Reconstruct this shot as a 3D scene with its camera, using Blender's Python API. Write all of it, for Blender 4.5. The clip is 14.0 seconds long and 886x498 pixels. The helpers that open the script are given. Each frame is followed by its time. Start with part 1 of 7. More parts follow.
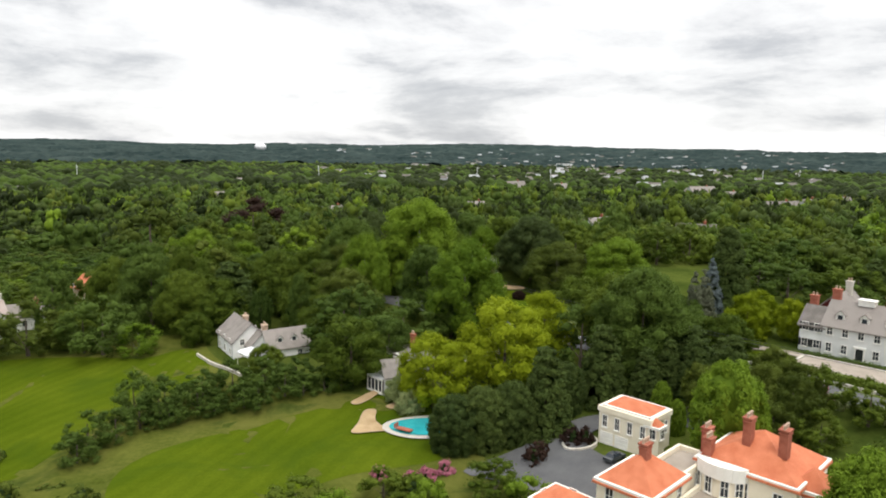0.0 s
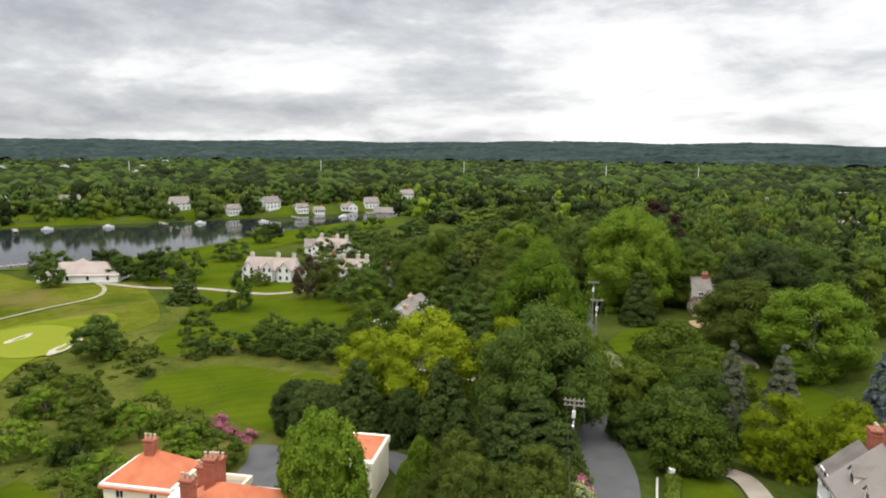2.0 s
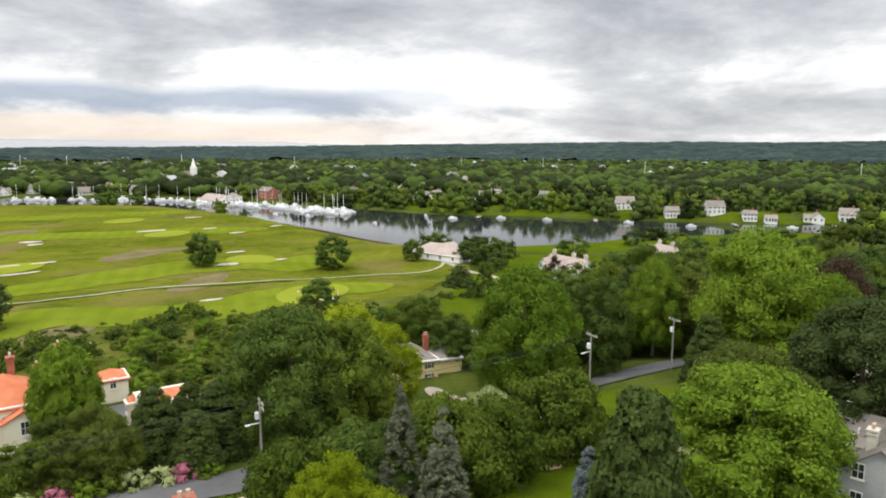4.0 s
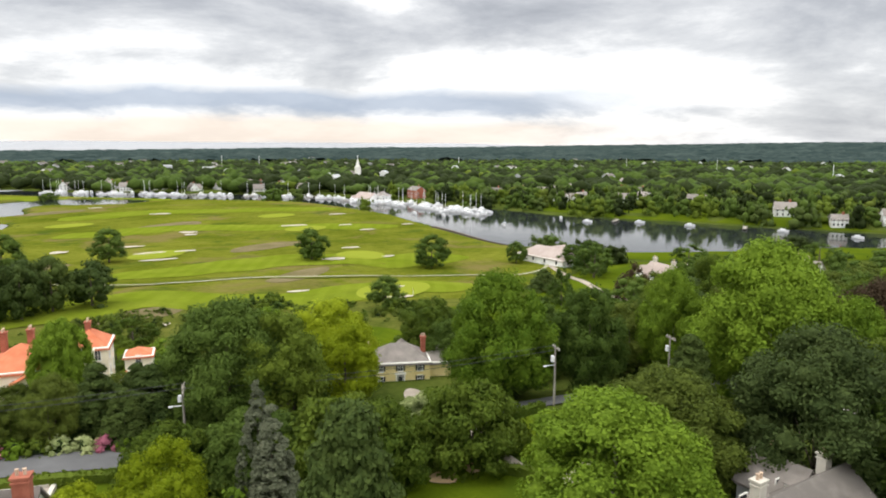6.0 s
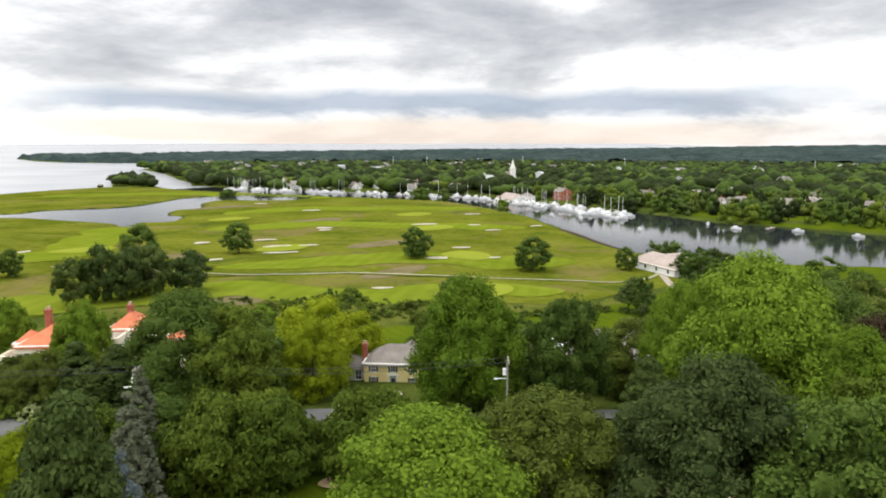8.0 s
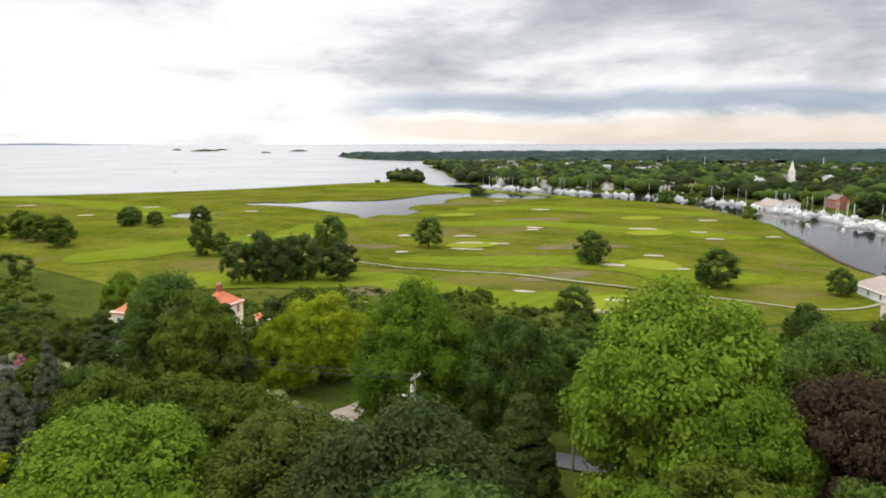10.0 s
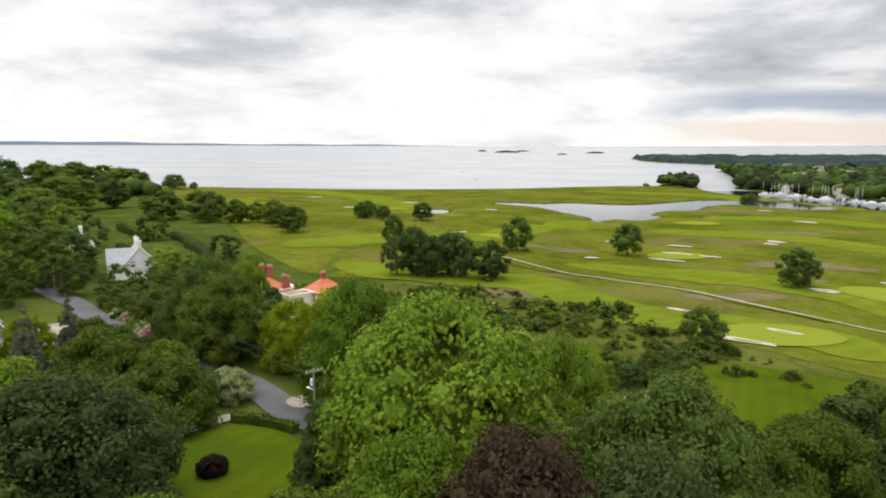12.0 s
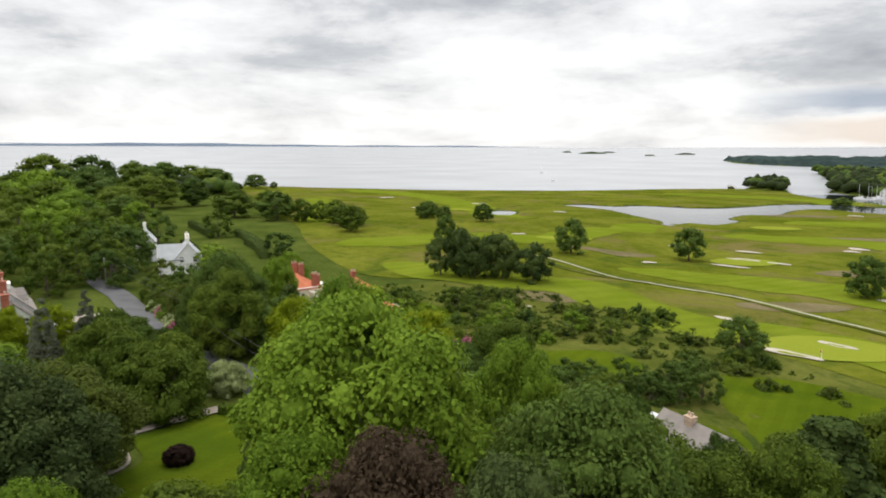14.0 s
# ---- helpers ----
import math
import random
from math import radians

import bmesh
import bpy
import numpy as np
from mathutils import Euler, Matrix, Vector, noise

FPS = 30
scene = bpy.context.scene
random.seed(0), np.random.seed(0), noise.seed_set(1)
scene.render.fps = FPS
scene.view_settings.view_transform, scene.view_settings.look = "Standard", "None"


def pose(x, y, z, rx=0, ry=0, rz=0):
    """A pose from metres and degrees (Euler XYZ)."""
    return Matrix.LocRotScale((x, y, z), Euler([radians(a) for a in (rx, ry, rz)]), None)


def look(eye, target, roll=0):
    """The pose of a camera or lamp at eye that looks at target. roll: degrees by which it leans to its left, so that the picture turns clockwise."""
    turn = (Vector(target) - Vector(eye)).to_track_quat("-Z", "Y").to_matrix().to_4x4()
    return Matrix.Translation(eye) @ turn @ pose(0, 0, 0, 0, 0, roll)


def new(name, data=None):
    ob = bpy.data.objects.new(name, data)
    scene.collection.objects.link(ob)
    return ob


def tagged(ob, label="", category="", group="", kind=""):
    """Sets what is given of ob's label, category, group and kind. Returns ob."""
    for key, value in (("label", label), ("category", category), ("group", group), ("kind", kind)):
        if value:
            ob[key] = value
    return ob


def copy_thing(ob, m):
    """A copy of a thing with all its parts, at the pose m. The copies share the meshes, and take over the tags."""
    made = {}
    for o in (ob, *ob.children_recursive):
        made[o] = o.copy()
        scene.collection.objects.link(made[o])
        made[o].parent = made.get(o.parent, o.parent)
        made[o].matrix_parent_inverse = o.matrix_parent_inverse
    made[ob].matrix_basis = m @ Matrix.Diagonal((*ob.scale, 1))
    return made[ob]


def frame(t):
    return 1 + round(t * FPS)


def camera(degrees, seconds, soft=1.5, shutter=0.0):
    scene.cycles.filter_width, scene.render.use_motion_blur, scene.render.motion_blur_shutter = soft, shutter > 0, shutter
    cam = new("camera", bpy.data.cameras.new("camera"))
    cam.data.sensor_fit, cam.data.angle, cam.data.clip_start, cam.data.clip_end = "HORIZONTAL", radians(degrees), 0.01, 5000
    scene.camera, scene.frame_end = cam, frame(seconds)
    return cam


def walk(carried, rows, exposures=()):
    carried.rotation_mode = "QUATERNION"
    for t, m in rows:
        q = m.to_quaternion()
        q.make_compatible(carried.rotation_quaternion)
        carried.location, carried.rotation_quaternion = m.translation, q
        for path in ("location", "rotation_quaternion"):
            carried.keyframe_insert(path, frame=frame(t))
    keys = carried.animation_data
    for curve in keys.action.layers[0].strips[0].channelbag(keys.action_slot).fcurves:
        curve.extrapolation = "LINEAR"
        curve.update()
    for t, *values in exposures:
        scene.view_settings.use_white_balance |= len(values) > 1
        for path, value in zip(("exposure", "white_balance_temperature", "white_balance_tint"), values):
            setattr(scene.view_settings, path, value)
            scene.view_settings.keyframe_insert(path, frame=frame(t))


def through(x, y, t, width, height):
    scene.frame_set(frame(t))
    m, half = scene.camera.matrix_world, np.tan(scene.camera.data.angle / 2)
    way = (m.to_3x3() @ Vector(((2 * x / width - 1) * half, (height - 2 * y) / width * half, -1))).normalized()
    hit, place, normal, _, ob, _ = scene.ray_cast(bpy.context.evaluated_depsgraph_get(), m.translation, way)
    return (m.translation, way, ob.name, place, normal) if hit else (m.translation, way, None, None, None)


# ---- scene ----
cam = camera(65.4, 14.0, soft=1.9)
METRES, EYE, TILT, LEAN, TURN = 240.0, 28.333, -8.05, -0.75, 0.0
ROWS = [
    (0.0, 0.0000, 0.0000, 0.0000, 0.00, 0.00, -0.00),
    (0.5, 0.0703, 0.0109, 0.0014, 13.16, -0.14, -1.94),
    (1.0, 0.1383, 0.0380, 0.0050, 26.54, -0.69, -3.79),
    (1.5, 0.2008, 0.0817, 0.0111, 40.33, -1.77, -5.54),
    (2.0, 0.2520, 0.1411, 0.0193, 54.63, -3.25, -6.90),
    (2.5, 0.2869, 0.2122, 0.0292, 69.21, -5.06, -7.87),
    (3.0, 0.3030, 0.2903, 0.0404, 83.94, -7.10, -8.39),
    (3.1, 0.3036, 0.3057, 0.0426, 86.76, -7.50, -8.42),
    (3.2, 0.3035, 0.3209, 0.0448, 89.53, -7.91, -8.44),
    (3.3, 0.3026, 0.3361, 0.0469, 92.26, -8.30, -8.43),
    (3.4, 0.3010, 0.3510, 0.0490, 94.97, -8.70, -8.41),
    (3.5, 0.2987, 0.3655, 0.0511, 97.67, -9.08, -8.37),
    (3.6, 0.2979, 0.3695, 0.0517, 98.41, -9.18, -8.36),
    (3.7, 0.2971, 0.3734, 0.0522, 99.16, -9.29, -8.34),
    (3.8, 0.2963, 0.3774, 0.0528, 99.90, -9.39, -8.33),
    (3.9, 0.2953, 0.3813, 0.0534, 100.64, -9.50, -8.31),
    (4.0, 0.2943, 0.3852, 0.0539, 101.38, -9.60, -8.29),
    (4.5, 0.2886, 0.4048, 0.0567, 105.10, -10.12, -8.19),
    (5.0, 0.2815, 0.4241, 0.0595, 108.84, -10.63, -8.05),
    (5.5, 0.2731, 0.4430, 0.0622, 112.60, -11.13, -7.88),
    (6.0, 0.2636, 0.4612, 0.0648, 116.39, -11.62, -7.68),
    (6.5, 0.2529, 0.4788, 0.0673, 120.21, -12.10, -7.44),
    (7.0, 0.2410, 0.4956, 0.0697, 123.90, -12.54, -7.17),
    (7.5, 0.2276, 0.5104, 0.0718, 127.58, -12.96, -6.87),
    (8.0, 0.2127, 0.5231, 0.0735, 131.26, -13.39, -6.54),
    (8.3, 0.2032, 0.5299, 0.0744, 133.46, -13.66, -6.33),
    (8.4, 0.1999, 0.5320, 0.0747, 134.19, -13.74, -6.26),
    (8.5, 0.1966, 0.5341, 0.0749, 134.93, -13.83, -6.19),
    (8.6, 0.1933, 0.5361, 0.0752, 135.66, -13.93, -6.12),
    (8.7, 0.1894, 0.5385, 0.0755, 136.53, -14.02, -6.03),
    (8.8, 0.1828, 0.5422, 0.0760, 137.96, -14.18, -5.88),
    (8.9, 0.1762, 0.5458, 0.0765, 139.39, -14.33, -5.74),
    (9.0, 0.1696, 0.5493, 0.0769, 140.81, -14.47, -5.59),
    (9.1, 0.1630, 0.5527, 0.0774, 142.24, -14.60, -5.44),
    (9.5, 0.1372, 0.5659, 0.0793, 147.95, -15.11, -4.83),
    (10.0, 0.1058, 0.5811, 0.0817, 155.10, -15.64, -4.07),
    (10.5, 0.0726, 0.5924, 0.0837, 162.09, -16.07, -3.28),
    (11.0, 0.0380, 0.5994, 0.0848, 169.17, -16.37, -2.41),
    (11.3, 0.0170, 0.6018, 0.0853, 173.45, -16.51, -1.84),
    (11.4, 0.0100, 0.6022, 0.0855, 174.87, -16.55, -1.64),
    (11.5, 0.0029, 0.6025, 0.0856, 176.29, -16.57, -1.45),
    (11.6, -0.0042, 0.6026, 0.0857, 177.70, -16.58, -1.27),
    (11.7, -0.0087, 0.6025, 0.0857, 178.57, -16.59, -1.16),
    (11.8, -0.0105, 0.6025, 0.0858, 178.92, -16.59, -1.11),
    (11.9, -0.0122, 0.6025, 0.0858, 179.26, -16.59, -1.07),
    (12.0, -0.0140, 0.6024, 0.0858, 179.61, -16.59, -1.02),
    (12.1, -0.0158, 0.6023, 0.0858, 179.96, -16.59, -0.97),
    (12.5, -0.0228, 0.6020, 0.0859, 181.33, -16.59, -0.78),
    (13.0, -0.0315, 0.6014, 0.0859, 183.00, -16.58, -0.57),
    (13.5, -0.0402, 0.6005, 0.0859, 184.79, -16.57, -0.34),
    (14.0, -0.0488, 0.5989, 0.0856, 186.57, -16.56, -0.02),
]
walk(cam, [(t, pose(0, 0, EYE, TILT, LEAN, TURN) @ pose(METRES * x, METRES * y, METRES * z, 90 + pitch, roll, yaw)) for t, x, y, z, yaw, pitch, roll in ROWS], [(0.0, 0.0), (3.0, 0.06), (6.5, 0.20), (9.5, 0.0), (11.0, -0.08), (14.0, -0.14)])

# ---- sky, sun ----
def nd(tree, kind, **vals):
    n = tree.nodes.new(kind)
    for key, v in vals.items():
        n.inputs[key.replace("_", " ")].default_value = v
    return n


def ramp(tree, stops):
    n = tree.nodes.new("ShaderNodeValToRGB")
    while len(n.color_ramp.elements) < len(stops):
        n.color_ramp.elements.new(0.5)
    for e, (p, c) in zip(n.color_ramp.elements, stops):
        e.position, e.color = p, (*c, 1.0)
    return n


def maths(tree, op, a, b=None, clamp=False):
    n = tree.nodes.new("ShaderNodeMath")
    n.operation, n.use_clamp = op, clamp
    for i, v in enumerate((a, b)):
        if v is None:
            continue
        if isinstance(v, (int, float)):
            n.inputs[i].default_value = v
        else:
            tree.links.new(v, n.inputs[i])
    return n.outputs[0]


SUN_YAW, SUN_UP = 200.0, 62.0
world = bpy.data.worlds.new("overcast_sky")
scene.world = world
world.use_nodes = True
wt = world.node_tree
wt.nodes.clear()
sky = wt.nodes.new("ShaderNodeTexSky")
sky.sky_type, sky.sun_disc = "NISHITA", False
sky.sun_elevation, sky.sun_rotation = radians(SUN_UP), radians(-SUN_YAW)
coord = wt.nodes.new("ShaderNodeTexCoord")
sep = wt.nodes.new("ShaderNodeSeparateXYZ")
wt.links.new(coord.outputs["Generated"], sep.inputs[0])
dz = maths(wt, "ADD", maths(wt, "MAXIMUM", sep.outputs[2], 0.0), 0.20)
cmb = wt.nodes.new("ShaderNodeCombineXYZ")
wt.links.new(maths(wt, "DIVIDE", sep.outputs[0], dz), cmb.inputs[0])
wt.links.new(maths(wt, "DIVIDE", sep.outputs[1], dz), cmb.inputs[1])
cloud_a = nd(wt, "ShaderNodeTexNoise", Scale=0.85, Detail=9.0, Roughness=0.52, Distortion=0.35)
cloud_b = nd(wt, "ShaderNodeTexNoise", Scale=0.30, Detail=3.0, Roughness=0.5)
for n in (cloud_a, cloud_b):
    wt.links.new(cmb.outputs[0], n.inputs["Vector"])
# heaped cloud, seen from the side low in the sky
heap = wt.nodes.new("ShaderNodeMapping")
heap.inputs["Scale"].default_value = (1.0, 1.0, 3.4)
heap.inputs["Location"].default_value = (0.4, 1.7, 0.2)
wt.links.new(coord.outputs["Generated"], heap.inputs[0])
cloud_c = nd(wt, "ShaderNodeTexNoise", Scale=3.1, Detail=10.0, Roughness=0.62, Distortion=0.2)
wt.links.new(heap.outputs[0], cloud_c.inputs["Vector"])


def window(x, lo, hi, soft):
    """1 between lo and hi, fading over soft on either side."""
    a = maths(wt, "DIVIDE", maths(wt, "SUBTRACT", x, lo - soft), soft, True)
    b = maths(wt, "DIVIDE", maths(wt, "SUBTRACT", hi + soft, x), soft, True)
    return maths(wt, "MULTIPLY", a, b)


# the cloud sheet thickens overhead to the west and thins to bright haze in the south
toward_west = maths(wt, "MAXIMUM", maths(wt, "MULTIPLY", sep.outputs[0], -1.0), 0.0)
up = maths(wt, "MINIMUM", maths(wt, "MAXIMUM", sep.outputs[2], 0.0), 0.22)
thick = maths(wt, "MULTIPLY", maths(wt, "MULTIPLY", toward_west, maths(wt, "MAXIMUM", maths(wt, "SUBTRACT", up, 0.085), 0.0)), 1.1)
haze = maths(wt, "MULTIPLY", maths(wt, "MAXIMUM", maths(wt, "SUBTRACT", maths(wt, "MULTIPLY", sep.outputs[1], -1.0), 0.55), 0.0), 0.10)
dens = maths(wt, "ADD", maths(wt, "MULTIPLY", cloud_a.outputs[0], 0.50), maths(wt, "MULTIPLY", cloud_b.outputs[0], 0.30))
dens = maths(wt, "SUBTRACT", maths(wt, "ADD", dens, maths(wt, "MULTIPLY", cloud_c.outputs[0], 0.70)), 0.25)
south_west = maths(wt, "MULTIPLY", maths(wt, "MULTIPLY", window(sep.outputs[0], -0.75, -0.30, 0.25), window(sep.outputs[1], -1.0, -0.55, 0.2)), maths(wt, "MULTIPLY", window(sep.outputs[2], 0.08, 0.40, 0.05), 0.03))
north = maths(wt, "MULTIPLY", maths(wt, "MAXIMUM", maths(wt, "SUBTRACT", sep.outputs[1], 0.3), 0.0), 0.06)
dens = maths(wt, "SUBTRACT", maths(wt, "SUBTRACT", maths(wt, "ADD", maths(wt, "ADD", dens, thick), south_west), haze), north)
cloud_col = ramp(wt, [(0.40, (1.20, 1.20, 1.19)), (0.505, (0.95, 0.95, 0.955)), (0.56, (0.72, 0.73, 0.75)), (0.66, (0.50, 0.515, 0.55)), (0.78, (0.34, 0.355, 0.39))])
wt.links.new(dens, cloud_col.inputs[0])
# low in the west a blue-grey rain band with a warm strip of clear sky under it
wobble = maths(wt, "MULTIPLY", maths(wt, "SUBTRACT", cloud_c.outputs[0], 0.5), 0.07)
level = maths(wt, "ADD", sep.outputs[2], wobble)
west_arc = window(sep.outputs[0], -0.92, -0.40, 0.14)
south_half = window(sep.outputs[1], -1.0, -0.30, 0.25)
arc = maths(wt, "MULTIPLY", west_arc, south_half)
blue = wt.nodes.new("ShaderNodeMix")
blue.data_type = "RGBA"
wt.links.new(maths(wt, "MULTIPLY", maths(wt, "MULTIPLY", arc, window(level, 0.048, 0.062, 0.014)), 0.75), blue.inputs[0])
wt.links.new(cloud_col.outputs[0], blue.inputs[6])
blue.inputs[7].default_value = (0.36, 0.44, 0.58, 1)
warm = wt.nodes.new("ShaderNodeMix")
warm.data_type = "RGBA"
wt.links.new(maths(wt, "MULTIPLY", maths(wt, "MULTIPLY", arc, window(level, 0.004, 0.026, 0.012)), 0.7), warm.inputs[0])
wt.links.new(blue.outputs[2], warm.inputs[6])
warm.inputs[7].default_value = (0.98, 0.82, 0.68, 1)
bg_sky, bg_cloud = nd(wt, "ShaderNodeBackground", Strength=0.11), nd(wt, "ShaderNodeBackground", Strength=1.0)
wt.links.new(sky.outputs[0], bg_sky.inputs[0])
wt.links.new(warm.outputs[2], bg_cloud.inputs[0])
# the sheet is thinner and brighter high overhead
high = maths(wt, "DIVIDE", maths(wt, "SUBTRACT", sep.outputs[2], 0.24), 0.30, True)
wt.links.new(maths(wt, "ADD", maths(wt, "MULTIPLY", high, 1.3), 1.0), bg_cloud.inputs["Strength"])
cover = wt.nodes.new("ShaderNodeMixShader")
cover.inputs[0].default_value = 0.92
wout = wt.nodes.new("ShaderNodeOutputWorld")
wt.links.new(bg_sky.outputs[0], cover.inputs[1])
wt.links.new(bg_cloud.outputs[0], cover.inputs[2])
wt.links.new(cover.outputs[0], wout.inputs[0])

sun = new("sun", bpy.data.lights.new("sun", "SUN"))
sun.data.energy, sun.data.angle, sun.data.color = 1.4, radians(20), (1.0, 0.94, 0.84)
sun.matrix_world = look((0, 0, 300), Vector((0, 0, 300)) - Vector((-math.sin(radians(SUN_YAW)) * math.cos(radians(SUN_UP)), math.cos(radians(SUN_YAW)) * math.cos(radians(SUN_UP)), math.sin(radians(SUN_UP)))))


# ---- materials ----
MATS = {}


def surface(name, dark, light, scale=1.0, fine=8.0, rough=0.8, metal=0.0, bump=0.0, spec=0.3, per_object=0.0, stretch=(1, 1, 1), swell=0.0):
    """Two noises, broad and fine, between two base colours; an optional shift from object to object."""
    m = bpy.data.materials.new(name)
    m.use_nodes = True
    t = m.node_tree
    p = t.nodes["Principled BSDF"]
    p.inputs["Roughness"].default_value, p.inputs["Metallic"].default_value = rough, metal
    p.inputs["Specular IOR Level"].default_value = spec
    c = t.nodes.new("ShaderNodeTexCoord")
    mp = t.nodes.new("ShaderNodeMapping")
    mp.inputs["Scale"].default_value = stretch
    t.links.new(c.outputs["Object"], mp.inputs[0])
    a = nd(t, "ShaderNodeTexNoise", Scale=scale, Detail=4.0)
    b = nd(t, "ShaderNodeTexNoise", Scale=scale * fine, Detail=3.0, Roughness=0.7)
    t.links.new(mp.outputs[0], a.inputs[0])
    t.links.new(mp.outputs[0], b.inputs[0])
    f = maths(t, "ADD", maths(t, "MULTIPLY", a.outputs[0], 0.6), maths(t, "MULTIPLY", b.outputs[0], 0.4))
    if per_object:
        info = t.nodes.new("ShaderNodeObjectInfo")
        f = maths(t, "ADD", f, maths(t, "MULTIPLY", maths(t, "SUBTRACT", info.outputs["Random"], 0.5), per_object))
    r = ramp(t, [(0.32, dark), (0.68, light)])
    t.links.new(f, r.inputs[0])
    t.links.new(r.outputs[0], p.inputs["Base Color"])
    if bump:
        bp = nd(t, "ShaderNodeBump", Strength=bump, Distance=0.05)
        t.links.new(b.outputs[0], bp.inputs["Height"])
        t.links.new(bp.outputs[0], p.inputs["Normal"])
    if swell:
        # low mounds and hollows of rough ground
        w = nd(t, "ShaderNodeTexNoise", Scale=0.045, Detail=5.0, Roughness=0.6)
        t.links.new(mp.outputs[0], w.inputs[0])
        sw = nd(t, "ShaderNodeBump", Strength=1.0, Distance=swell)
        t.links.new(w.outputs[0], sw.inputs["Height"])
        t.links.new(sw.outputs[0], p.inputs["Normal"])
    MATS[name] = m
    return m


def mown(name, dark, light, width, turn):
    """Mown grass in alternating stripes of the given width."""
    m = surface(name, dark, light, 0.08, 30, 1.0, spec=0.0, swell=1.2)
    t = m.node_tree
    p = t.nodes["Principled BSDF"]
    old = p.inputs["Base Color"].links[0].from_socket
    c = t.nodes.new("ShaderNodeTexCoord")
    mp = t.nodes.new("ShaderNodeMapping")
    mp.inputs["Rotation"].default_value = (0, 0, radians(turn))
    t.links.new(c.outputs["Object"], mp.inputs[0])
    wv = nd(t, "ShaderNodeTexWave", Scale=3.14159 / (10 * width), Distortion=2.2, Detail=3.0)
    t.links.new(mp.outputs[0], wv.inputs[0])
    mx = t.nodes.new("ShaderNodeMix")
    mx.data_type, mx.blend_type = "RGBA", "MULTIPLY"
    mx.inputs[0].default_value = 1.0
    r = ramp(t, [(0.30, (0.91, 0.92, 0.90)), (0.70, (1.0, 1.0, 1.0))])
    t.links.new(wv.outputs[0], r.inputs[0])
    t.links.new(old, mx.inputs[6])
    t.links.new(r.outputs[0], mx.inputs[7])
    t.links.new(mx.outputs[2], p.inputs["Base Color"])
    return m


def mottle(name, colour, scale, low, high, amount):
    """Lays irregular patches of a third colour over a ground material."""
    t = MATS[name].node_tree
    p = t.nodes["Principled BSDF"]
    old = p.inputs["Base Color"].links[0].from_socket
    c = t.nodes.new("ShaderNodeTexCoord")
    n = nd(t, "ShaderNodeTexNoise", Scale=scale, Detail=7.0, Roughness=0.62, Distortion=0.6)
    t.links.new(c.outputs["Object"], n.inputs[0])
    f = maths(t, "MULTIPLY", maths(t, "DIVIDE", maths(t, "SUBTRACT", n.outputs[0], low), high - low, True), amount)
    mx = t.nodes.new("ShaderNodeMix")
    mx.data_type = "RGBA"
    t.links.new(f, mx.inputs[0])
    t.links.new(old, mx.inputs[6])
    mx.inputs[7].default_value = (*colour, 1)
    t.links.new(mx.outputs[2], p.inputs["Base Color"])


def leafage(name, dark, light, through=0.28):
    """Leaves: colour by leaf and by tree, a soft sheen, light passing through."""
    m = bpy.data.materials.new(name)
    m.use_nodes = True
    t = m.node_tree
    p = t.nodes["Principled BSDF"]
    p.inputs["Roughness"].default_value = 0.7
    p.inputs["Specular IOR Level"].default_value = 0.06
    geo, info = t.nodes.new("ShaderNodeNewGeometry"), t.nodes.new("ShaderNodeObjectInfo")
    c = t.nodes.new("ShaderNodeTexCoord")
    a = nd(t, "ShaderNodeTexNoise", Scale=0.35, Detail=2.0)
    t.links.new(c.outputs["Object"], a.inputs[0])
    f = maths(t, "ADD", maths(t, "MULTIPLY", geo.outputs["Random Per Island"], 0.26), maths(t, "MULTIPLY", info.outputs["Random"], 0.45))
    f = maths(t, "ADD", f, maths(t, "MULTIPLY", maths(t, "SUBTRACT", a.outputs[0], 0.3), 0.7))
    # sprays of single leaves, lighter and darker, within each leafy spray
    g = nd(t, "ShaderNodeTexNoise", Scale=5.5, Detail=2.0, Roughness=0.6)
    t.links.new(c.outputs["Object"], g.inputs[0])
    f = maths(t, "ADD", f, maths(t, "MULTIPLY", maths(t, "SUBTRACT", g.outputs[0], 0.5), 0.55))
    bp = nd(t, "ShaderNodeBump", Strength=0.7, Distance=0.12)
    t.links.new(g.outputs[0], bp.inputs["Height"])
    t.links.new(bp.outputs[0], p.inputs["Normal"])
    r = ramp(t, [(0.05, dark), (0.95, light)])
    t.links.new(f, r.inputs[0])
    t.links.new(r.outputs[0], p.inputs["Base Color"])
    tr = t.nodes.new("ShaderNodeBsdfTranslucent")
    t.links.new(r.outputs[0], tr.inputs[0])
    mx = t.nodes.new("ShaderNodeMixShader")
    mx.inputs[0].default_value = through
    t.links.new(p.outputs[0], mx.inputs[1])
    t.links.new(tr.outputs[0], mx.inputs[2])
    t.links.new(mx.outputs[0], t.nodes["Material Output"].inputs[0])
    MATS[name] = m
    return m


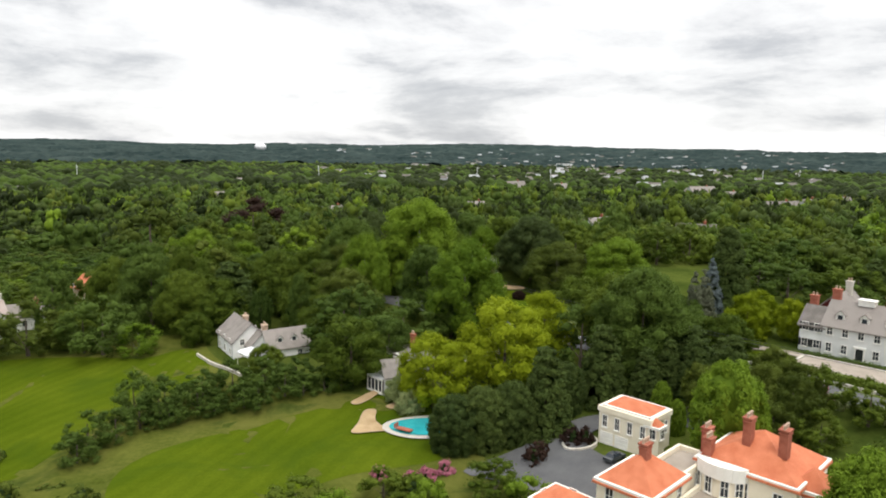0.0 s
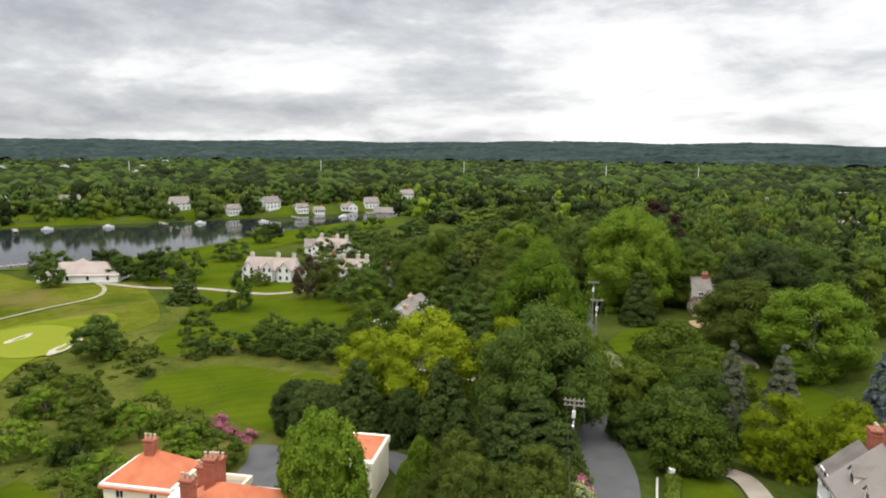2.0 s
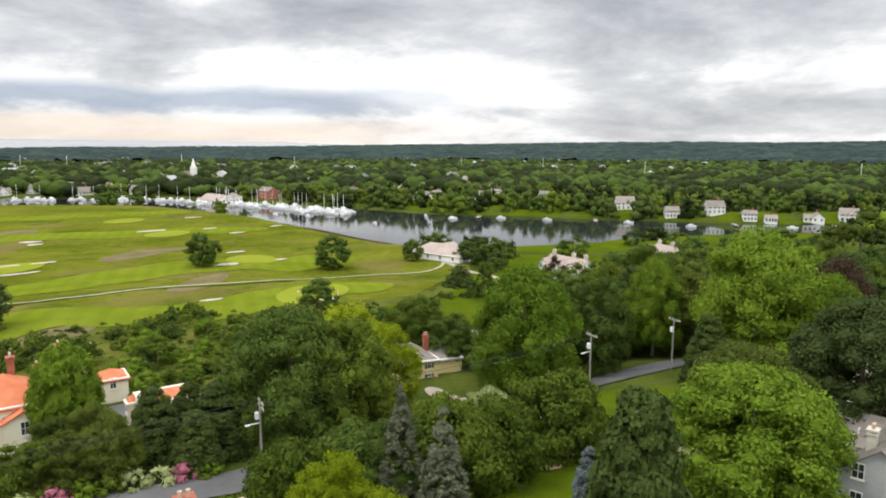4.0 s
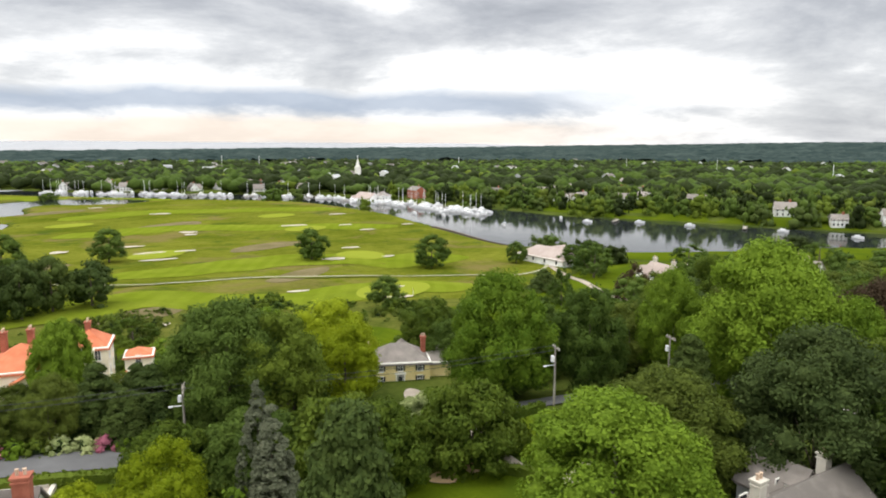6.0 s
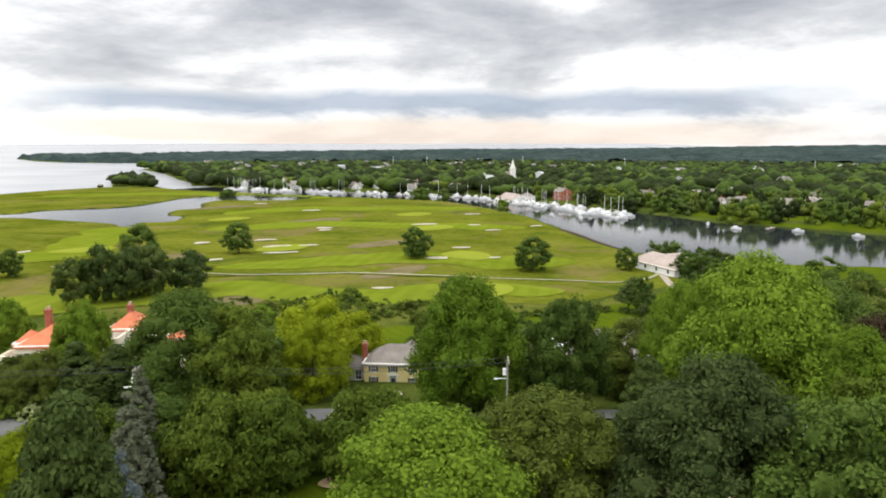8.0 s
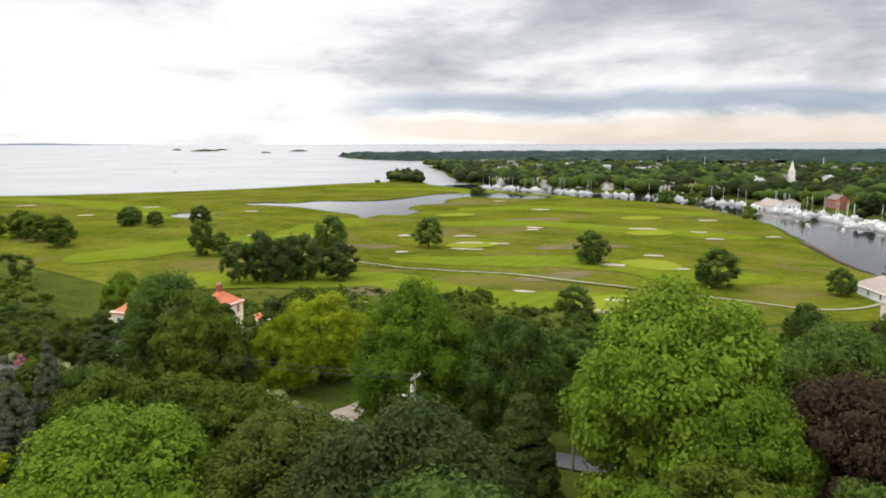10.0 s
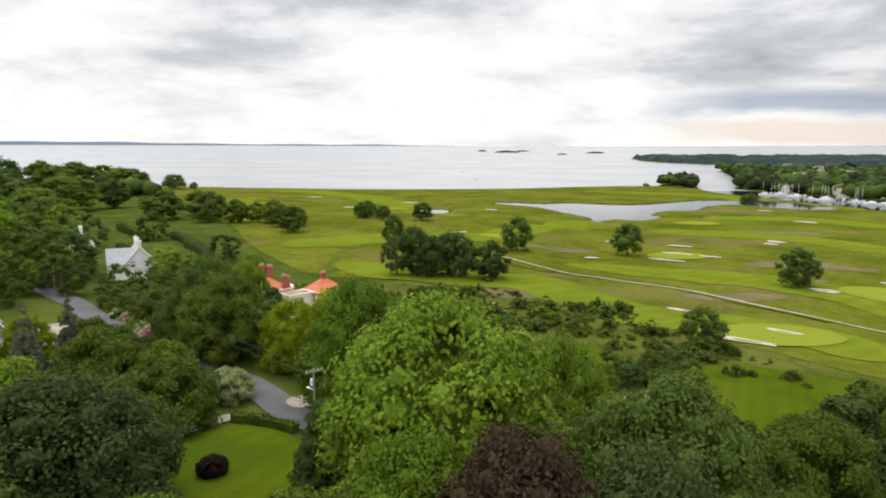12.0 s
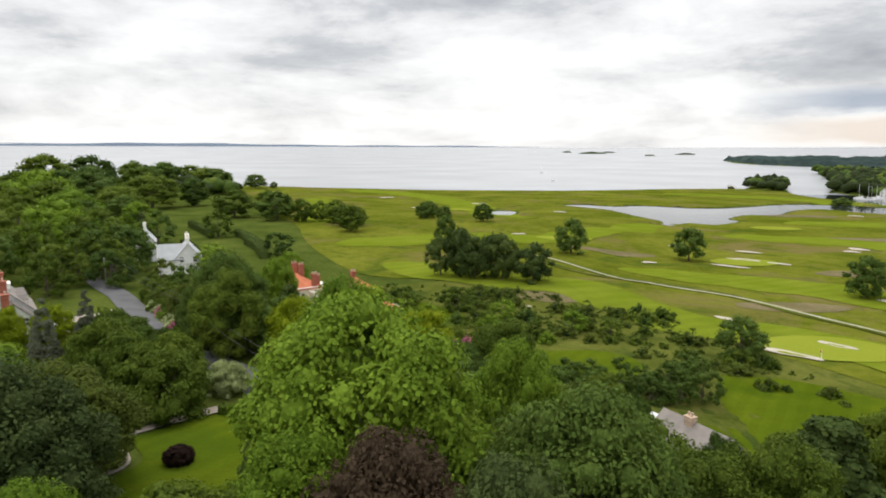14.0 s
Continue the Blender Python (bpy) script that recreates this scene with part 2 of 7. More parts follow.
leafage("leaf_mid", (0.035, 0.065, 0.008), (0.149, 0.199, 0.024))
leafage("leaf_dark", (0.029, 0.058, 0.010), (0.114, 0.169, 0.030))
leafage("leaf_bright", (0.063, 0.119, 0.009), (0.216, 0.315, 0.029))
leafage("leaf_lime", (0.123, 0.174, 0.005), (0.296, 0.355, 0.016))
leafage("leaf_olive", (0.038, 0.059, 0.009), (0.136, 0.172, 0.028))
leafage("leaf_blue", (0.090, 0.120, 0.114), (0.273, 0.317, 0.326))
leafage("leaf_sea", (0.029, 0.048, 0.014), (0.104, 0.139, 0.039))
leafage("leaf_grey", (0.062, 0.077, 0.044), (0.224, 0.237, 0.151))
leafage("leaf_copper", (0.036, 0.024, 0.014), (0.113, 0.079, 0.048))
leafage("leaf_purple", (0.018, 0.011, 0.009), (0.064, 0.037, 0.026))
leafage("leaf_yew", (0.029, 0.052, 0.014), (0.112, 0.152, 0.035))
leafage("leaf_far", (0.014, 0.023, 0.006), (0.043, 0.061, 0.016))
# farthest canopy: distance haze mixed into the base colour as blue-green
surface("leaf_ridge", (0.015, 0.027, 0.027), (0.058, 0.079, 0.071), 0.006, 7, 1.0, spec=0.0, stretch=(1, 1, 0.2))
# inner leaves, colour darkened so that gaps in a crown look shaded
leafage("leaf_shade", (0.010, 0.022, 0.006), (0.034, 0.056, 0.014), 0.0)
leafage("bloom_cream", (0.08, 0.14, 0.025), (0.48, 0.52, 0.24))
leafage("bloom_pink", (0.22, 0.06, 0.09), (0.60, 0.22, 0.30))
surface("bark", (0.05, 0.04, 0.03), (0.15, 0.12, 0.09), 2.0, 6, 0.9, bump=0.6)
surface("bark_pale", (0.18, 0.16, 0.13), (0.40, 0.38, 0.33), 2.0, 6, 0.9, bump=0.6)
surface("ground_cover", (0.029, 0.048, 0.008), (0.091, 0.112, 0.022), 0.08, 12, 0.95, bump=0.4, spec=0.0)
surface("golf_rough", (0.054, 0.075, 0.005), (0.157, 0.165, 0.022), 0.03, 9, 0.95, spec=0.0, swell=5.0)
mown("golf_fairway", (0.107, 0.146, 0.009), (0.165, 0.197, 0.021), 6.0, 60)
surface("golf_green", (0.169, 0.204, 0.019), (0.214, 0.244, 0.032), 0.06, 20, 0.95, spec=0.0)
surface("dry_grass", (0.103, 0.094, 0.038), (0.194, 0.156, 0.090), 0.10, 12, 0.95, spec=0.0, swell=3.0)
surface("meadow", (0.041, 0.058, 0.008), (0.124, 0.132, 0.027), 0.09, 14, 0.95, bump=0.5, spec=0.0)
mown("lawn", (0.049, 0.078, 0.004), (0.091, 0.120, 0.008), 3.0, 25)
mottle("golf_rough", (0.150, 0.120, 0.045), 0.022, 0.54, 0.64, 0.75)
mottle("golf_rough", (0.040, 0.070, 0.010), 0.05, 0.56, 0.66, 0.6)
mottle("golf_fairway", (0.085, 0.110, 0.012), 0.03, 0.55, 0.68, 0.5)
mottle("meadow", (0.125, 0.125, 0.030), 0.06, 0.50, 0.64, 0.7)
mottle("meadow", (0.028, 0.048, 0.010), 0.11, 0.54, 0.64, 0.7)
mottle("lawn", (0.036, 0.066, 0.006), 0.07, 0.52, 0.66, 0.5)
surface("bunker_sand", (0.36, 0.32, 0.25), (0.49, 0.44, 0.36), 0.4, 10, 0.95, spec=0.0)
surface("bare_soil", (0.34, 0.24, 0.13), (0.50, 0.37, 0.22), 0.6, 8, 0.95, spec=0.0)
surface("asphalt", (0.075, 0.075, 0.078), (0.13, 0.13, 0.13), 0.3, 30, 0.9)
surface("gravel", (0.26, 0.22, 0.18), (0.42, 0.37, 0.31), 0.5, 40, 0.95, spec=0.0)
surface("path_pale", (0.24, 0.24, 0.15), (0.38, 0.37, 0.25), 0.3, 12, 0.95, spec=0.0)
surface("stone_pale", (0.42, 0.39, 0.33), (0.62, 0.58, 0.50), 1.0, 10, 0.85)
surface("stucco_cream", (0.74, 0.66, 0.50), (0.86, 0.80, 0.65), 0.5, 14, 0.9)
surface("stucco_yellow", (0.72, 0.58, 0.25), (0.82, 0.70, 0.36), 0.6, 14, 0.9)
surface("clapboard_white", (0.66, 0.66, 0.64), (0.82, 0.82, 0.80), 0.6, 10, 0.75, per_object=0.3)
surface("clapboard_grey", (0.36, 0.37, 0.38), (0.52, 0.53, 0.54), 0.6, 10, 0.8, per_object=0.5)
surface("barn_red", (0.10, 0.018, 0.018), (0.18, 0.035, 0.032), 0.6, 10, 0.85)
surface("trim_white", (0.74, 0.72, 0.66), (0.86, 0.84, 0.78), 1.0, 8, 0.7)
surface("tile_red", (0.46, 0.125, 0.055), (0.64, 0.225, 0.115), 0.7, 22, 0.85, bump=0.5)
surface("shingle_grey", (0.15, 0.135, 0.12), (0.28, 0.25, 0.225), 0.7, 24, 0.9, bump=0.5, per_object=0.4)
surface("slate_pale", (0.36, 0.37, 0.38), (0.50, 0.51, 0.52), 0.7, 24, 0.8)
surface("shingle_pink", (0.29, 0.235, 0.205), (0.43, 0.36, 0.325), 0.3, 24, 0.9)
surface("brick_red", (0.26, 0.075, 0.045), (0.42, 0.15, 0.095), 1.5, 14, 0.9, bump=0.5)
surface("brick_tan", (0.408, 0.288, 0.204), (0.624, 0.480, 0.360), 1.5, 14, 0.9, bump=0.5)
surface("pane_glass", (0.02, 0.025, 0.03), (0.05, 0.06, 0.07), 1.0, 4, 0.08, spec=0.5)
surface("shutter_dark", (0.012, 0.014, 0.014), (0.035, 0.04, 0.04), 2.0, 6, 0.6)
surface("boat_hull", (0.68, 0.69, 0.70), (0.84, 0.84, 0.84), 1.0, 6, 0.3, per_object=0.3)
surface("dark_metal", (0.03, 0.03, 0.035), (0.09, 0.09, 0.10), 2.0, 6, 0.5, metal=0.5)
surface("weathered_wood", (0.20, 0.18, 0.15), (0.36, 0.33, 0.29), 2.0, 8, 0.9, stretch=(1, 1, 0.2))
surface("pool_water", (0.02, 0.30, 0.34), (0.05, 0.44, 0.46), 0.8, 6, 0.08, spec=0.5)
surface("car_paint", (0.03, 0.035, 0.04), (0.06, 0.065, 0.07), 1.0, 4, 0.25, per_object=0.6)


def water_surface(name, colour, rough, wave):
    m = bpy.data.materials.new(name)
    m.use_nodes = True
    t = m.node_tree
    p = t.nodes["Principled BSDF"]
    p.inputs["Roughness"].default_value = rough
    p.inputs["IOR"].default_value = 1.33
    c = t.nodes.new("ShaderNodeTexCoord")
    a = nd(t, "ShaderNodeTexNoise", Scale=wave, Detail=5.0, Roughness=0.6)
    b = nd(t, "ShaderNodeTexNoise", Scale=0.006, Detail=3.0)
    for n in (a, b):
        t.links.new(c.outputs["Object"], n.inputs[0])
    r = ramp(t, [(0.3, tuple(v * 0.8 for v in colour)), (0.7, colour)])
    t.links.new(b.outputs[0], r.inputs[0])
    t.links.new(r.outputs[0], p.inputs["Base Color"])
    bp = nd(t, "ShaderNodeBump", Strength=0.15, Distance=0.20)
    t.links.new(a.outputs[0], bp.inputs["Height"])
    t.links.new(bp.outputs[0], p.inputs["Normal"])
    MATS[name] = m


water_surface("tidal_water", (0.020, 0.024, 0.026), 0.06, 0.15)
# sea and bay: pale grey base colour stands in for reflected sky
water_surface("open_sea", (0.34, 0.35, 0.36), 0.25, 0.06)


# ---- terrain ----
GOLF_LEVELS = [(-78, 27, -1.6), (-118, 6, -1.2), (-137, 49, -3.6), (-155, 82, -4), (-88, -62, -2.6), (-60, 60, -1.5), (-66, 82, -1.5), (-85, 110, -2.5), (-181, 85, -4), (-160, -113, -3.6), (-210, -60, -4), (-70, -56, -2.0), (0, -150, 3.2), (16, -79, 3.0), (33, -160, 3.8), (-50, -120, 0), (-250, 0, -4.2), (-37, -53, 1.0), (-21, 17, 1.6), (-5, 14, 2.0), (10, -60, 2.5), (-5, -242, -3.2), (5, -320, -3.8), (-100, -180, -3.4), (-130, -212, -4.2), (-180, -232, -4.3), (-195, -290, -4.3), (-240, -322, -4.3), (-278, -300, -4.3), (-294, -262, -4.3), (-300, -420, -4), (-215, -430, -4), (-125, -420, -4), (-85, -330, -4.2), (-55, -380, -4), (-60, -280, -3.6)]
ESTATE_LEVELS = [(-38, 97, .5), (-45, 78, 0), (0, 85, 2.5), (-12, 95, 2.5), (-29, 117, 3.5), (-41, 137, 2.5), (0, 118, 5.4), (-20, 120, 3.8), (-60, 115, -.5), (-25, 70, .2), (35, 65, 4.5), (28, 85, 5), (0, 60, 1.5), (-8, 30, 1.6), (-30, 40, -0.6), (30, 20, 1), (70, 0, 4), (72, 40, 8.5)]
HILL_LEVELS = [(33, 137, 8.2), (27, 127, 8.6), (41, 105, 8.6), (53, 103, 9.6), (62, 111, 9.7), (17, 153, 9.6), (3, 171, 9.5), (-20, 172, 7), (-50, 170, 3), (-90, 150, -1), (-125, 139, -2), (90, 80, 10), (30, 190, 11.5), (60, 170, 12), (0, 220, 9), (100, 150, 12)]
OUTER_LEVELS = [(-60, 230, 4), (100, 250, 9), (0, 300, 3), (-150, 250, -1), (150, 50, 10), (200, 150, 8), (120, -30, 4), (300, 0, 0), (300, 300, 2), (60, -120, 4), (100, -200, 3)]
LEVELS = np.array(GOLF_LEVELS + ESTATE_LEVELS + HILL_LEVELS + OUTER_LEVELS, float)
WATER_Z = -5.0
RIVER = [(-300, -545), (-298, -470), (-314, -400), (-332, -318), (-356, -250), (-366, -190), (-319, -82), (-287, -40), (-257, -3), (-230, 27), (-212, 50), (-215, 68), (-215, 100), (-230, 130), (-250, 165), (-266, 207), (-280, 250), (-303, 319), (-325, 380), (-350, 345), (-352, 293), (-343, 240), (-345, 200), (-346, 160), (-352, 120), (-356, 80), (-354, 47), (-368, 10), (-380, -20), (-378, -50), (-399, -95), (-415, -150), (-425, -230), (-400, -320), (-375, -400), (-350, -480), (-340, -560)]
SEA = [(6900, -900), (900, -600), (302, -532), (178, -512), (57, -517), (-64, -534), (-150, -570), (-205, -592), (-266, -600), (-300, -680), (-335, -745), (-350, -700), (-318, -610), (-300, -545), (-340, -560), (-372, -620), (-400, -700), (-440, -800), (-480, -900), (-560, -1150), (-640, -1260), (-760, -1330), (-841, -1450), (-700, -1590), (-640, -1740), (-650, -2000), (-710, -2360), (-800, -2500), (-1500, -2700), (-6900, -3000), (-6900, -6900), (6900, -6900)]
POND = [(-52, -354), (-73, -327), (-86, -312), (-98, -270), (-108, -238), (-103, -207), (-120, -230), (-135, -221), (-157, -246), (-155, -263), (-175, -290), (-196, -291), (-221, -331), (-250, -345), (-264, -322), (-292, -300), (-322, -318), (-307, -374), (-291, -391), (-268, -396), (-241, -392), (-214, -372), (-176, -346), (-148, -346), (-117, -362), (-94, -350), (-67, -366)]
POND_SMALL = [(7, -290), (-8, -301), (-14, -280), (-3, -256)]
BAY = [(1500, 3300), (2300, 2700), (3400, 2300), (6900, 2300), (6900, 6900), (2600, 6900), (1900, 4000)]


def signed(poly, x, y):
    """Distance from a polygon's edge, positive outside."""
    p = np.asarray(poly, float)
    q = np.roll(p, -1, axis=0)
    best, inside = np.full(x.shape, 1e9), np.zeros(x.shape, bool)
    for (ax, ay), (bx, by) in zip(p, q):
        ex, ey = bx - ax, by - ay
        s = np.clip(((x - ax) * ex + (y - ay) * ey) / (ex * ex + ey * ey + 1e-9), 0, 1)
        best = np.minimum(best, np.hypot(x - ax - s * ex, y - ay - s * ey))
        if ay != by:
            inside ^= ((ay > y) != (by > y)) & (x < (bx - ax) * (y - ay) / (by - ay) + ax)
    return np.where(inside, -best, best)


def smooth_line(pts, n=4, closed=False):
    out, k = [], len(pts)
    for i in range(k if closed else k - 1):
        p0, p1, p2, p3 = (np.array(pts[j % k] if closed else pts[min(max(j, 0), k - 1)], float) for j in (i - 1, i, i + 1, i + 2))
        for s in range(n):
            u = s / n
            out.append(tuple(0.5 * (2 * p1 + (p2 - p0) * u + (2 * p0 - 5 * p1 + 4 * p2 - p3) * u * u + (3 * p1 - p0 - 3 * p2 + p3) * u ** 3)))
    if not closed:
        out.append(tuple(pts[-1]))
    return out


WATERS = [smooth_line(RIVER, 3, True), SEA, smooth_line(POND, 3, True), smooth_line(POND_SMALL, 3, True), BAY]


def land(x, y):
    """Height of the land, before the waters are cut into it."""
    x, y = np.asarray(x, float), np.asarray(y, float)
    num, den = np.full(x.shape, -3.5 * 3 * 320.0 ** -4.4), np.full(x.shape, 3 * 320.0 ** -4.4)
    for px, py, pz in LEVELS:
        w = ((x - px) ** 2 + (y - py) ** 2 + 60.0) ** -2.2
        num, den = num + w * pz, den + w
    z = num / den
    d = np.hypot(x, y - 100)
    # far hills to the north and west
    far = np.clip((d - 900) / 3000, 0, 1)
    north = np.clip((y + 0.35 * -x + 300) / 2500, 0, 1)
    z = z + far * north * (36 + 26 * np.clip((y + 0.27 * x) / (0.5 * d + 1.0), 0, 1) + 12 * np.sin(x / 610 + 1.1) * np.cos(y / 730) + 7 * np.sin(x / 210 + y / 330))
    return z


def heights(x, y):
    z = land(x, y)
    x, y = np.asarray(x, float), np.asarray(y, float)
    for poly in WATERS:
        p = np.asarray(poly)
        m = (x > p[:, 0].min() - 40) & (x < p[:, 0].max() + 40) & (y > p[:, 1].min() - 40) & (y < p[:, 1].max() + 40)
        if m.any():
            sd = signed(poly, x[m], y[m])
            z[m] = np.where(sd < 12, np.minimum(z[m], np.maximum(WATER_Z + np.where(sd > 0, 0.16, 0.6) * sd, WATER_Z - 4)), z[m])
    return z


def gz(x, y):
    return float(heights(np.array([x]), np.array([y]))[0])


def mesh_of(name, verts, faces, material, smooth=False):
    me = bpy.data.meshes.new(name)
    me.from_pydata([tuple(v) for v in verts], [], faces)
    for m in (material if isinstance(material, (list, tuple)) else [material]):
        me.materials.append(MATS[m])
    if smooth:
        me.polygons.foreach_set("use_smooth", [True] * len(me.polygons))
    me.update()
    return me


def spaced(lo, hi, fine_lo, fine_hi, step, grow):
    a = list(np.arange(fine_lo, fine_hi + step, step))
    s = step
    while a[-1] < hi:
        s *= grow
        a.append(min(a[-1] + s, hi))
    s = step
    while a[0] > lo:
        s *= grow
        a.insert(0, max(a[0] - s, lo))
    return np.array(a)


gx = np.concatenate([spaced(-6900, -90, -440, -96, 7.0, 1.12)[:-1], spaced(-90, 6900, -90, 110, 4.0, 1.14)])
gx = np.unique(np.round(gx, 3))
gy = np.concatenate([spaced(-6900, -30, -620, -36, 8.0, 1.12)[:-1], spaced(-30, 6900, -30, 240, 4.0, 1.12)])
gy = np.unique(np.round(gy, 3))
GX, GY = np.meshgrid(gx, gy)
GZ = heights(GX.ravel(), GY.ravel())
nx = len(gx)
idx = np.arange(len(gy) * nx).reshape(len(gy), nx)
quads = np.stack([idx[:-1, :-1], idx[:-1, 1:], idx[1:, 1:], idx[1:, :-1]], -1).reshape(-1, 4)
ground = new("ground", mesh_of("ground", np.stack([GX.ravel(), GY.ravel(), GZ], 1), quads.tolist(), "ground_cover", True))
tagged(ground, "rolling coastal ground under dark woodland grass", "ground", kind="structure")

river = new("water_river", mesh_of("water_river", [(-900, -522.857, WATER_Z), (100, -522.857, WATER_Z), (100, 420, WATER_Z), (-900, 420, WATER_Z)], [(0, 1, 2, 3)], "tidal_water"))
tagged(river, "dark still tidal river and ponds reflecting the sky", "water", kind="structure")
sx, sy = np.meshgrid(np.linspace(-6900, 6900, 70), np.concatenate([np.linspace(-6900, -1000, 40), np.linspace(-900, -240, 8)]))
sd = np.hypot(sx - 20, sy - 100)
# the sheet lifts a little far out, as the true horizon lies beyond the edge of the built world
sz = WATER_Z + 40 * np.clip((sd - 1900) / 5100, 0, 1.4) ** 2 * np.clip((-sy - 1500) / 1500, 0, 1)
sea_idx = np.arange(sx.size).reshape(sx.shape)
sea_quads = np.stack([sea_idx[:-1, :-1], sea_idx[:-1, 1:], sea_idx[1:, 1:], sea_idx[1:, :-1]], -1)
mid = (sy[:-1, :-1] + sy[1:, 1:]) / 2, (sx[:-1, :-1] + sx[1:, 1:]) / 2
sea_quads = sea_quads[(mid[0] < -560) | (mid[1] > 100)].reshape(-1, 4)
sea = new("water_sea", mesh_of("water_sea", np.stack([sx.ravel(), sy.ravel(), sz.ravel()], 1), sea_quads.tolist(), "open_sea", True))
tagged(sea, "open sea, reflected overcast sky put into its pale silver colour", "sea", kind="structure")
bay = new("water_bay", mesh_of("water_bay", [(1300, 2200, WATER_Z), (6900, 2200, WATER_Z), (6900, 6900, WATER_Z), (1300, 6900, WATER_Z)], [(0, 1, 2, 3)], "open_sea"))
tagged(bay, "far bay beyond the woods, reflected sky put into its pale colour", "water", kind="structure")


# ---- laid surfaces: lawns, fairways, roads ----
from mathutils.geometry import delaunay_2d_cdt


def patch(name, outline, material, label, category, cell=4.0, lift=0.10, n=4, kind="structure", smooth=True):
    """A thin sheet that follows the ground inside an outline."""
    line = smooth_line(outline, n, True) if smooth else list(outline)
    p = np.array(line)
    xs, ys = np.meshgrid(np.arange(p[:, 0].min(), p[:, 0].max(), cell), np.arange(p[:, 1].min(), p[:, 1].max(), cell))
    xs, ys = xs.ravel(), ys.ravel()
    keep = signed(line, xs, ys) < -0.35 * cell
    pts = [Vector(q) for q in line] + [Vector((a, b)) for a, b in zip(xs[keep], ys[keep])]
    k = len(line)
    v2, _, faces, *_ = delaunay_2d_cdt(pts, [], [list(range(k))], 1, 1e-4)
    v2 = np.array([tuple(v) for v in v2])
    z = heights(v2[:, 0], v2[:, 1]) + lift
    faces = [list(f) for f in faces if np.mean(z[list(f)]) > WATER_Z - 0.25]
    ob = new(name, mesh_of(name, np.column_stack([v2, z]), faces, material, True))
    return tagged(ob, label, category, kind=kind)


def strip(name, centre, width, material, label, category, lift=0.15, n=6, kind="structure", closed=False, thick=0.0, wander=0.0):
    """A ribbon along a line on the ground; thick gives it height, wander rounds its ends and waves its edges."""
    c = np.array(smooth_line(centre, n, closed))
    d = np.gradient(c, axis=0)
    d /= np.linalg.norm(d, axis=1)[:, None]
    nrm = np.column_stack([-d[:, 1], d[:, 0]])
    cols = 5 if width > 3 else 2
    offs = np.linspace(-width / 2, width / 2, cols)
    verts, faces = [], []
    along = np.concatenate([[0], np.cumsum(np.linalg.norm(np.diff(c, axis=0), axis=1))])
    for i in range(len(c)):
        side = offs
        if wander:
            end = math.sqrt(min(1.0, max(0.01, min(along[i], along[-1] - along[i]) / (0.6 * width))))
            side = offs * end * (1 + wander * np.sin(along[i] / 11.0 + 1.7 * np.sign(offs)) + 0.5 * wander * np.sin(along[i] / 4.3 - 2.1 * np.sign(offs)))
        q = c[i] + nrm[i] * side[:, None]
        z = heights(q[:, 0], q[:, 1]) + lift + thick
        verts += [(a, b, e) for (a, b), e in zip(q, z)]
    m = len(c)
    for i in range(m - 1):
        for j in range(cols - 1):
            a = i * cols + j
            faces.append((a, a + 1, a + cols + 1, a + cols))
    if thick:
        base = len(verts)
        for i in range(m):
            for j in (0, cols - 1):
                x, y, z = verts[i * cols + j]
                verts.append((x, y, z - thick - 0.4))
        for i in range(m - 1):
            faces.append((i * cols, (i + 1) * cols, base + 2 * i + 2, base + 2 * i))
            faces.append((i * cols + cols - 1, base + 2 * i + 1, base + 2 * i + 3, (i + 1) * cols + cols - 1))
        faces.append((0, base, base + 1, cols - 1))
        faces.append(((m - 1) * cols, (m - 1) * cols + cols - 1, base + 2 * m - 1, base + 2 * m - 2))
    ob = new(name, mesh_of(name, verts, faces, material))
    return tagged(ob, label, category, kind=kind)


GOLF = [(45, -8), (21, 7), (-14, 10), (-33, 14), (-47, 30), (-60, 40), (-66, 58), (-78, 76), (-90, 90), (-110, 95), (-135, 98), (-158, 98), (-172, 72), (-205, 58), (-225, 24), (-252, -7), (-282, -44), (-314, -86), (-358, -190), (-348, -250), (-324, -318), (-306, -400), (-291, -470), (-292, -540), (-262, -588), (-200, -580), (-150, -560), (-64, -526), (57, -509), (178, -504), (300, -524), (270, -450), (190, -310), (140, -190), (95, -115), (70, -55)]
golf = patch("ground_golf", GOLF, "golf_rough", "olive green golf course rough with mown bands", "golf course", cell=7.0, lift=0.16, n=3)
LAWN_WEST = [(-112, 108), (-97, 128), (-89.8, 136), (-76.8, 138), (-59, 132.5), (-50, 134.5), (-42, 121), (-46, 114.8), (-52, 112), (-51.5, 104), (-54, 92), (-57, 84), (-68, 84), (-85, 94)]
LAWN_POOL = [(-42, 86), (-38, 93), (-31.6, 97.6), (-22, 100.5), (-15, 104.8), (-9, 106.5), (-2, 105), (3, 97), (3, 91), (-0.5, 85), (-11, 81.5), (-20.6, 78), (-33, 75), (-40, 78)]
LAWN_BUSH = [(8, 150), (12, 142.5), (17, 139), (20.5, 137.5), (24, 141.5), (27, 146.5), (24.5, 149.5), (21.5, 153.5), (23, 158.5), (19, 162), (12, 162), (8, 157)]
LAWN_HEDGE = [(30, 139), (29.8, 146.5), (33.5, 151.5), (41, 152), (49, 148), (51, 137), (45, 130), (38, 131), (33, 135)]
LAWN_SOUTH = [(22, 56), (2, 58), (-8, 50), (5, 36), (30, 38), (48, 50)]
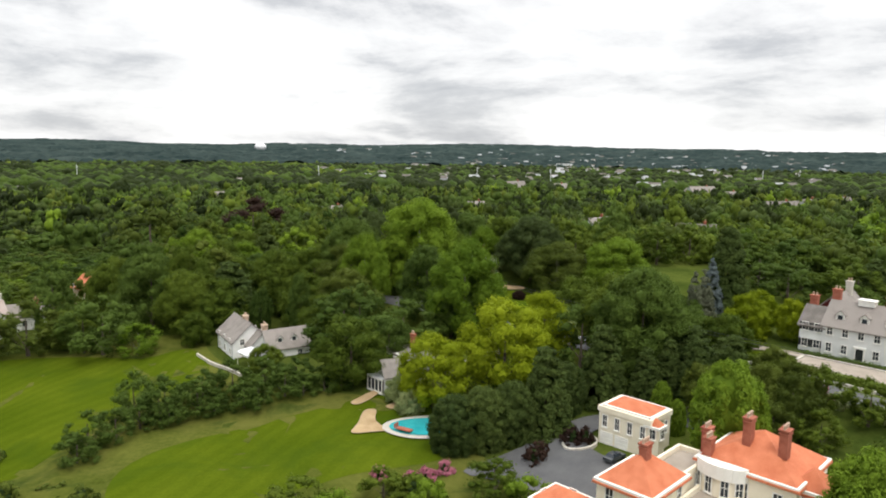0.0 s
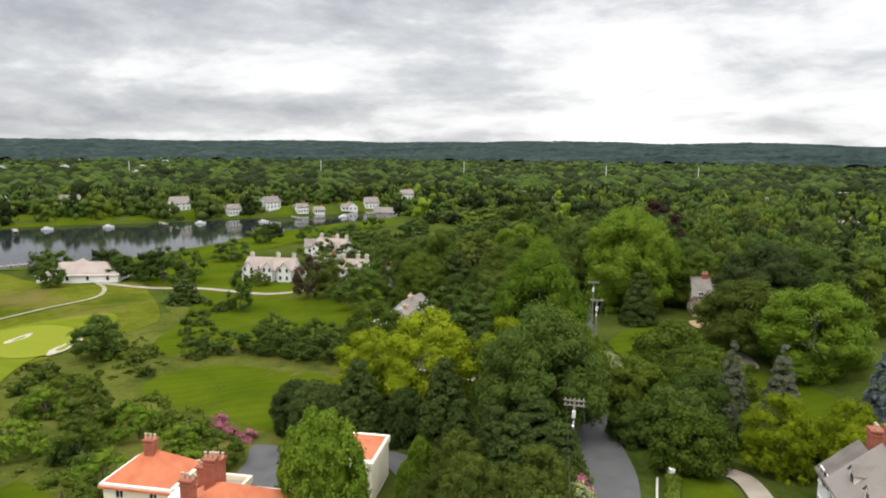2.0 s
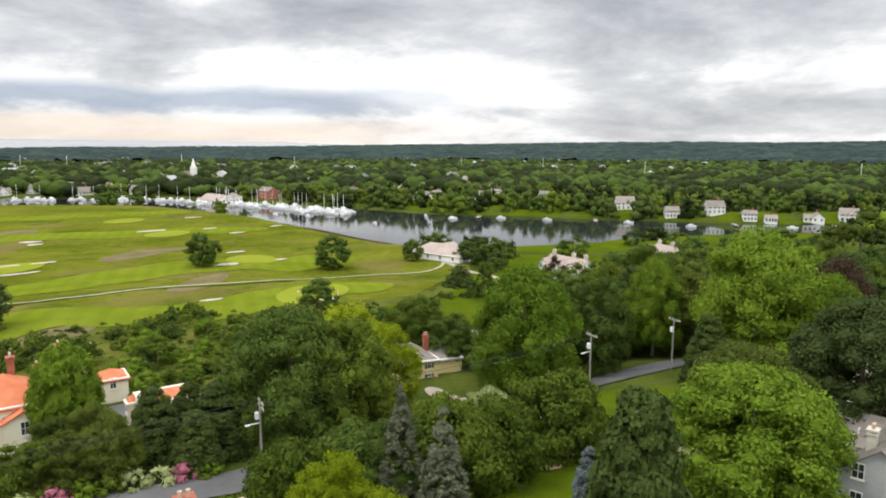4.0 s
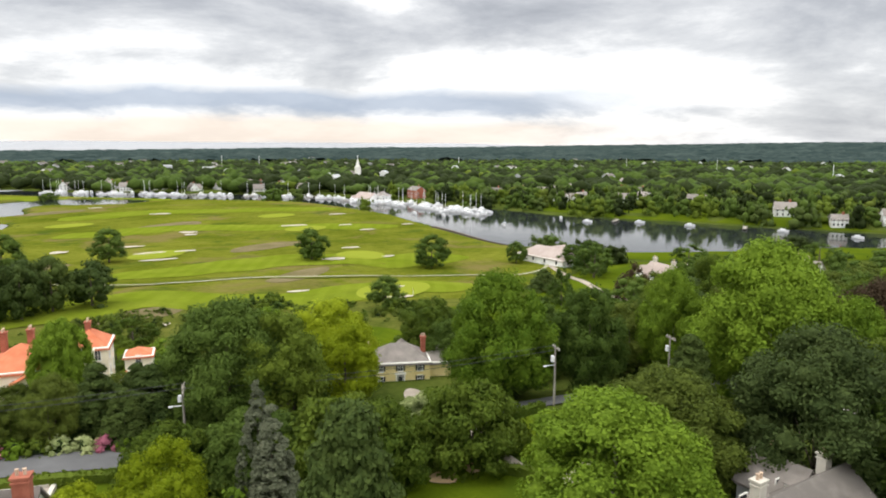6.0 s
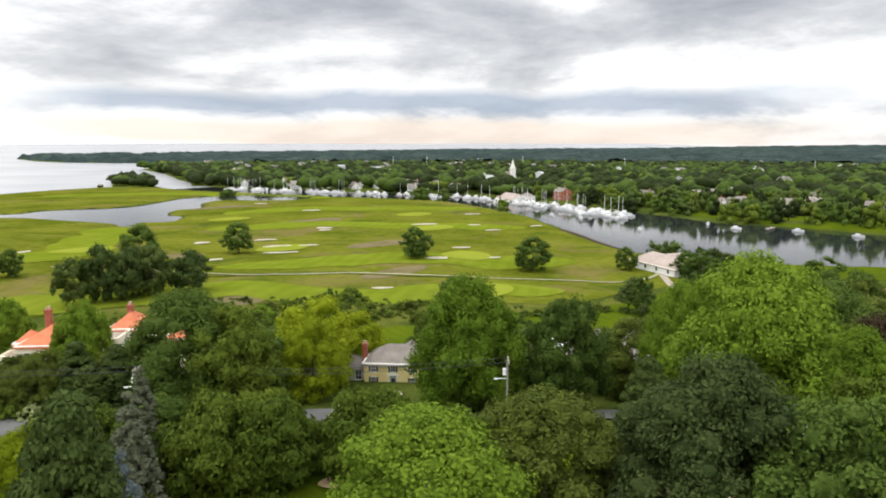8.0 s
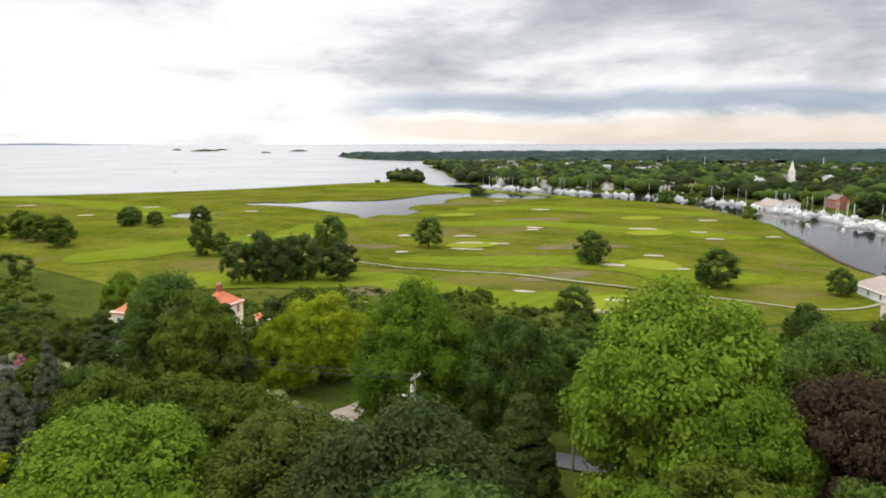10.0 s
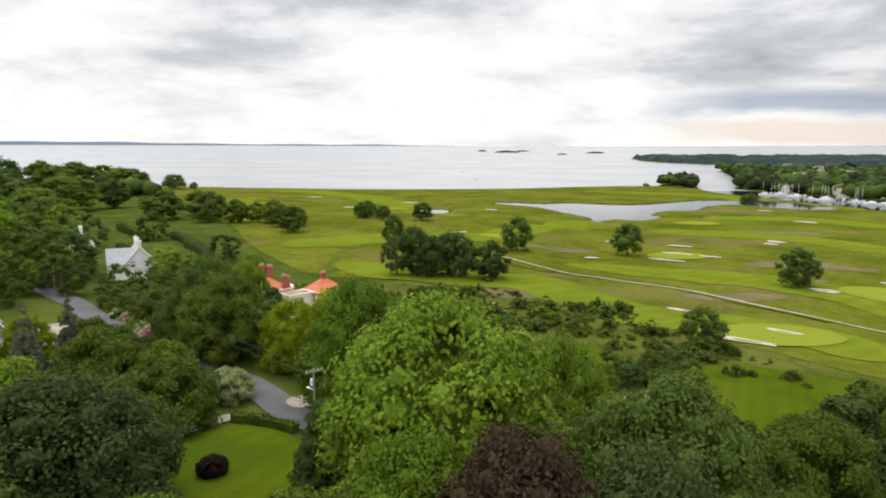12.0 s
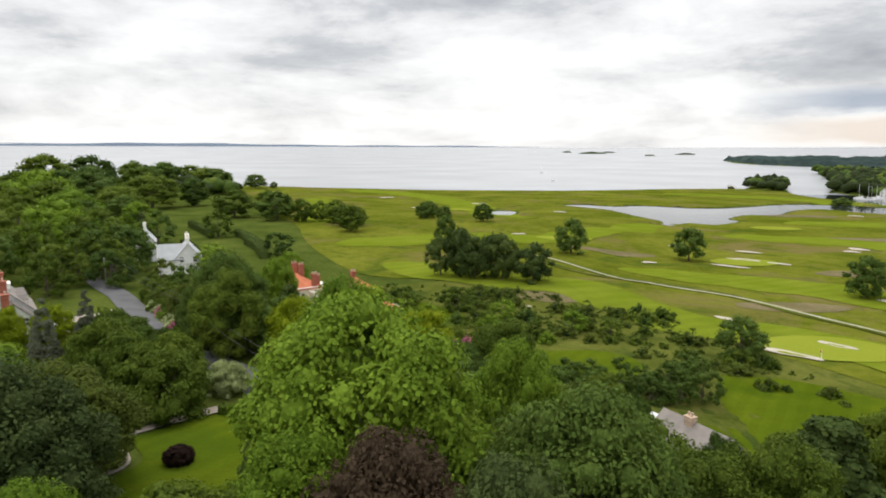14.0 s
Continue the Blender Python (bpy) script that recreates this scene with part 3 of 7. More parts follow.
for outline, what in ((LAWN_WEST, "wide striped mown lawn below the white house"), (LAWN_POOL, "bright striped lawn beside the pool"), (LAWN_BUSH, "shaded lawn with a single round bush"), (LAWN_HEDGE, "bright lawn behind a clipped hedge"), (LAWN_SOUTH, "lawn below the red-roofed mansion")):
    patch("ground_lawn", outline, "lawn", what, "lawn", cell=3.0, lift=0.10)
BANK_LAWN = [(-236, 118), (-222, 70), (-205, 62), (-196, 100), (-190, 140), (-206, 185), (-236, 240), (-262, 262), (-262, 210), (-250, 172)]
VILLA_LAWN = [(-112, 108), (-160, 102), (-185, 118), (-180, 150), (-150, 156), (-120, 150), (-100, 134)]
NORTH_BANK = [(-372, 20), (-358, 70), (-356, 120), (-350, 170), (-348, 240), (-357, 300), (-378, 300), (-374, 240), (-380, 180), (-392, 120), (-400, 70), (-440, 40), (-440, -10), (-400, -20)]
for outline, what in ((BANK_LAWN, "green lawn along the river bank"), (VILLA_LAWN, "lawn in front of the pale villas"), (NORTH_BANK, "grassy slope below the river houses")):
    patch("ground_lawn", outline, "lawn", what, "lawn", cell=6.0, lift=0.16)
FIELD = [(-118, 104), (-96, 92), (-82, 80), (-68, 58), (-60, 40), (-46, 28), (-18, 16), (10, 14), (30, 24), (50, 40), (40, 58), (14, 66), (8, 82), (-6, 104), (-30, 112), (-44, 130), (-56, 146), (-84, 142), (-104, 132)]
patch("ground_field", FIELD, "meadow", "rough grass round the lawns", "grass", cell=4.0, lift=0.07)
MEADOW = [(-47, 32), (-20, 22), (5, 18), (18, 30), (0, 48), (-12, 62), (-28, 68), (-42, 72), (-46, 84), (-54, 84), (-70, 84), (-84, 92), (-76, 74), (-64, 56), (-58, 40)]
patch("ground_meadow", MEADOW, "meadow", "rough uncut meadow between the lawns and the golf course", "meadow", cell=4.0, lift=0.12)
ROAD = [(100, 42), (90, 56), (79, 69), (70, 77), (62, 86), (55, 94), (50, 100), (44, 106.5), (37.3, 111.7), (31, 116.5), (25.6, 120.2), (21, 124.5), (17, 129), (13.2, 134), (8, 139.5), (2.5, 145.3), (-5, 152.5), (-12, 160), (-24, 174), (-40, 196)]
strip("road", ROAD, 5.6, "asphalt", "grey asphalt lane winding between the trees", "road", lift=0.16)

for outline in ([(110, 740), (150, 710), (200, 745), (205, 790), (160, 820), (115, 800)], [(190, 665), (235, 650), (268, 690), (240, 722), (196, 710)]):
    patch("ground_field", outline, "golf_fairway", "bright green sports field in the far woods", "field", cell=12.0, lift=0.2)


# ---- trees ----
def ico(sub=1):
    bm = bmesh.new()
    bmesh.ops.create_icosphere(bm, subdivisions=sub, radius=1.0)
    v = np.array([tuple(x.co) for x in bm.verts])
    f = np.array([[x.index for x in p.verts] for p in bm.faces])
    bm.free()
    return v, f


ICO1, ICO2 = ico(1), ico(2)


def profile(kind, h):
    """Width of a crown at height h (0 its foot, 1 its top), as a part of its radius."""
    if kind == "round":
        return math.sqrt(max(0.0, 1 - ((h - 0.42) / 0.58) ** 2)) if h > 0.42 else 0.62 + 0.38 * math.sin(h / 0.42 * math.pi / 2)
    if kind == "oval":
        return math.sqrt(max(0.0, 1 - ((h - 0.45) / 0.55) ** 2)) if h > 0.45 else 0.80 + 0.2 * h / 0.45
    if kind == "cone":
        return 0.04 + 0.96 * (1 - h) ** 0.85
    if kind == "pine":
        return 0.10 + 0.90 * (1 - h) ** 0.62
    if kind == "spread":
        return math.sqrt(max(0.0, 1 - ((h - 0.3) / 0.7) ** 2)) if h > 0.3 else 0.8 + 0.2 * h / 0.3
    return 1.0


def crown_arrays(rng, kind, r, hgt, lobes, leaves, leaf, lobe_r, squash=0.85, core=ICO1, droop=0.0):
    """Vertices and faces of a crown: many small lobes over an outline, each with a dense heart and a coat of leaves."""
    V, F, n = [], [], 0
    dark = []
    cv, cf = core
    # heart of the crown; shade between leaves painted in, save in oval crowns
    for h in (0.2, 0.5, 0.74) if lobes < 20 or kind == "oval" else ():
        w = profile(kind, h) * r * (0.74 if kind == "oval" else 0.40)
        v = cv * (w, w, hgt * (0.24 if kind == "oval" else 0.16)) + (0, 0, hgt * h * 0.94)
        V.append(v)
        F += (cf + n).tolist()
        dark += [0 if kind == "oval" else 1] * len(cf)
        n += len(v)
    masses = []
    if kind in ("round", "spread") and lobes > 12:
        count = 22 if lobes > 50 else 15
        for k in range(count):
            h = 0.97 - 0.86 * ((k + 0.4) / count) ** 0.85
            a = k * 2.399963 + rng.normal(0, 0.3)
            mr = r * rng.uniform(0.27, 0.42)
            w = max(profile(kind, h) * r * rng.uniform(0.86, 1.06) - mr * 0.8, 0.0)
            masses.append((np.array((math.cos(a) * w, math.sin(a) * w, h * hgt - mr * 0.8)), mr, np.array((math.cos(a), math.sin(a), 1.3 * (h - 0.3)))))
    # leaves through each mass, so that no gap shows bare hearts
    for mc, mr, md in masses if leaves > 60 else ():
        k = int(leaves * 1.1)
        d = rng.normal(0, 1, (k, 3))
        d /= np.linalg.norm(d, axis=1)[:, None]
        p = mc + d * mr * rng.uniform(0.35, 1.0, (k, 1)) ** 0.6
        t = np.cross(d, rng.normal(0, 1, (k, 3)))
        t /= np.linalg.norm(t, axis=1)[:, None] + 1e-9
        b = np.cross(d, t)
        s = leaf * rng.uniform(0.8, 1.5, (k, 1))
        V.append(np.stack([p - t * s, p - b * s * 0.7, p + t * s, p + b * s * 0.7], 1).reshape(-1, 3))
        F += (np.arange(4 * k).reshape(-1, 4) + n).tolist()
        dark += [0] * k
        n += 4 * k
    for i in range(lobes):
        u = (i + 0.5) / lobes
        h = 1 - u ** (0.62 if kind in ("cone", "pine") else 0.80)
        h = min(max(h + rng.normal(0, 0.03), 0.02), 0.97)
        a = i * 2.399963 + rng.normal(0, 0.25)
        lr = lobe_r * r * rng.uniform(0.72, 1.25) * (0.55 + 0.45 * (1 - h) if kind == "cone" else 1.0)
        w = max(profile(kind, h) * r * rng.uniform(0.72, 1.10) - lr * 0.55, 0.0) if kind != "oval" else max(profile(kind, h) * r * rng.uniform(0.92, 1.03) - lr * 0.6, 0.0)
        c = np.array((math.cos(a) * w, math.sin(a) * w, h * hgt - lr * squash * 0.55))
        out = np.array((math.cos(a), math.sin(a), 0.9 * (h - 0.35)))
        if masses and i % 5 > 1:
            mc, mr, md = masses[i % len(masses)]
            q = rng.normal(0, 0.75, 3) + md / np.linalg.norm(md) + (0, 0, 0.25)
            q /= np.linalg.norm(q)
            c, out = mc + q * mr * rng.uniform(0.75, 1.05) * (1, 1, 0.8 if kind == "round" else 0.5), q
            lr = min(lr, mr * 0.62)
        out = out / np.linalg.norm(out)
        jig = 1 + rng.normal(0, 0.10, (len(cv), 1))
        k = 0.66 if leaves > 40 else 0.72 if leaves else 0.95
        v = cv * jig * (lr * k, lr * k, lr * k * squash) + c
        V.append(v)
        F += (cf + n).tolist()
        dark += [0] * len(cf)
        n += len(v)
        d = rng.normal(0, 1, (leaves * 2, 3))
        d /= np.linalg.norm(d, axis=1)[:, None]
        d = d[(d @ out) + 0.35 * d[:, 2] > -0.55][:leaves]
        k = len(d)
        p = c + d * (lr, lr, lr * squash) * (1.26 - 0.60 * rng.uniform(0, 1, (k, 1)) ** 1.4)
        if droop:
            p[:, 2] -= droop * np.hypot(p[:, 0], p[:, 1]) * rng.uniform(0.5, 1.0, k)
        nn = d + rng.normal(0, 0.42, (k, 3)) + (0, 0, 0.3)
        nn /= np.linalg.norm(nn, axis=1)[:, None]
        t = np.cross(nn, rng.normal(0, 1, (k, 3)))
        t /= np.linalg.norm(t, axis=1)[:, None] + 1e-9
        b = np.cross(nn, t)
        s = leaf * rng.uniform(0.6, 1.35, (k, 1))
        quad = np.stack([p - t * s, p - b * s * 0.62 - nn * s * 0.2, p + t * s, p + b * s * 0.62 - nn * s * 0.2], 1).reshape(-1, 3)
        V.append(quad)
        F += (np.arange(4 * k).reshape(-1, 4) + n).tolist()
        dark += [0] * k
        n += 4 * k
    return np.concatenate(V), F, dark


def trunk_arrays(rng, r, h, top, limbs, spread):
    """A tapered trunk with limbs that reach into the crown."""
    V, F = [], []

    def tube(a, b, ra, rb, bend=0.0):
        a, b = np.array(a, float), np.array(b, float)
        n0, k, rings = len(V), 7, 4
        for i in range(rings):
            u = i / (rings - 1)
            c = a + (b - a) * u + np.array((0, 0, bend * math.sin(math.pi * u)))
            rad = ra + (rb - ra) * u
            if i == 0:
                rad *= 1.35
            for j in range(k):
                w = 2 * math.pi * j / k
                V.append((c[0] + rad * math.cos(w), c[1] + rad * math.sin(w), c[2]))
        for i in range(rings - 1):
            for j in range(k):
                F.append((n0 + i * k + j, n0 + i * k + (j + 1) % k, n0 + (i + 1) * k + (j + 1) % k, n0 + (i + 1) * k + j))
    tube((0, 0, -0.6), (rng.uniform(-0.3, 0.3), rng.uniform(-0.3, 0.3), top), r, r * 0.35)
    for i in range(limbs):
        w = 2.4 * i + rng.uniform(0, 0.8)
        z0 = h * rng.uniform(0.5, 1.0)
        tube((0, 0, z0), (math.cos(w) * spread, math.sin(w) * spread, z0 + spread * rng.uniform(0.8, 1.3)), r * 0.42, r * 0.1, -0.3)
    return V, F


TREE_KINDS = {
    # kind: outline, radius, crown height, foot of crown, near (lobes, leaves), mid (lobes, leaves), leaf, lobe radius, squash, droop
    "round": ("round", 7.0, 12.5, 2.5, (110, 84), (44, 44), 0.26, 0.20, 0.82, 0.0),
    "park": ("round", 6.0, 9.4, 2.6, (50, 80), (60, 40), 0.26, 0.27, 0.70, 0.0),
    "dense": ("oval", 5.0, 10.2, 0.6, (150, 80), (50, 36), 0.22, 0.16, 0.90, 0.0),
    "spread": ("spread", 5.5, 5.2, 1.6, (70, 85), (30, 40), 0.26, 0.22, 0.55, 0.0),
    "spruce": ("cone", 3.6, 13.0, 0.6, (190, 60), (60, 26), 0.24, 0.17, 0.36, 0.30),
    "pine": ("pine", 4.6, 11.5, 0.5, (120, 90), (60, 34), 0.30, 0.22, 0.42, 0.16),
    "shrub": ("spread", 2.4, 2.6, 0.0, (30, 60), (14, 30), 0.22, 0.34, 0.80, 0.0),
}
CROWNS, TRUNKS = {}, {}


def tree_meshes(kind, fine, variant):
    key = (kind, fine, variant)
    if key not in CROWNS:
        rng = np.random.default_rng(1000 + variant * 17 + len(kind) * 5 + int(fine))
        shape, r, hgt, foot, near, mid, leaf, lobe, squash, droop = TREE_KINDS[kind]
        lobes, leaves = near if fine else mid
        if fine == 2:
            lobes, leaves, leaf = int(lobes * 1.3), int(leaves * 3.2), leaf * 0.66
        elif fine:
            leaves, leaf = int(leaves * 1.7), leaf * 0.80
        v, f, dark = crown_arrays(rng, shape, r, hgt, lobes, leaves, leaf if fine else leaf * 1.3, lobe if fine else lobe * 1.25, squash, ICO1, droop)
        v[:, 2] += foot
        CROWNS[key] = mesh_of("crown", v, f, ("leaf_mid", "leaf_shade"), True)
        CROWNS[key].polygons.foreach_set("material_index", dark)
        v, f = trunk_arrays(rng, r * 0.055, foot, foot + hgt * 0.6, 5 if kind in ("round", "spread", "park") else 0, r * 0.45)
        TRUNKS[key] = mesh_of("trunk", v, f, "bark")
    return CROWNS[key], TRUNKS[key]


tree_rng = random.Random(5)


def tree(x, y, h, r, kind, leafs, label, name="tree", fine=True, bark="bark", group="", wide=1.0):
    """One tree: an empty at its foot with trunk and crown."""
    crown, trunk = tree_meshes(kind, fine, tree_rng.randrange(2 if fine == 2 else 3 if fine else 5))
    shape, r0, hgt, foot = TREE_KINDS[kind][:4]
    root = new(name)
    root.empty_display_size = 0.5
    root.matrix_world = pose(x, y, gz(x, y) - 0.05, 0, 0, tree_rng.uniform(0, 360))
    root.scale = (r / r0, r / r0 * wide, h / (hgt + foot))
    tagged(root, label, "shrub" if kind == "shrub" else "tree", group)
    for part_name, me, mat in (("trunk", trunk, bark), ("crown", crown, leafs)):
        if kind == "shrub" and part_name == "trunk":
            continue
        ob = new(part_name, me)
        ob.parent = root
        ob.material_slots[0].link = "OBJECT"
        ob.material_slots[0].material = MATS[mat]
    return root


# by hand: x, y, height, radius
for x, y, h, r in [(-5.4, 167.6, 22, 9.0), (4.8, 132.6, 19.4, 7.0), (-17.3, 153.5, 17.6, 5.0), (-3.8, 177.2, 15.4, 5.2), (39.8, 156.8, 14, 7.6), (11.5, 183, 13, 4.4)]:
    tree(x, y, h, r, "round", "leaf_bright", "tall broadleaf tree with a bright green crown", bark="bark_pale", fine=2)
for x, y, h, r in [(10.2, 105.5, 15, 6.6), (-1, 102, 11.7, 5.2), (17.5, 114.5, 12, 4.6), (54.8, 120.6, 8.6, 3.6), (59.5, 126, 8.4, 3.2), (63, 120.5, 8, 2.8)]:
    tree(x, y, h, r, "round", "leaf_lime", "broadleaf tree with fresh lime green leaves")
for x, y, h, r in [(32.2, 107, 16.2, 6.8), (-22.4, 170.3, 18.8, 7.4), (-3.2, 143.6, 16, 5.4), (2, 133, 12, 5), (44, 123.5, 8.5, 4.2), (-9, 118, 9, 4.5)]:
    tree(x, y, h, r, "round", "leaf_dark", "broad dark green deciduous tree", fine=2 if y > 160 or x > 30 else True)
for x, y, h, r in [(22.6, 172.4, 16.4, 7.7), (-17.6, 183, 18.8, 5.8)]:
    tree(x, y, h, r, "round", "leaf_sea", "full tree with soft bluish green leaves", fine=2)
for x, y, h, r in [(-39, 160.8, 15.3, 6.2), (29.5, 113.2, 14.5, 5.6), (-30, 150, 12, 6), (-31, 165, 13, 6), (-40, 176, 13, 6), (-14.8, 111, 12.0, 5.6), (-30.4, 116, 5.6, 3.0), (-55.5, 147.5, 14, 5.8), (-24, 138, 10, 4.5), (-50, 137.5, 7, 3.1)]:
    tree(x, y, h, r, "round", "leaf_mid", "full-crowned deciduous tree in mid green", fine=2 if x < -35 else True)
for x, y, h, r in [(-69.3, 137.5, 12.6, 7.0), (-75, 141, 11, 5.0), (-152.7, 106.4, 12.5, 6.6), (-141, 110.7, 12.5, 6.4), (-93.5, 113, 11.5, 3.6), (-150, 166, 9.4, 4.3), (-177, 138, 9.2, 6.6), (-199, 182, 8.5, 6.2), (-211, 164, 8.3, 4.6), (-183, 226, 9, 7), (-194, 236, 9, 7), (-150, 187, 8.5, 5.4), (-116, 146, 9, 4.0), (-91, 193, 15.4, 8.4), (-112, 168, 12, 5.5), (-120, 170, 11, 5), (-96, 166, 13, 6), (-142, 152, 8, 4)]:
    tree(x, y, h, r, "round", "leaf_dark", "dark full-crowned tree round the villas", fine=False, group="villa trees")
tree(-61, 135.2, 6.8, 4.2, "round", "leaf_bright", "fresh green small tree at the lawn's edge", fine=False)
tree(-93, 133, 13, 4.4, "round", "leaf_copper", "brownish thin-crowned tree before the villas", "copper_beech", fine=False)
for x, y, h, r in [(-57.5, 167, 17.5, 7.5), (-72, 176, 16, 7), (-90, 212, 24, 12)]:
    tree(x, y, h, r, "round", "leaf_olive", "tall pale olive green tree at the wood's edge", fine=False)
tree(27.2, 159.2, 12.4, 7.2, "round", "leaf_olive", "loose olive green tree with grey limbs showing", bark="bark_pale", fine=2)
tree(-10.4, 180.2, 18.2, 6.2, "round", "leaf_copper", "copper beech with a rounded brown crown", "copper_beech", fine=2)
tree(-71, 258, 21, 13, "round", "leaf_purple", "wide dark purple beech in the woods", "copper_beech", fine=False)
for x, y, h, r in [(34, 77.5, 14, 4.3), (38.5, 57, 12.5, 4.4)]:
    tree(x, y, h, r, "dense", "leaf_bright", "dense egg-shaped tree with tight bright green leaves")
for x, y, h, r in [(30.5, 91, 6.5, 1.5), (31.8, 88.5, 5.0, 1.3)]:
    tree(x, y, h, r, "dense", "leaf_bright", "slim columnar green tree beside the garage")
for x, y, h, r in [(28, 138.2, 9.6, 6.0), (41, 128.4, 9.8, 5.6), (36.5, 131.6, 9.0, 5.2), (33, 125, 7, 4.6), (48.6, 114.2, 6.8, 4.4)]:
    tree(x, y, h, r, "spread", "leaf_mid", "low spreading tree with layered branches")
for x, y, h, r in [(22.8, 129.5, 4.6, 3.0), (-6.5, 105, 4, 2.2), (-4.5, 100.5, 4.4, 2.0)]:
    tree(x, y, h, r, "spread", "bloom_cream", "flowering dogwood covered in cream blossom", "dogwood")
for x, y, h, r in [(50, 129, 12.6, 3.2), (46.5, 124.3, 13, 2.8)]:
    tree(x, y, h, r, "spruce", "leaf_grey", "tall grey-green spruce with drooping boughs", "spruce_tree")
tree(56.3, 141.3, 12.5, 3.0, "spruce", "leaf_blue", "blue spruce with silvery needles", "spruce_tree")
for x, y, h, r in [(61, 144.6, 18.4, 4.8), (14.6, 91.8, 12.5, 4.0), (24, 98.8, 12, 3.8), (38.3, 100.5, 8.8, 3.9), (33.8, 98.5, 8, 2.5), (41.5, 95, 9.2, 3.6), (37, 96.5, 8.6, 3.0), (30, 97, 8.5, 2.8), (5, 158.8, 10.8, 3.6), (42.5, 100.5, 7, 3)]:
    tree(x, y, h, r, "pine", "leaf_yew", "broad dark conifer with layered boughs", "conifer_tree", fine=2 if y > 140 else True)
for x, y, h, r in [(2, 88.5, 7.8, 3.5), (6, 89.6, 8.5, 3.6), (10, 90.8, 8.5, 3.5), (18.5, 96.5, 7.5, 2.8)]:
    tree(x, y, h, r, "dense", "leaf_yew", "dense dark yew in a screen beside the drive", "yew_tree", group="yew screen")
for x, y, h, r in [(43.2, 119.0, 7.2, 4.8), (39.6, 115.4, 4.8, 3.0)]:
    tree(x, y, h, r, "spread", "leaf_dark", "low spreading dark tree beside the lane", group="lane trees")
for x, y, h, r in [(-39.1, 146.6, 10.6, 2.4), (-30.4, 145.6, 13.2, 2.6)]:
    tree(x, y, h, r, "round", "leaf_dark", "dark full-crowned tree behind the white gabled house", group="white house trees")
# garden shrubs and small trees
for x, y, h, r in [(-16, 73, 5.5, 3.6), (-6.5, 76, 4, 2.6), (6.5, 76, 5, 3.2), (-22, 66, 5, 3.2), (-8, 62, 6, 3.6), (10, 58, 6.5, 4), (-2, 48, 6.5, 4.5), (-38, 64, 4.5, 3), (15, 48, 6, 4),  (47, 81, 5.5, 3), (51, 89, 6.5, 3), (55, 84.5, 6.5, 3), (59.5, 80, 6.5, 3), (64, 75, 6.5, 3), (-121, 129, 4.6, 3.0), (-128, 129.5, 4.2, 2.6), (-139, 130, 5.0, 3.2), (-98, 146, 6, 3.4)]:
    tree(x, y, h, r, "round", "leaf_mid", "small round garden tree", fine=False, group="garden trees")
for x, y, h, r in [(-11, 70, 5, 3), (-1, 73, 4, 2.6), (10, 72, 4.5, 3), (-30, 60, 5, 3.4), (3, 63, 5, 3.6), (-14, 55, 5.5, 3.6), (28, 48, 5, 3), (45, 62, 5, 3), (43, 71, 5, 3)]:
    tree(x, y, h, r, "spread", "leaf_bright", "bright green garden shrub", "shrub", fine=False, group="garden shrubs")
for x, y, h, r in [(-49, 88.5, 4, 2.8), (-49.2, 92, 6, 3.0), (-46.8, 95, 5, 3.0), (-48, 104, 7.5, 3.2), (-45, 99, 5, 2.8), (-43, 101.5, 6.4, 2.8), (-41.3, 100.8, 4.4, 2.6), (-38, 104, 6, 3.0), (-35.5, 104, 4.2, 2.6), (-33.7, 108, 6.8, 3.0), (-31, 104.8, 4.6, 2.8), (-28.6, 104.4, 4.4, 2.8), (-25, 107, 5.4, 2.8), (-22, 107, 4.0, 2.6), (-19, 109, 4.2, 2.8), (-16.3, 109.8, 4, 2.6), (-44, 106, 6, 3.0), (-39, 109, 5, 3.0), (-29, 109, 6, 3.0), (-24, 111, 5, 3.0)]:
    tree(x, y, h, r, "round", "leaf_dark", "rounded shrub in the border between the lawns", "shrub", fine=False, group="lawn border shrubs")
for x, y, h, r in [(46, 86, 7.4, 3.2), (49.5, 90.5, 6.2, 3.0), (43, 88.5, 8.2, 3.2), (36.5, 92, 7.8, 2.8), (39.5, 86.5, 7.0, 2.6), (47, 93.5, 7.4, 3.0), (42, 83, 6.5, 2.8)]:
    tree(x, y, h, r, "round", "leaf_olive", "olive green tree beside the garage drive", group="drive trees")
# lone trees on the golf course
for x, y, h, r in [(-84.4, -64, 14, 6.2), (-119, 6.4, 12.5, 6.2), (-136.6, 49.4, 13, 6.4), (-63.4, 72.7, 9.5, 4.8), (-37.2, -53, 14, 6.0), (33, -160, 9, 5), (2.2, -144, 10, 5), (34.2, -150.8, 9, 5), (23, -143.9, 8, 4), (253, -464, 15, 11), (235, -467, 7, 4), (-283, -390, 9, 8), (-163, 74, 9, 4), (-166, 96, 9, 5), (-160, 102, 7, 3.4)]:
    tree(x, y, h, r, "park", "leaf_dark", "lone round-headed tree on the golf course", fine=False, group="golf course trees")
for x, y, h, r in [(-21.5, 9.7, 12.2, 6.0), (-12.2, 7.5, 14.4, 5.4), (-3.6, 8.5, 13.4, 5.0), (0.8, 6.2, 15.6, 5.2), (7.4, 4.0, 13.0, 4.4), (-8.6, 2.0, 14.0, 4.6)]:
    tree(x, y, h, r, "park", "leaf_yew", "dark tree in a clump on the golf course", fine=False, group="golf course clump")
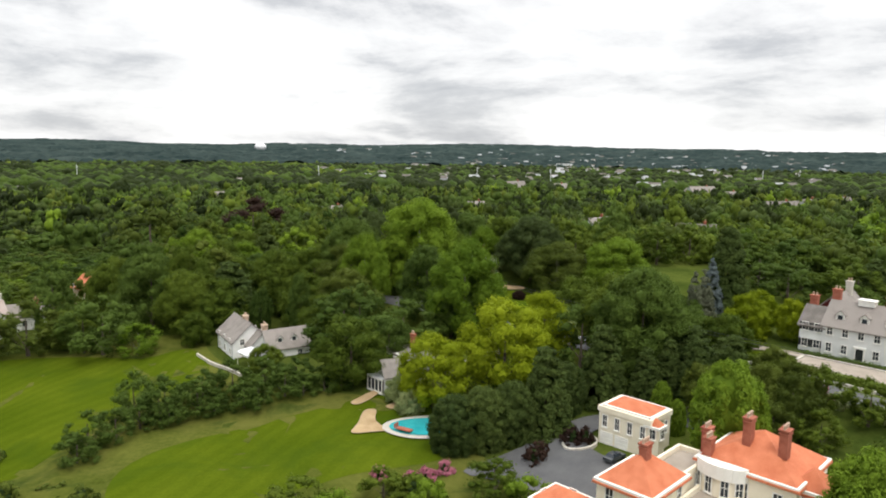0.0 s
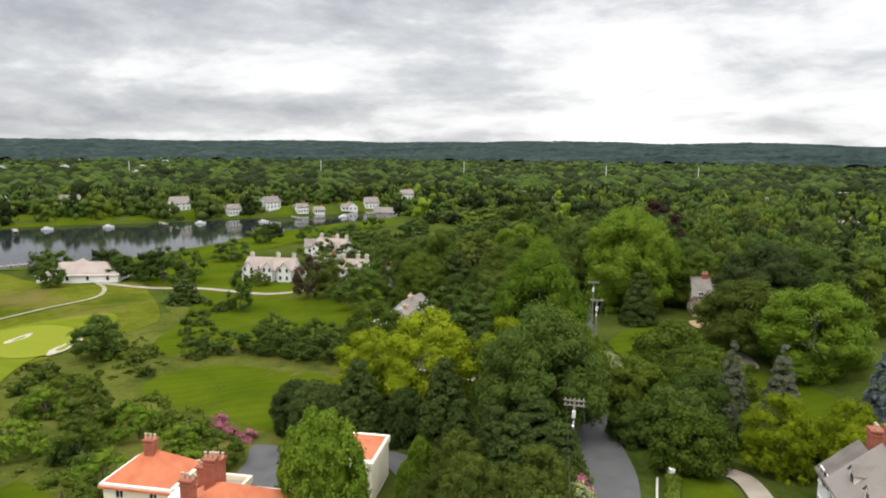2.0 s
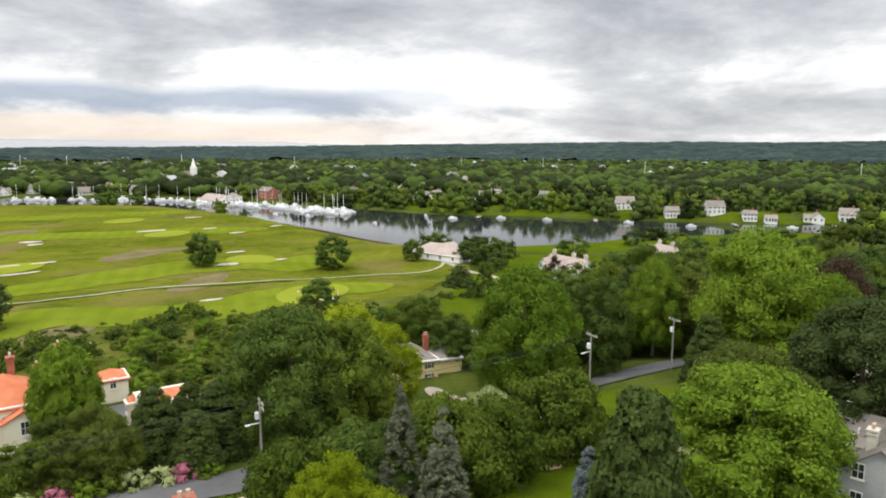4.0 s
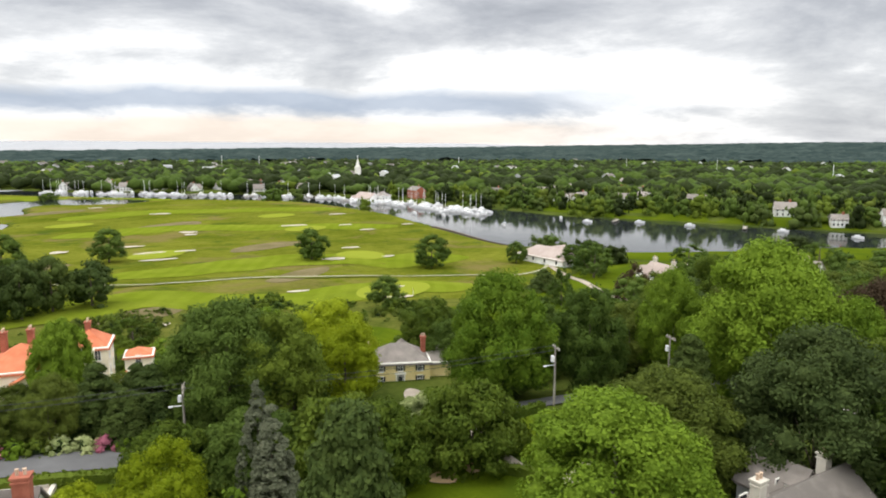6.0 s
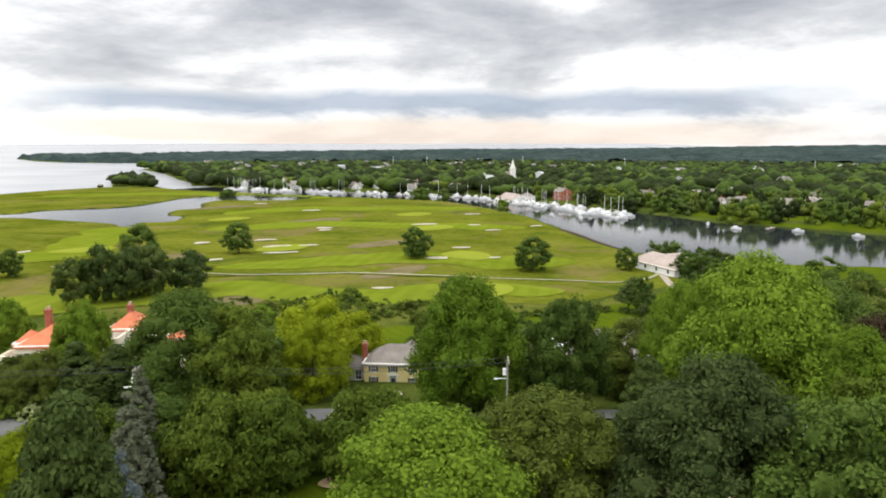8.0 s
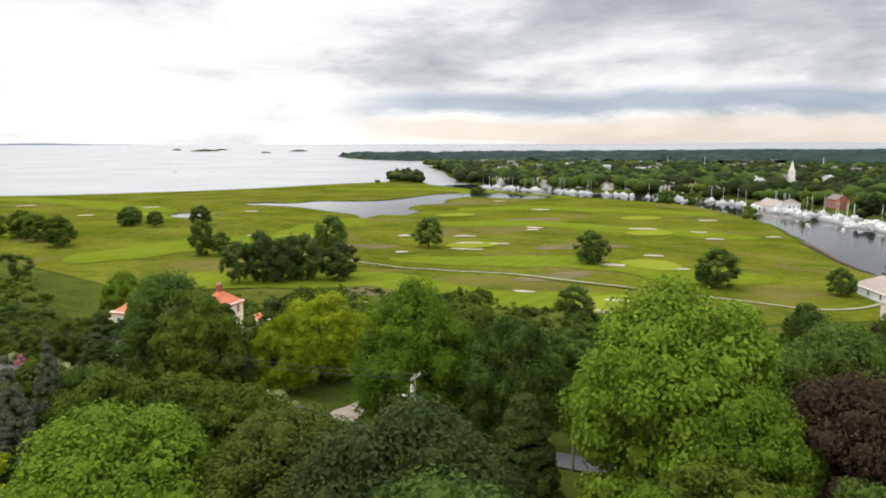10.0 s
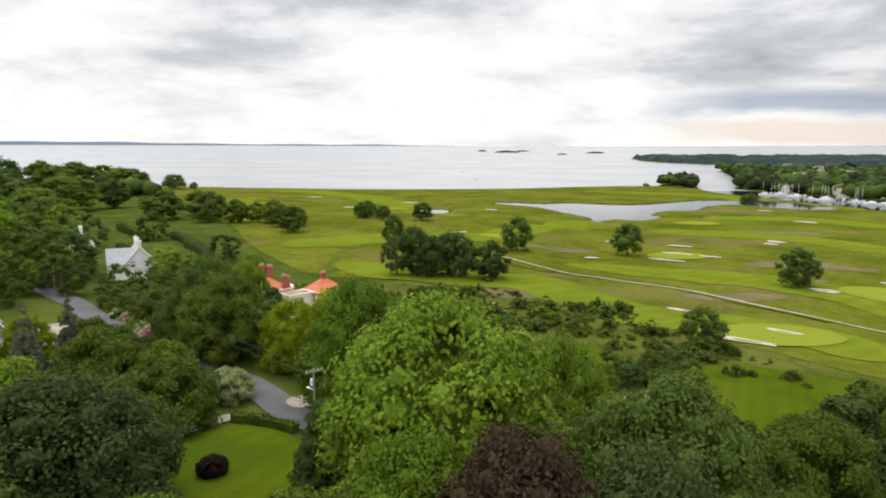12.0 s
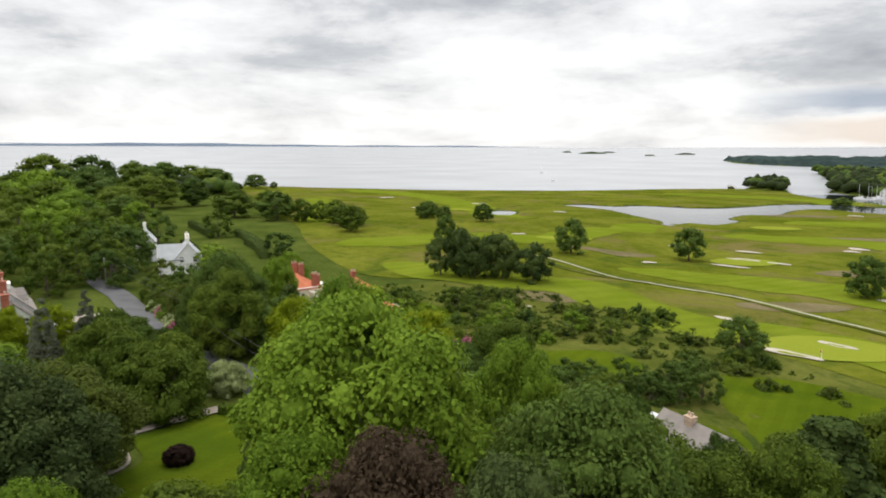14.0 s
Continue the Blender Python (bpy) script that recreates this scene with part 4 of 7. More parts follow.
for x, y, h, r in [(12.1, -50.4, 13.5, 4.2), (5.5, -48.5, 9.0, 3.6)]:
    tree(x, y, h, r, "park", "leaf_dark", "tall tree behind the golf course clump", fine=False, group="golf course trees")
for x, y, h, r in [(94.2, -124.1, 12, 6), (85.3, -126, 11, 5), (74.7, -120.7, 12, 6), (68.5, -107, 11, 5), (59.9, -89.9, 12, 6), (117, -150.6, 14, 8), (61.3, -107.9, 10, 5), (129.8, -170.7, 14, 8)]:
    tree(x, y, h, r, "park", "leaf_mid", "tree in a row at the golf course edge", fine=False, group="golf edge row")


# trees of the seaside gardens south-east of the lane
for x, y, h, r, leafs in [(349, -335, 33, 22, "leaf_dark"), (335, -381, 28, 16, "leaf_mid"), (308, -386, 27, 18, "leaf_dark"), (292, -440, 22, 21, "leaf_dark"), (400, -350, 34, 24, "leaf_mid"), (320, -400, 27, 18, "leaf_dark"), (300, -420, 24, 18, "leaf_mid"), (275, -425, 20, 14, "leaf_dark"), (280, -300, 26, 16, "leaf_mid")]:
    tree(x, y, h, r, "park", leafs, "broad old tree on the shore", fine=False, group="shore trees")
for x, y, h, r, leafs in [(215, -196, 22, 17, "leaf_mid"), (199, -220, 19, 10, "leaf_dark"), (140, -147, 15.6, 11, "leaf_mid"), (111, -133, 15.5, 9, "leaf_dark"), (224, -108, 27, 17, "leaf_bright"), (214, -156, 17, 12, "leaf_mid"), (240, -170, 24, 15, "leaf_dark"), (190, -120, 18, 12, "leaf_mid"), (175, -60, 20, 12, "leaf_bright"), (200, -80, 22, 13, "leaf_mid"), (260, -140, 26, 16, "leaf_mid"), (170, -90, 15, 9, "leaf_dark"), (245, -230, 25, 14, "leaf_mid"), (270, -220, 27, 16, "leaf_dark")]:
    tree(x, y, h, r, "park", leafs, "broad garden tree with a rounded crown", fine=False, group="seaside garden trees")
for x, y, h, r, leafs in [(119, 30, 19, 11, "leaf_bright"), (84, 58, 11, 6, "leaf_mid"), (78, 68, 9.5, 5, "leaf_dark"), (88, 72, 11, 6, "leaf_mid"), (96, 50, 14, 7, "leaf_dark"), (104, 14, 12, 6, "leaf_mid"), (126, -40, 13, 7, "leaf_dark"), (110, -60, 12, 6, "leaf_mid"), (150, -70, 15, 8, "leaf_bright"), (108, 26, 17, 8.5, "leaf_mid"), (126, 12, 19, 9, "leaf_bright"), (135, 24, 21, 10, "leaf_mid"), (152, 5, 20, 9, "leaf_mid"), (112, 44, 17, 8, "leaf_bright"), (94, 38, 13, 8.6, "leaf_dark"), (88, 44, 12, 6, "leaf_dark"), (92, 60, 13, 6.5, "leaf_mid"), (102, 62, 15, 7, "leaf_mid"), (140, -16, 19, 9, "leaf_dark"), (155, -30, 18, 9, "leaf_mid"), (67, -13, 9, 6, "leaf_dark"), (104, 76, 15, 7, "leaf_dark"), (84, 82, 10, 5, "leaf_mid"), (120, 60, 18, 8, "leaf_mid"), (66, 40, 8, 5, "leaf_bright"), (58, 50, 9, 5.5, "leaf_mid"), (60, 66, 8.5, 5, "leaf_dark"), (52, 70, 8, 5, "leaf_mid"), (70, 60, 7, 4, "leaf_olive")]:
    tree(x, y, h, r, "round", leafs, "full-crowned tree in the gardens beside the lane", fine=False, group="seaside garden trees")


# ---- houses ----
def part(name, me, parent, m=None, label=""):
    ob = new(name, me)
    ob.parent = parent
    if m is not None:
        ob.matrix_local = m
    return tagged(ob, label)


def boxes(name, items, material, bevel=0.0):
    """One mesh of boxes: (cx, cy, cz, sx, sy, sz) each."""
    V, F = [], []
    for cx, cy, cz, sx, sy, sz in items:
        n = len(V)
        b = bevel
        for z, s in ((cz - sz / 2, 0), (cz + sz / 2 - b, 0), (cz + sz / 2, b)):
            V += [(cx - sx / 2 + s, cy - sy / 2 + s, z), (cx + sx / 2 - s, cy - sy / 2 + s, z), (cx + sx / 2 - s, cy + sy / 2 - s, z), (cx - sx / 2 + s, cy + sy / 2 - s, z)]
        for k in (0, 4):
            F += [(n + k + i, n + k + (i + 1) % 4, n + k + 4 + (i + 1) % 4, n + k + 4 + i) for i in range(4)]
        F += [(n + 3, n + 2, n + 1, n), (n + 8, n + 9, n + 10, n + 11)]
    return mesh_of(name, V, F, material)


CACHE = {}


def cached(key, make):
    if key not in CACHE:
        CACHE[key] = make()
    return CACHE[key]


def ring(name, w, h, t, d0, d1, material):
    """A connected rectangular frame, t wide, from depth d0 to d1, in the plane of x and z."""
    V = []
    for y in (d0, d1):
        V += [(-w / 2 - t, y, -t), (w / 2 + t, y, -t), (w / 2 + t, y, h + t), (-w / 2 - t, y, h + t), (-w / 2, y, 0), (w / 2, y, 0), (w / 2, y, h), (-w / 2, y, h)]
    F = []
    for i in range(4):
        k = (i + 1) % 4
        F += [(i, k, 4 + k, 4 + i), (8 + k, 8 + i, 12 + i, 12 + k), (k, i, 8 + i, 8 + k), (4 + i, 4 + k, 12 + k, 12 + i)]
    return mesh_of(name, V, F, material)


def cross_bar(w, h):
    """One upright and one level glazing bar, joined."""
    t, a, b = 0.03, w / 2, h / 2
    pts = [(-t, 0), (t, 0), (t, b - t), (a, b - t), (a, b + t), (t, b + t), (t, h), (-t, h), (-t, b + t), (-a, b + t), (-a, b - t), (-t, b - t)]
    n = len(pts)
    V = [(x, y, z) for y in (0.0, 0.03) for x, z in pts]
    return mesh_of("glazing_bar", V, [tuple(range(n)), tuple(range(2 * n - 1, n - 1, -1))] + [(k, n + k, n + (k + 1) % n, (k + 1) % n) for k in range(n)], "trim_white")


def window_at(parent, m, w, h, shutters=False, bars=False):
    """A sash window: frame, pane, glazing bars and sill, shutters; m stands at its sill's middle, looking along -y."""
    win = part("window", cached(("frame", w, h), lambda: ring("window", w, h, 0.09, -0.10, 0.03, "trim_white")), parent, m)
    part("pane", cached(("pane", w, h), lambda: boxes("pane", [(0, 0.0, h / 2, w, 0.03, h)], "pane_glass")), win)
    if bars:
        part("glazing_bar", cached(("bar", w, h), lambda: cross_bar(w, h)), win, pose(0, -0.04, 0))
        part("sill", cached(("sill", w), lambda: boxes("sill", [(0, -0.06, -0.12, w + 0.3, 0.24, 0.1)], "trim_white")), win)
    if shutters:
        sh = cached(("shutter", w, h), lambda: boxes("shutter", [(0, 0, h / 2, w * 0.42, 0.06, h)], "shutter_dark", 0.02))
        for s in (-1, 1):
            part("shutter", sh, win, pose(s * w * 0.82, -0.05, 0))
    return win


def roof_mesh(L, W, R, over, kind, material, thick=0.22):
    """A gable or hip roof slab with overhang; ridge along x; z = 0 at the wall's top."""
    a, b = L / 2 + over, W / 2 + over
    drop = -over * R / (W / 2)
    inset = (W / 2 + over) if kind == "hip" else 0.0
    inset = min(inset, a - 0.05)
    rz = R
    top = [(-a, -b, drop), (a, -b, drop), (a, b, drop), (-a, b, drop), (-a + inset, 0, rz), (a - inset, 0, rz)]
    low = [(x, y, z - thick) for x, y, z in top]
    V = top + low
    F = [(0, 1, 5, 4), (2, 3, 4, 5), (1, 2, 5), (3, 0, 4)] if kind == "hip" else [(0, 1, 5, 4), (2, 3, 4, 5)]
    F += [tuple(i + 6 for i in reversed(f)) for f in F]
    if kind == "hip":
        F += [(0, 6, 7, 1), (1, 7, 8, 2), (2, 8, 9, 3), (3, 9, 6, 0)]
    else:
        F += [(0, 6, 7, 1), (2, 8, 9, 3), (1, 7, 11, 5), (5, 11, 8, 2), (3, 9, 10, 4), (4, 10, 6, 0)]
    return mesh_of("roof", V, F, material)


def wall_mesh(L, W, H, R, kind, material, sink=1.5):
    a, b = L / 2, W / 2
    V = [(-a, -b, -sink), (a, -b, -sink), (a, b, -sink), (-a, b, -sink), (-a, -b, H), (a, -b, H), (a, b, H), (-a, b, H)]
    F = [(0, 1, 5, 4), (1, 2, 6, 5), (2, 3, 7, 6), (3, 0, 4, 7), (3, 2, 1, 0)]
    if kind == "gable":
        V += [(-a, 0, H + R - 0.12), (a, 0, H + R - 0.12)]
        F += [(5, 6, 9), (7, 4, 8)]
    elif kind == "flat":
        F += [(4, 5, 6, 7)]
    return mesh_of("wall", V, F, material)


def chimney_at(parent, x, y, z0, z1, s, material, pots=2):
    me = cached(("chimney", round(z1 - z0, 1), s, material), lambda: boxes("chimney", [(0, 0, (z1 - z0) / 2, s, s * 0.8, z1 - z0), (0, 0, z1 - z0 - 0.35, s + 0.16, s * 0.8 + 0.16, 0.14), (0, 0, z1 - z0 + 0.04, s + 0.24, s * 0.8 + 0.24, 0.18)], material, 0.03))
    ch = part("chimney", me, parent, pose(x, y, z0))

    def pot():
        k = 8
        V = [(r * math.cos(2 * math.pi * j / k), r * math.sin(2 * math.pi * j / k), z) for z, r in ((0, 0.14), (0.35, 0.12), (0.4, 0.16), (0.5, 0.16)) for j in range(k)]
        F = [(i * k + j, i * k + (j + 1) % k, (i + 1) * k + (j + 1) % k, (i + 1) * k + j) for i in range(3) for j in range(k)] + [tuple(range(3 * k, 4 * k))]
        return mesh_of("chimney_pot", V, F, "brick_tan")
    for i in range(pots):
        part("chimney_pot", cached("pot", pot), ch, pose((i - (pots - 1) / 2) * s * 0.45, 0, z1 - z0 + 0.12))


def block_on(root, dx, dy, L, W, H, R, kind="gable", walls="clapboard_white", roof="shingle_grey", turn=0.0, base=0.0, cols=(3, 2), rows=2, win=(0.9, 1.4), first=0.9, step=2.8, shutters=False, over=0.35, sides="nesw", skip=(), bars=True):
    """One rectangular block of a house, with roof and rows of windows on the sides named (s: -y, n: +y, e: +x, w: -x)."""
    m = pose(dx, dy, base, 0, 0, turn)
    part("wall", wall_mesh(L, W, H, R, kind, walls), root, m)
    if kind != "flat":
        part("roof", roof_mesh(L, W, R, over, kind, roof), root, m @ pose(0, 0, H))
        if kind == "hip":
            k = [(0, -W / 2 - 0.12, H - 0.12, L + 0.5, 0.3, 0.34), (0, W / 2 + 0.12, H - 0.12, L + 0.5, 0.3, 0.34), (-L / 2 - 0.12, 0, H - 0.12, 0.3, W, 0.34), (L / 2 + 0.12, 0, H - 0.12, 0.3, W, 0.34)]
            part("cornice", boxes("cornice", k, "trim_white", 0.04), root, m @ pose(0, 0, -0.02))
    else:
        k = [(0, -W / 2, H + 0.3, L + 0.35, 0.35, 0.7), (0, W / 2, H + 0.3, L + 0.35, 0.35, 0.7), (-L / 2, 0, H + 0.3, 0.35, W - 0.35, 0.7), (L / 2, 0, H + 0.3, 0.35, W - 0.35, 0.7)]
        part("parapet", boxes("parapet", k, walls, 0.05), root, m)
        part("flat_roof", boxes("flat_roof", [(0, 0, H + 0.06, L - 0.4, W - 0.4, 0.1)], "gravel"), root, m)
    w, h = win
    for side in sides:
        n, span, face = {"s": (cols[0], L, pose(0, -W / 2, 0)), "n": (cols[0], L, pose(0, W / 2, 0, 0, 0, 180)), "e": (cols[1], W, pose(L / 2, 0, 0, 0, 0, 90)), "w": (cols[1], W, pose(-L / 2, 0, 0, 0, 0, -90))}[side]
        for r in range(rows):
            for i in range(n):
                if (side, r, i) in skip:
                    continue
                u = (i + 0.5) / n * span - span / 2
                window_at(root, m @ face @ pose(u, -0.03, first + r * step), w, h, shutters, bars)


def door_at(root, m, w=1.1, h=2.2, colour="shutter_dark"):
    d = part("door", boxes("door", [(0, 0, h / 2, w, 0.08, h), (0, -0.03, h * 0.7, w * 0.7, 0.06, h * 0.4), (0, -0.03, h * 0.25, w * 0.7, 0.06, h * 0.3)], colour), root, m)
    part("door_frame", boxes("door_frame", [(-w / 2 - 0.1, -0.03, h / 2, 0.2, 0.2, h), (w / 2 + 0.1, -0.03, h / 2, 0.2, 0.2, h), (0, -0.06, h + 0.15, w + 0.7, 0.4, 0.3)], "trim_white", 0.03), d)


def dormer_at(root, m, w=1.3, h=1.3, roof="shingle_grey"):
    """A small gabled dormer that looks along -y."""
    d = part("dormer", wall_mesh(2.0, w, h, 0.6, "gable", "trim_white", 0.4), root, m @ pose(0, 1.0, 0, 0, 0, 90))
    part("dormer_roof", roof_mesh(2.1, w, 0.6, 0.15, "gable", roof, 0.1), d, pose(0, 0, h))
    part("dormer_window", cached("dormer_pane", lambda: boxes("dormer_window", [(0, 0, 0.5, w * 0.55, 0.05, 0.9)], "pane_glass")), d, pose(-1.02, 0, 0.1, 0, 0, 90))


def house_root(name, x, y, deg, label, z=None, category="house", group=""):
    root = new(name)
    root.empty_display_size = 1.0
    root.matrix_world = pose(x, y, gz(x, y) if z is None else z, 0, 0, deg)
    return tagged(root, label, category, group)


SPOTS = []  # places kept clear of woods: x, y, radius

# red-roofed mansion; its long axis runs north-east
UV = 45.0
mansion = house_root("mansion", 31, 67.5, UV, "cream stucco mansion with hipped red tile roofs and brick chimneys", z=4.5)
cream = dict(walls="stucco_cream", roof="tile_red", win=(0.8, 1.6))
block_on(mansion, 2.6, -1.4, 9.4, 9.8, 6.8, 3.0, "hip", turn=0, cols=(3, 3), first=0.9, step=3.1, **cream)
block_on(mansion, -8.9, 6.0, 7.2, 6.0, 6.0, 2.4, "hip", cols=(2, 2), step=2.9, **cream)
block_on(mansion, -2.2, 5.2, 6.4, 3.6, 5.4, 0, "flat", cols=(1, 1), step=2.6, sides="ns", **cream)
block_on(mansion, -5.2, -0.4, 4.6, 6.2, 3.6, 0, "flat", cols=(2, 2), rows=1, sides="sw", **cream)
block_on(mansion, 1.4, -6.8, 4.0, 3.6, 6.2, 1.7, "hip", turn=0, cols=(1, 1), step=2.9, sides="sw", **cream)
block_on(mansion, -12.8, 13.0, 4.4, 4.4, 2.4, 1.1, "hip", cols=(1, 1), rows=1, **cream)
block_on(mansion, 7.6, 0.4, 2.6, 4.4, 5.4, 1.2, "gable", cols=(1, 1), sides="e", step=2.6, **cream)
block_on(mansion, 4.4, -8.2, 3.6, 3.0, 4.2, 0, "flat", cols=(1, 1), rows=1, sides="s", **cream)


def bow(L, H, bulge, material):
    n, V, F = 10, [], []
    for i in range(n + 1):
        a = math.pi * (i / n)
        x, y = -L / 2 * math.cos(a), -bulge * math.sin(a)
        V += [(x, y, -1), (x, y, H)]
    F = [(2 * i, 2 * i + 2, 2 * i + 3, 2 * i + 1) for i in range(n)] + [tuple(range(2 * n + 1, 0, -2))]
    return mesh_of("bow_front", V, F, material)


bowf = part("bow_front", bow(4.8, 6.7, 1.3, "stucco_cream"), mansion, pose(-2.1, 0.8, 0, 0, 0, -90))
part("bow_cornice", bow(5.2, 0.4, 1.55, "trim_white"), bowf, pose(0, 0, 6.7))
for a in (-58, -20, 20, 58):
    s, c = math.sin(radians(a)), math.cos(radians(a))
    window_at(mansion, pose(-2.1 - 1.33 * c, 0.8 + 2.42 * s, 4.0, 0, 0, -90 - a * 0.75), 0.7, 1.9, bars=True)
for x, y, z0, z1 in [(-9.0, 5.8, 7.6, 10.0), (-0.4, 3.3, 6.4, 10.0), (-1.5, 2.6, 6.4, 9.4), (0.9, -0.4, 8.2, 11.8), (0.8, -4.0, 8.2, 11.6)]:
    chimney_at(mansion, x, y, z0, z1 - 0.5, 1.05, "brick_red", 3)
SPOTS.append((29, 66, 13))

garage = house_root("garage_house", 25.4, 85.9, UV, "two-storey cream garage house with a flat red tile roof", z=4.6)
block_on(garage, 0, 0, 5.4, 7.2, 4.7, 0, "flat", cols=(2, 4), rows=1, first=2.7, sides="sw", walls="stucco_cream", win=(0.6, 1.5))
block_on(garage, 0.3, 0, 4.5, 6.3, 5.4, 0.8, "hip", base=0, cols=(2, 3), rows=1, first=5.6, sides="", walls="stucco_cream", roof="tile_red", over=0.25)
for i in (0.2, 2.4):
    part("garage_door", boxes("garage_door", [(0, 0, 1.0, 1.9, 0.08, 2.0), (0, -0.02, 0.5, 1.7, 0.08, 0.3), (0, -0.02, 1.0, 1.7, 0.08, 0.3), (0, -0.02, 1.5, 1.7, 0.08, 0.3)], "trim_white"), garage, pose(-2.74, i, 0, 0, 0, -90))
block_on(garage, -1.8, -3.9, 1.6, 1.7, 4.6, 0.9, "hip", cols=(1, 1), rows=1, first=3.0, sides="sw", walls="stucco_cream", roof="tile_red", over=0.15)
SPOTS.append((25.6, 86.3, 8))

colonial = house_root("colonial_house", 70.6, 110.6, -48, "long white clapboard colonial house with grey roof and dormers", z=9.6)
block_on(colonial, 0, 0, 11.6, 8, 5.4, 3.6, "gable", cols=(5, 2), win=(0.8, 1.35), sides="sew", skip=(("s", 0, 2),))
block_on(colonial, -7.6, -0.6, 3.8, 6.2, 4.8, 2.8, "gable", cols=(2, 2), win=(0.9, 1.3), shutters=True, sides="sw")
block_on(colonial, -6.4, 6.4, 8.0, 6.6, 6.0, 3.4, "gable", turn=90, walls="barn_red", cols=(2, 2), sides="w")
door_at(colonial, pose(0, -4.03, 0))
for dx in (-3.6, 0, 3.6):
    dormer_at(colonial, pose(dx, -3.0, 5.9))
for dx, z1, mat in ((-5.4, 10.6, "brick_red"), (2.6, 10.8, "brick_red"), (-8.9, 9.0, "brick_red")):
    chimney_at(colonial, dx, 0.4, 6.5, z1, 1.2, mat, 2)
chimney_at(colonial, -6.0, 8.0, 8.0, 11.0, 1.0, "stone_pale", 2)
part("cupola", boxes("cupola", [(0, 0, 0.45, 2.4, 1.6, 0.9), (0, 0, 0.98, 2.7, 1.9, 0.16)], "trim_white", 0.05), colonial, pose(-0.6, 0, 8.6))
SPOTS.append((70, 112, 14))

yellow = house_root("yellow_house", -1.8, 112, -55, "pale yellow house with slate hip roof and dark shutters", z=4.2)
# local +y looks north-east, towards the lane
block_on(yellow, 0, 0, 9.6, 7.0, 4.2, 2.3, "hip", walls="stucco_yellow", cols=(3, 2), win=(0.72, 1.1), first=0.8, shutters=True, step=2.0)
block_on(yellow, -7.0, -0.8, 5.6, 5.6, 3.6, 2.2, "hip", turn=90, walls="stucco_yellow", cols=(2, 2), sides="nsw", step=2.0, win=(0.62, 1.0))
block_on(yellow, -0.5, -5.6, 6.0, 5.0, 2.8, 2.0, "gable", turn=75, walls="clapboard_white", cols=(2, 2), rows=1, sides="nse")
block_on(yellow, 6.0, -0.5, 3.8, 5.0, 2.8, 1.4, "gable", walls="clapboard_grey", cols=(1, 2), rows=1, sides="ne")
door_at(yellow, pose(0, 3.54, 0, 0, 0, 180))
chimney_at(yellow, 5.2, 0.4, -1.0, 6.4, 0.8, "brick_red", 2)
chimney_at(yellow, -4.2, -0.6, 4.6, 7.2, 0.8, "brick_red", 2)
sun_room = part("sunroom", boxes("sunroom", [(x, 0, 1.2, 0.12, 0.12, 2.4) for x in (-1.8, -0.9, 0, 0.9, 1.8)] + [(0, 0, 2.4, 3.8, 0.2, 0.15), (0, 0, 0.2, 3.8, 0.15, 0.4)], "trim_white"), yellow, pose(-1.6, -9.6, -0.6, 0, 0, 10))
part("glass_roof", boxes("glass_roof", [(0, 1.2, 2.6, 3.9, 2.6, 0.1)], "boat_hull"), sun_room)
part("pane", boxes("pane", [(0, 0.1, 1.3, 3.6, 0.04, 2.2)], "pane_glass"), sun_room)
SPOTS.append((-2, 112, 9))

white = house_root("white_house", -39.5, 134.3, -57, "white gabled house with weathered grey roof and brick chimney", z=2.2)
block_on(white, 0, 0, 10.5, 7.2, 3.8, 3.2, "gable", cols=(3, 2), win=(0.8, 1.1), step=2.0)
block_on(white, 8.4, 5.5, 8.2, 5.6, 3.2, 2.9, "gable", turn=90, cols=(2, 2), rows=1, sides="nsew")
block_on(white, 5.4, 1.2, 5.0, 4.6, 3.2, 2.4, "gable", cols=(1, 1), rows=1, sides="s")
for dx in (-1.6, 1.2):
    dormer_at(white, pose(10.4, 5.5 + dx, 3.6, 0, 0, 90), 1.2, 1.1)
chimney_at(white, 0.8, 0.3, 6.0, 7.5, 1.1, "brick_tan", 2)
chimney_at(white, 7.2, 2.0, 3.5, 6.8, 1.1, "brick_tan", 2)
SPOTS.append((-36, 131, 10))
tent = house_root("canopy_tent", -34.5, 122.6, -49, "white canvas party tent on thin poles", category="tent")
part("canopy", mesh_of("canopy", [(-2.4, -1.9, 2.3), (2.4, -1.9, 2.3), (2.4, 1.9, 2.3), (-2.4, 1.9, 2.3), (-0.6, 0, 3.2), (0.6, 0, 3.2), (-2.4, -1.9, 2.0), (2.4, -1.9, 2.0), (2.4, 1.9, 2.0), (-2.4, 1.9, 2.0)], [(0, 1, 5, 4), (1, 2, 5), (2, 3, 4, 5), (3, 0, 4), (0, 6, 7, 1), (1, 7, 8, 2), (2, 8, 9, 3), (3, 9, 6, 0)], "boat_hull"), tent)
for sx in (-2.3, 2.3):
    for sy in (-1.8, 1.8):
        part("pole", cached("tent_pole", lambda: boxes("pole", [(0, 0, 0.9, 0.08, 0.08, 2.4)], "trim_white")), tent, pose(sx, sy, 0))
SPOTS.append((-34.5, 122.6, 3.5))

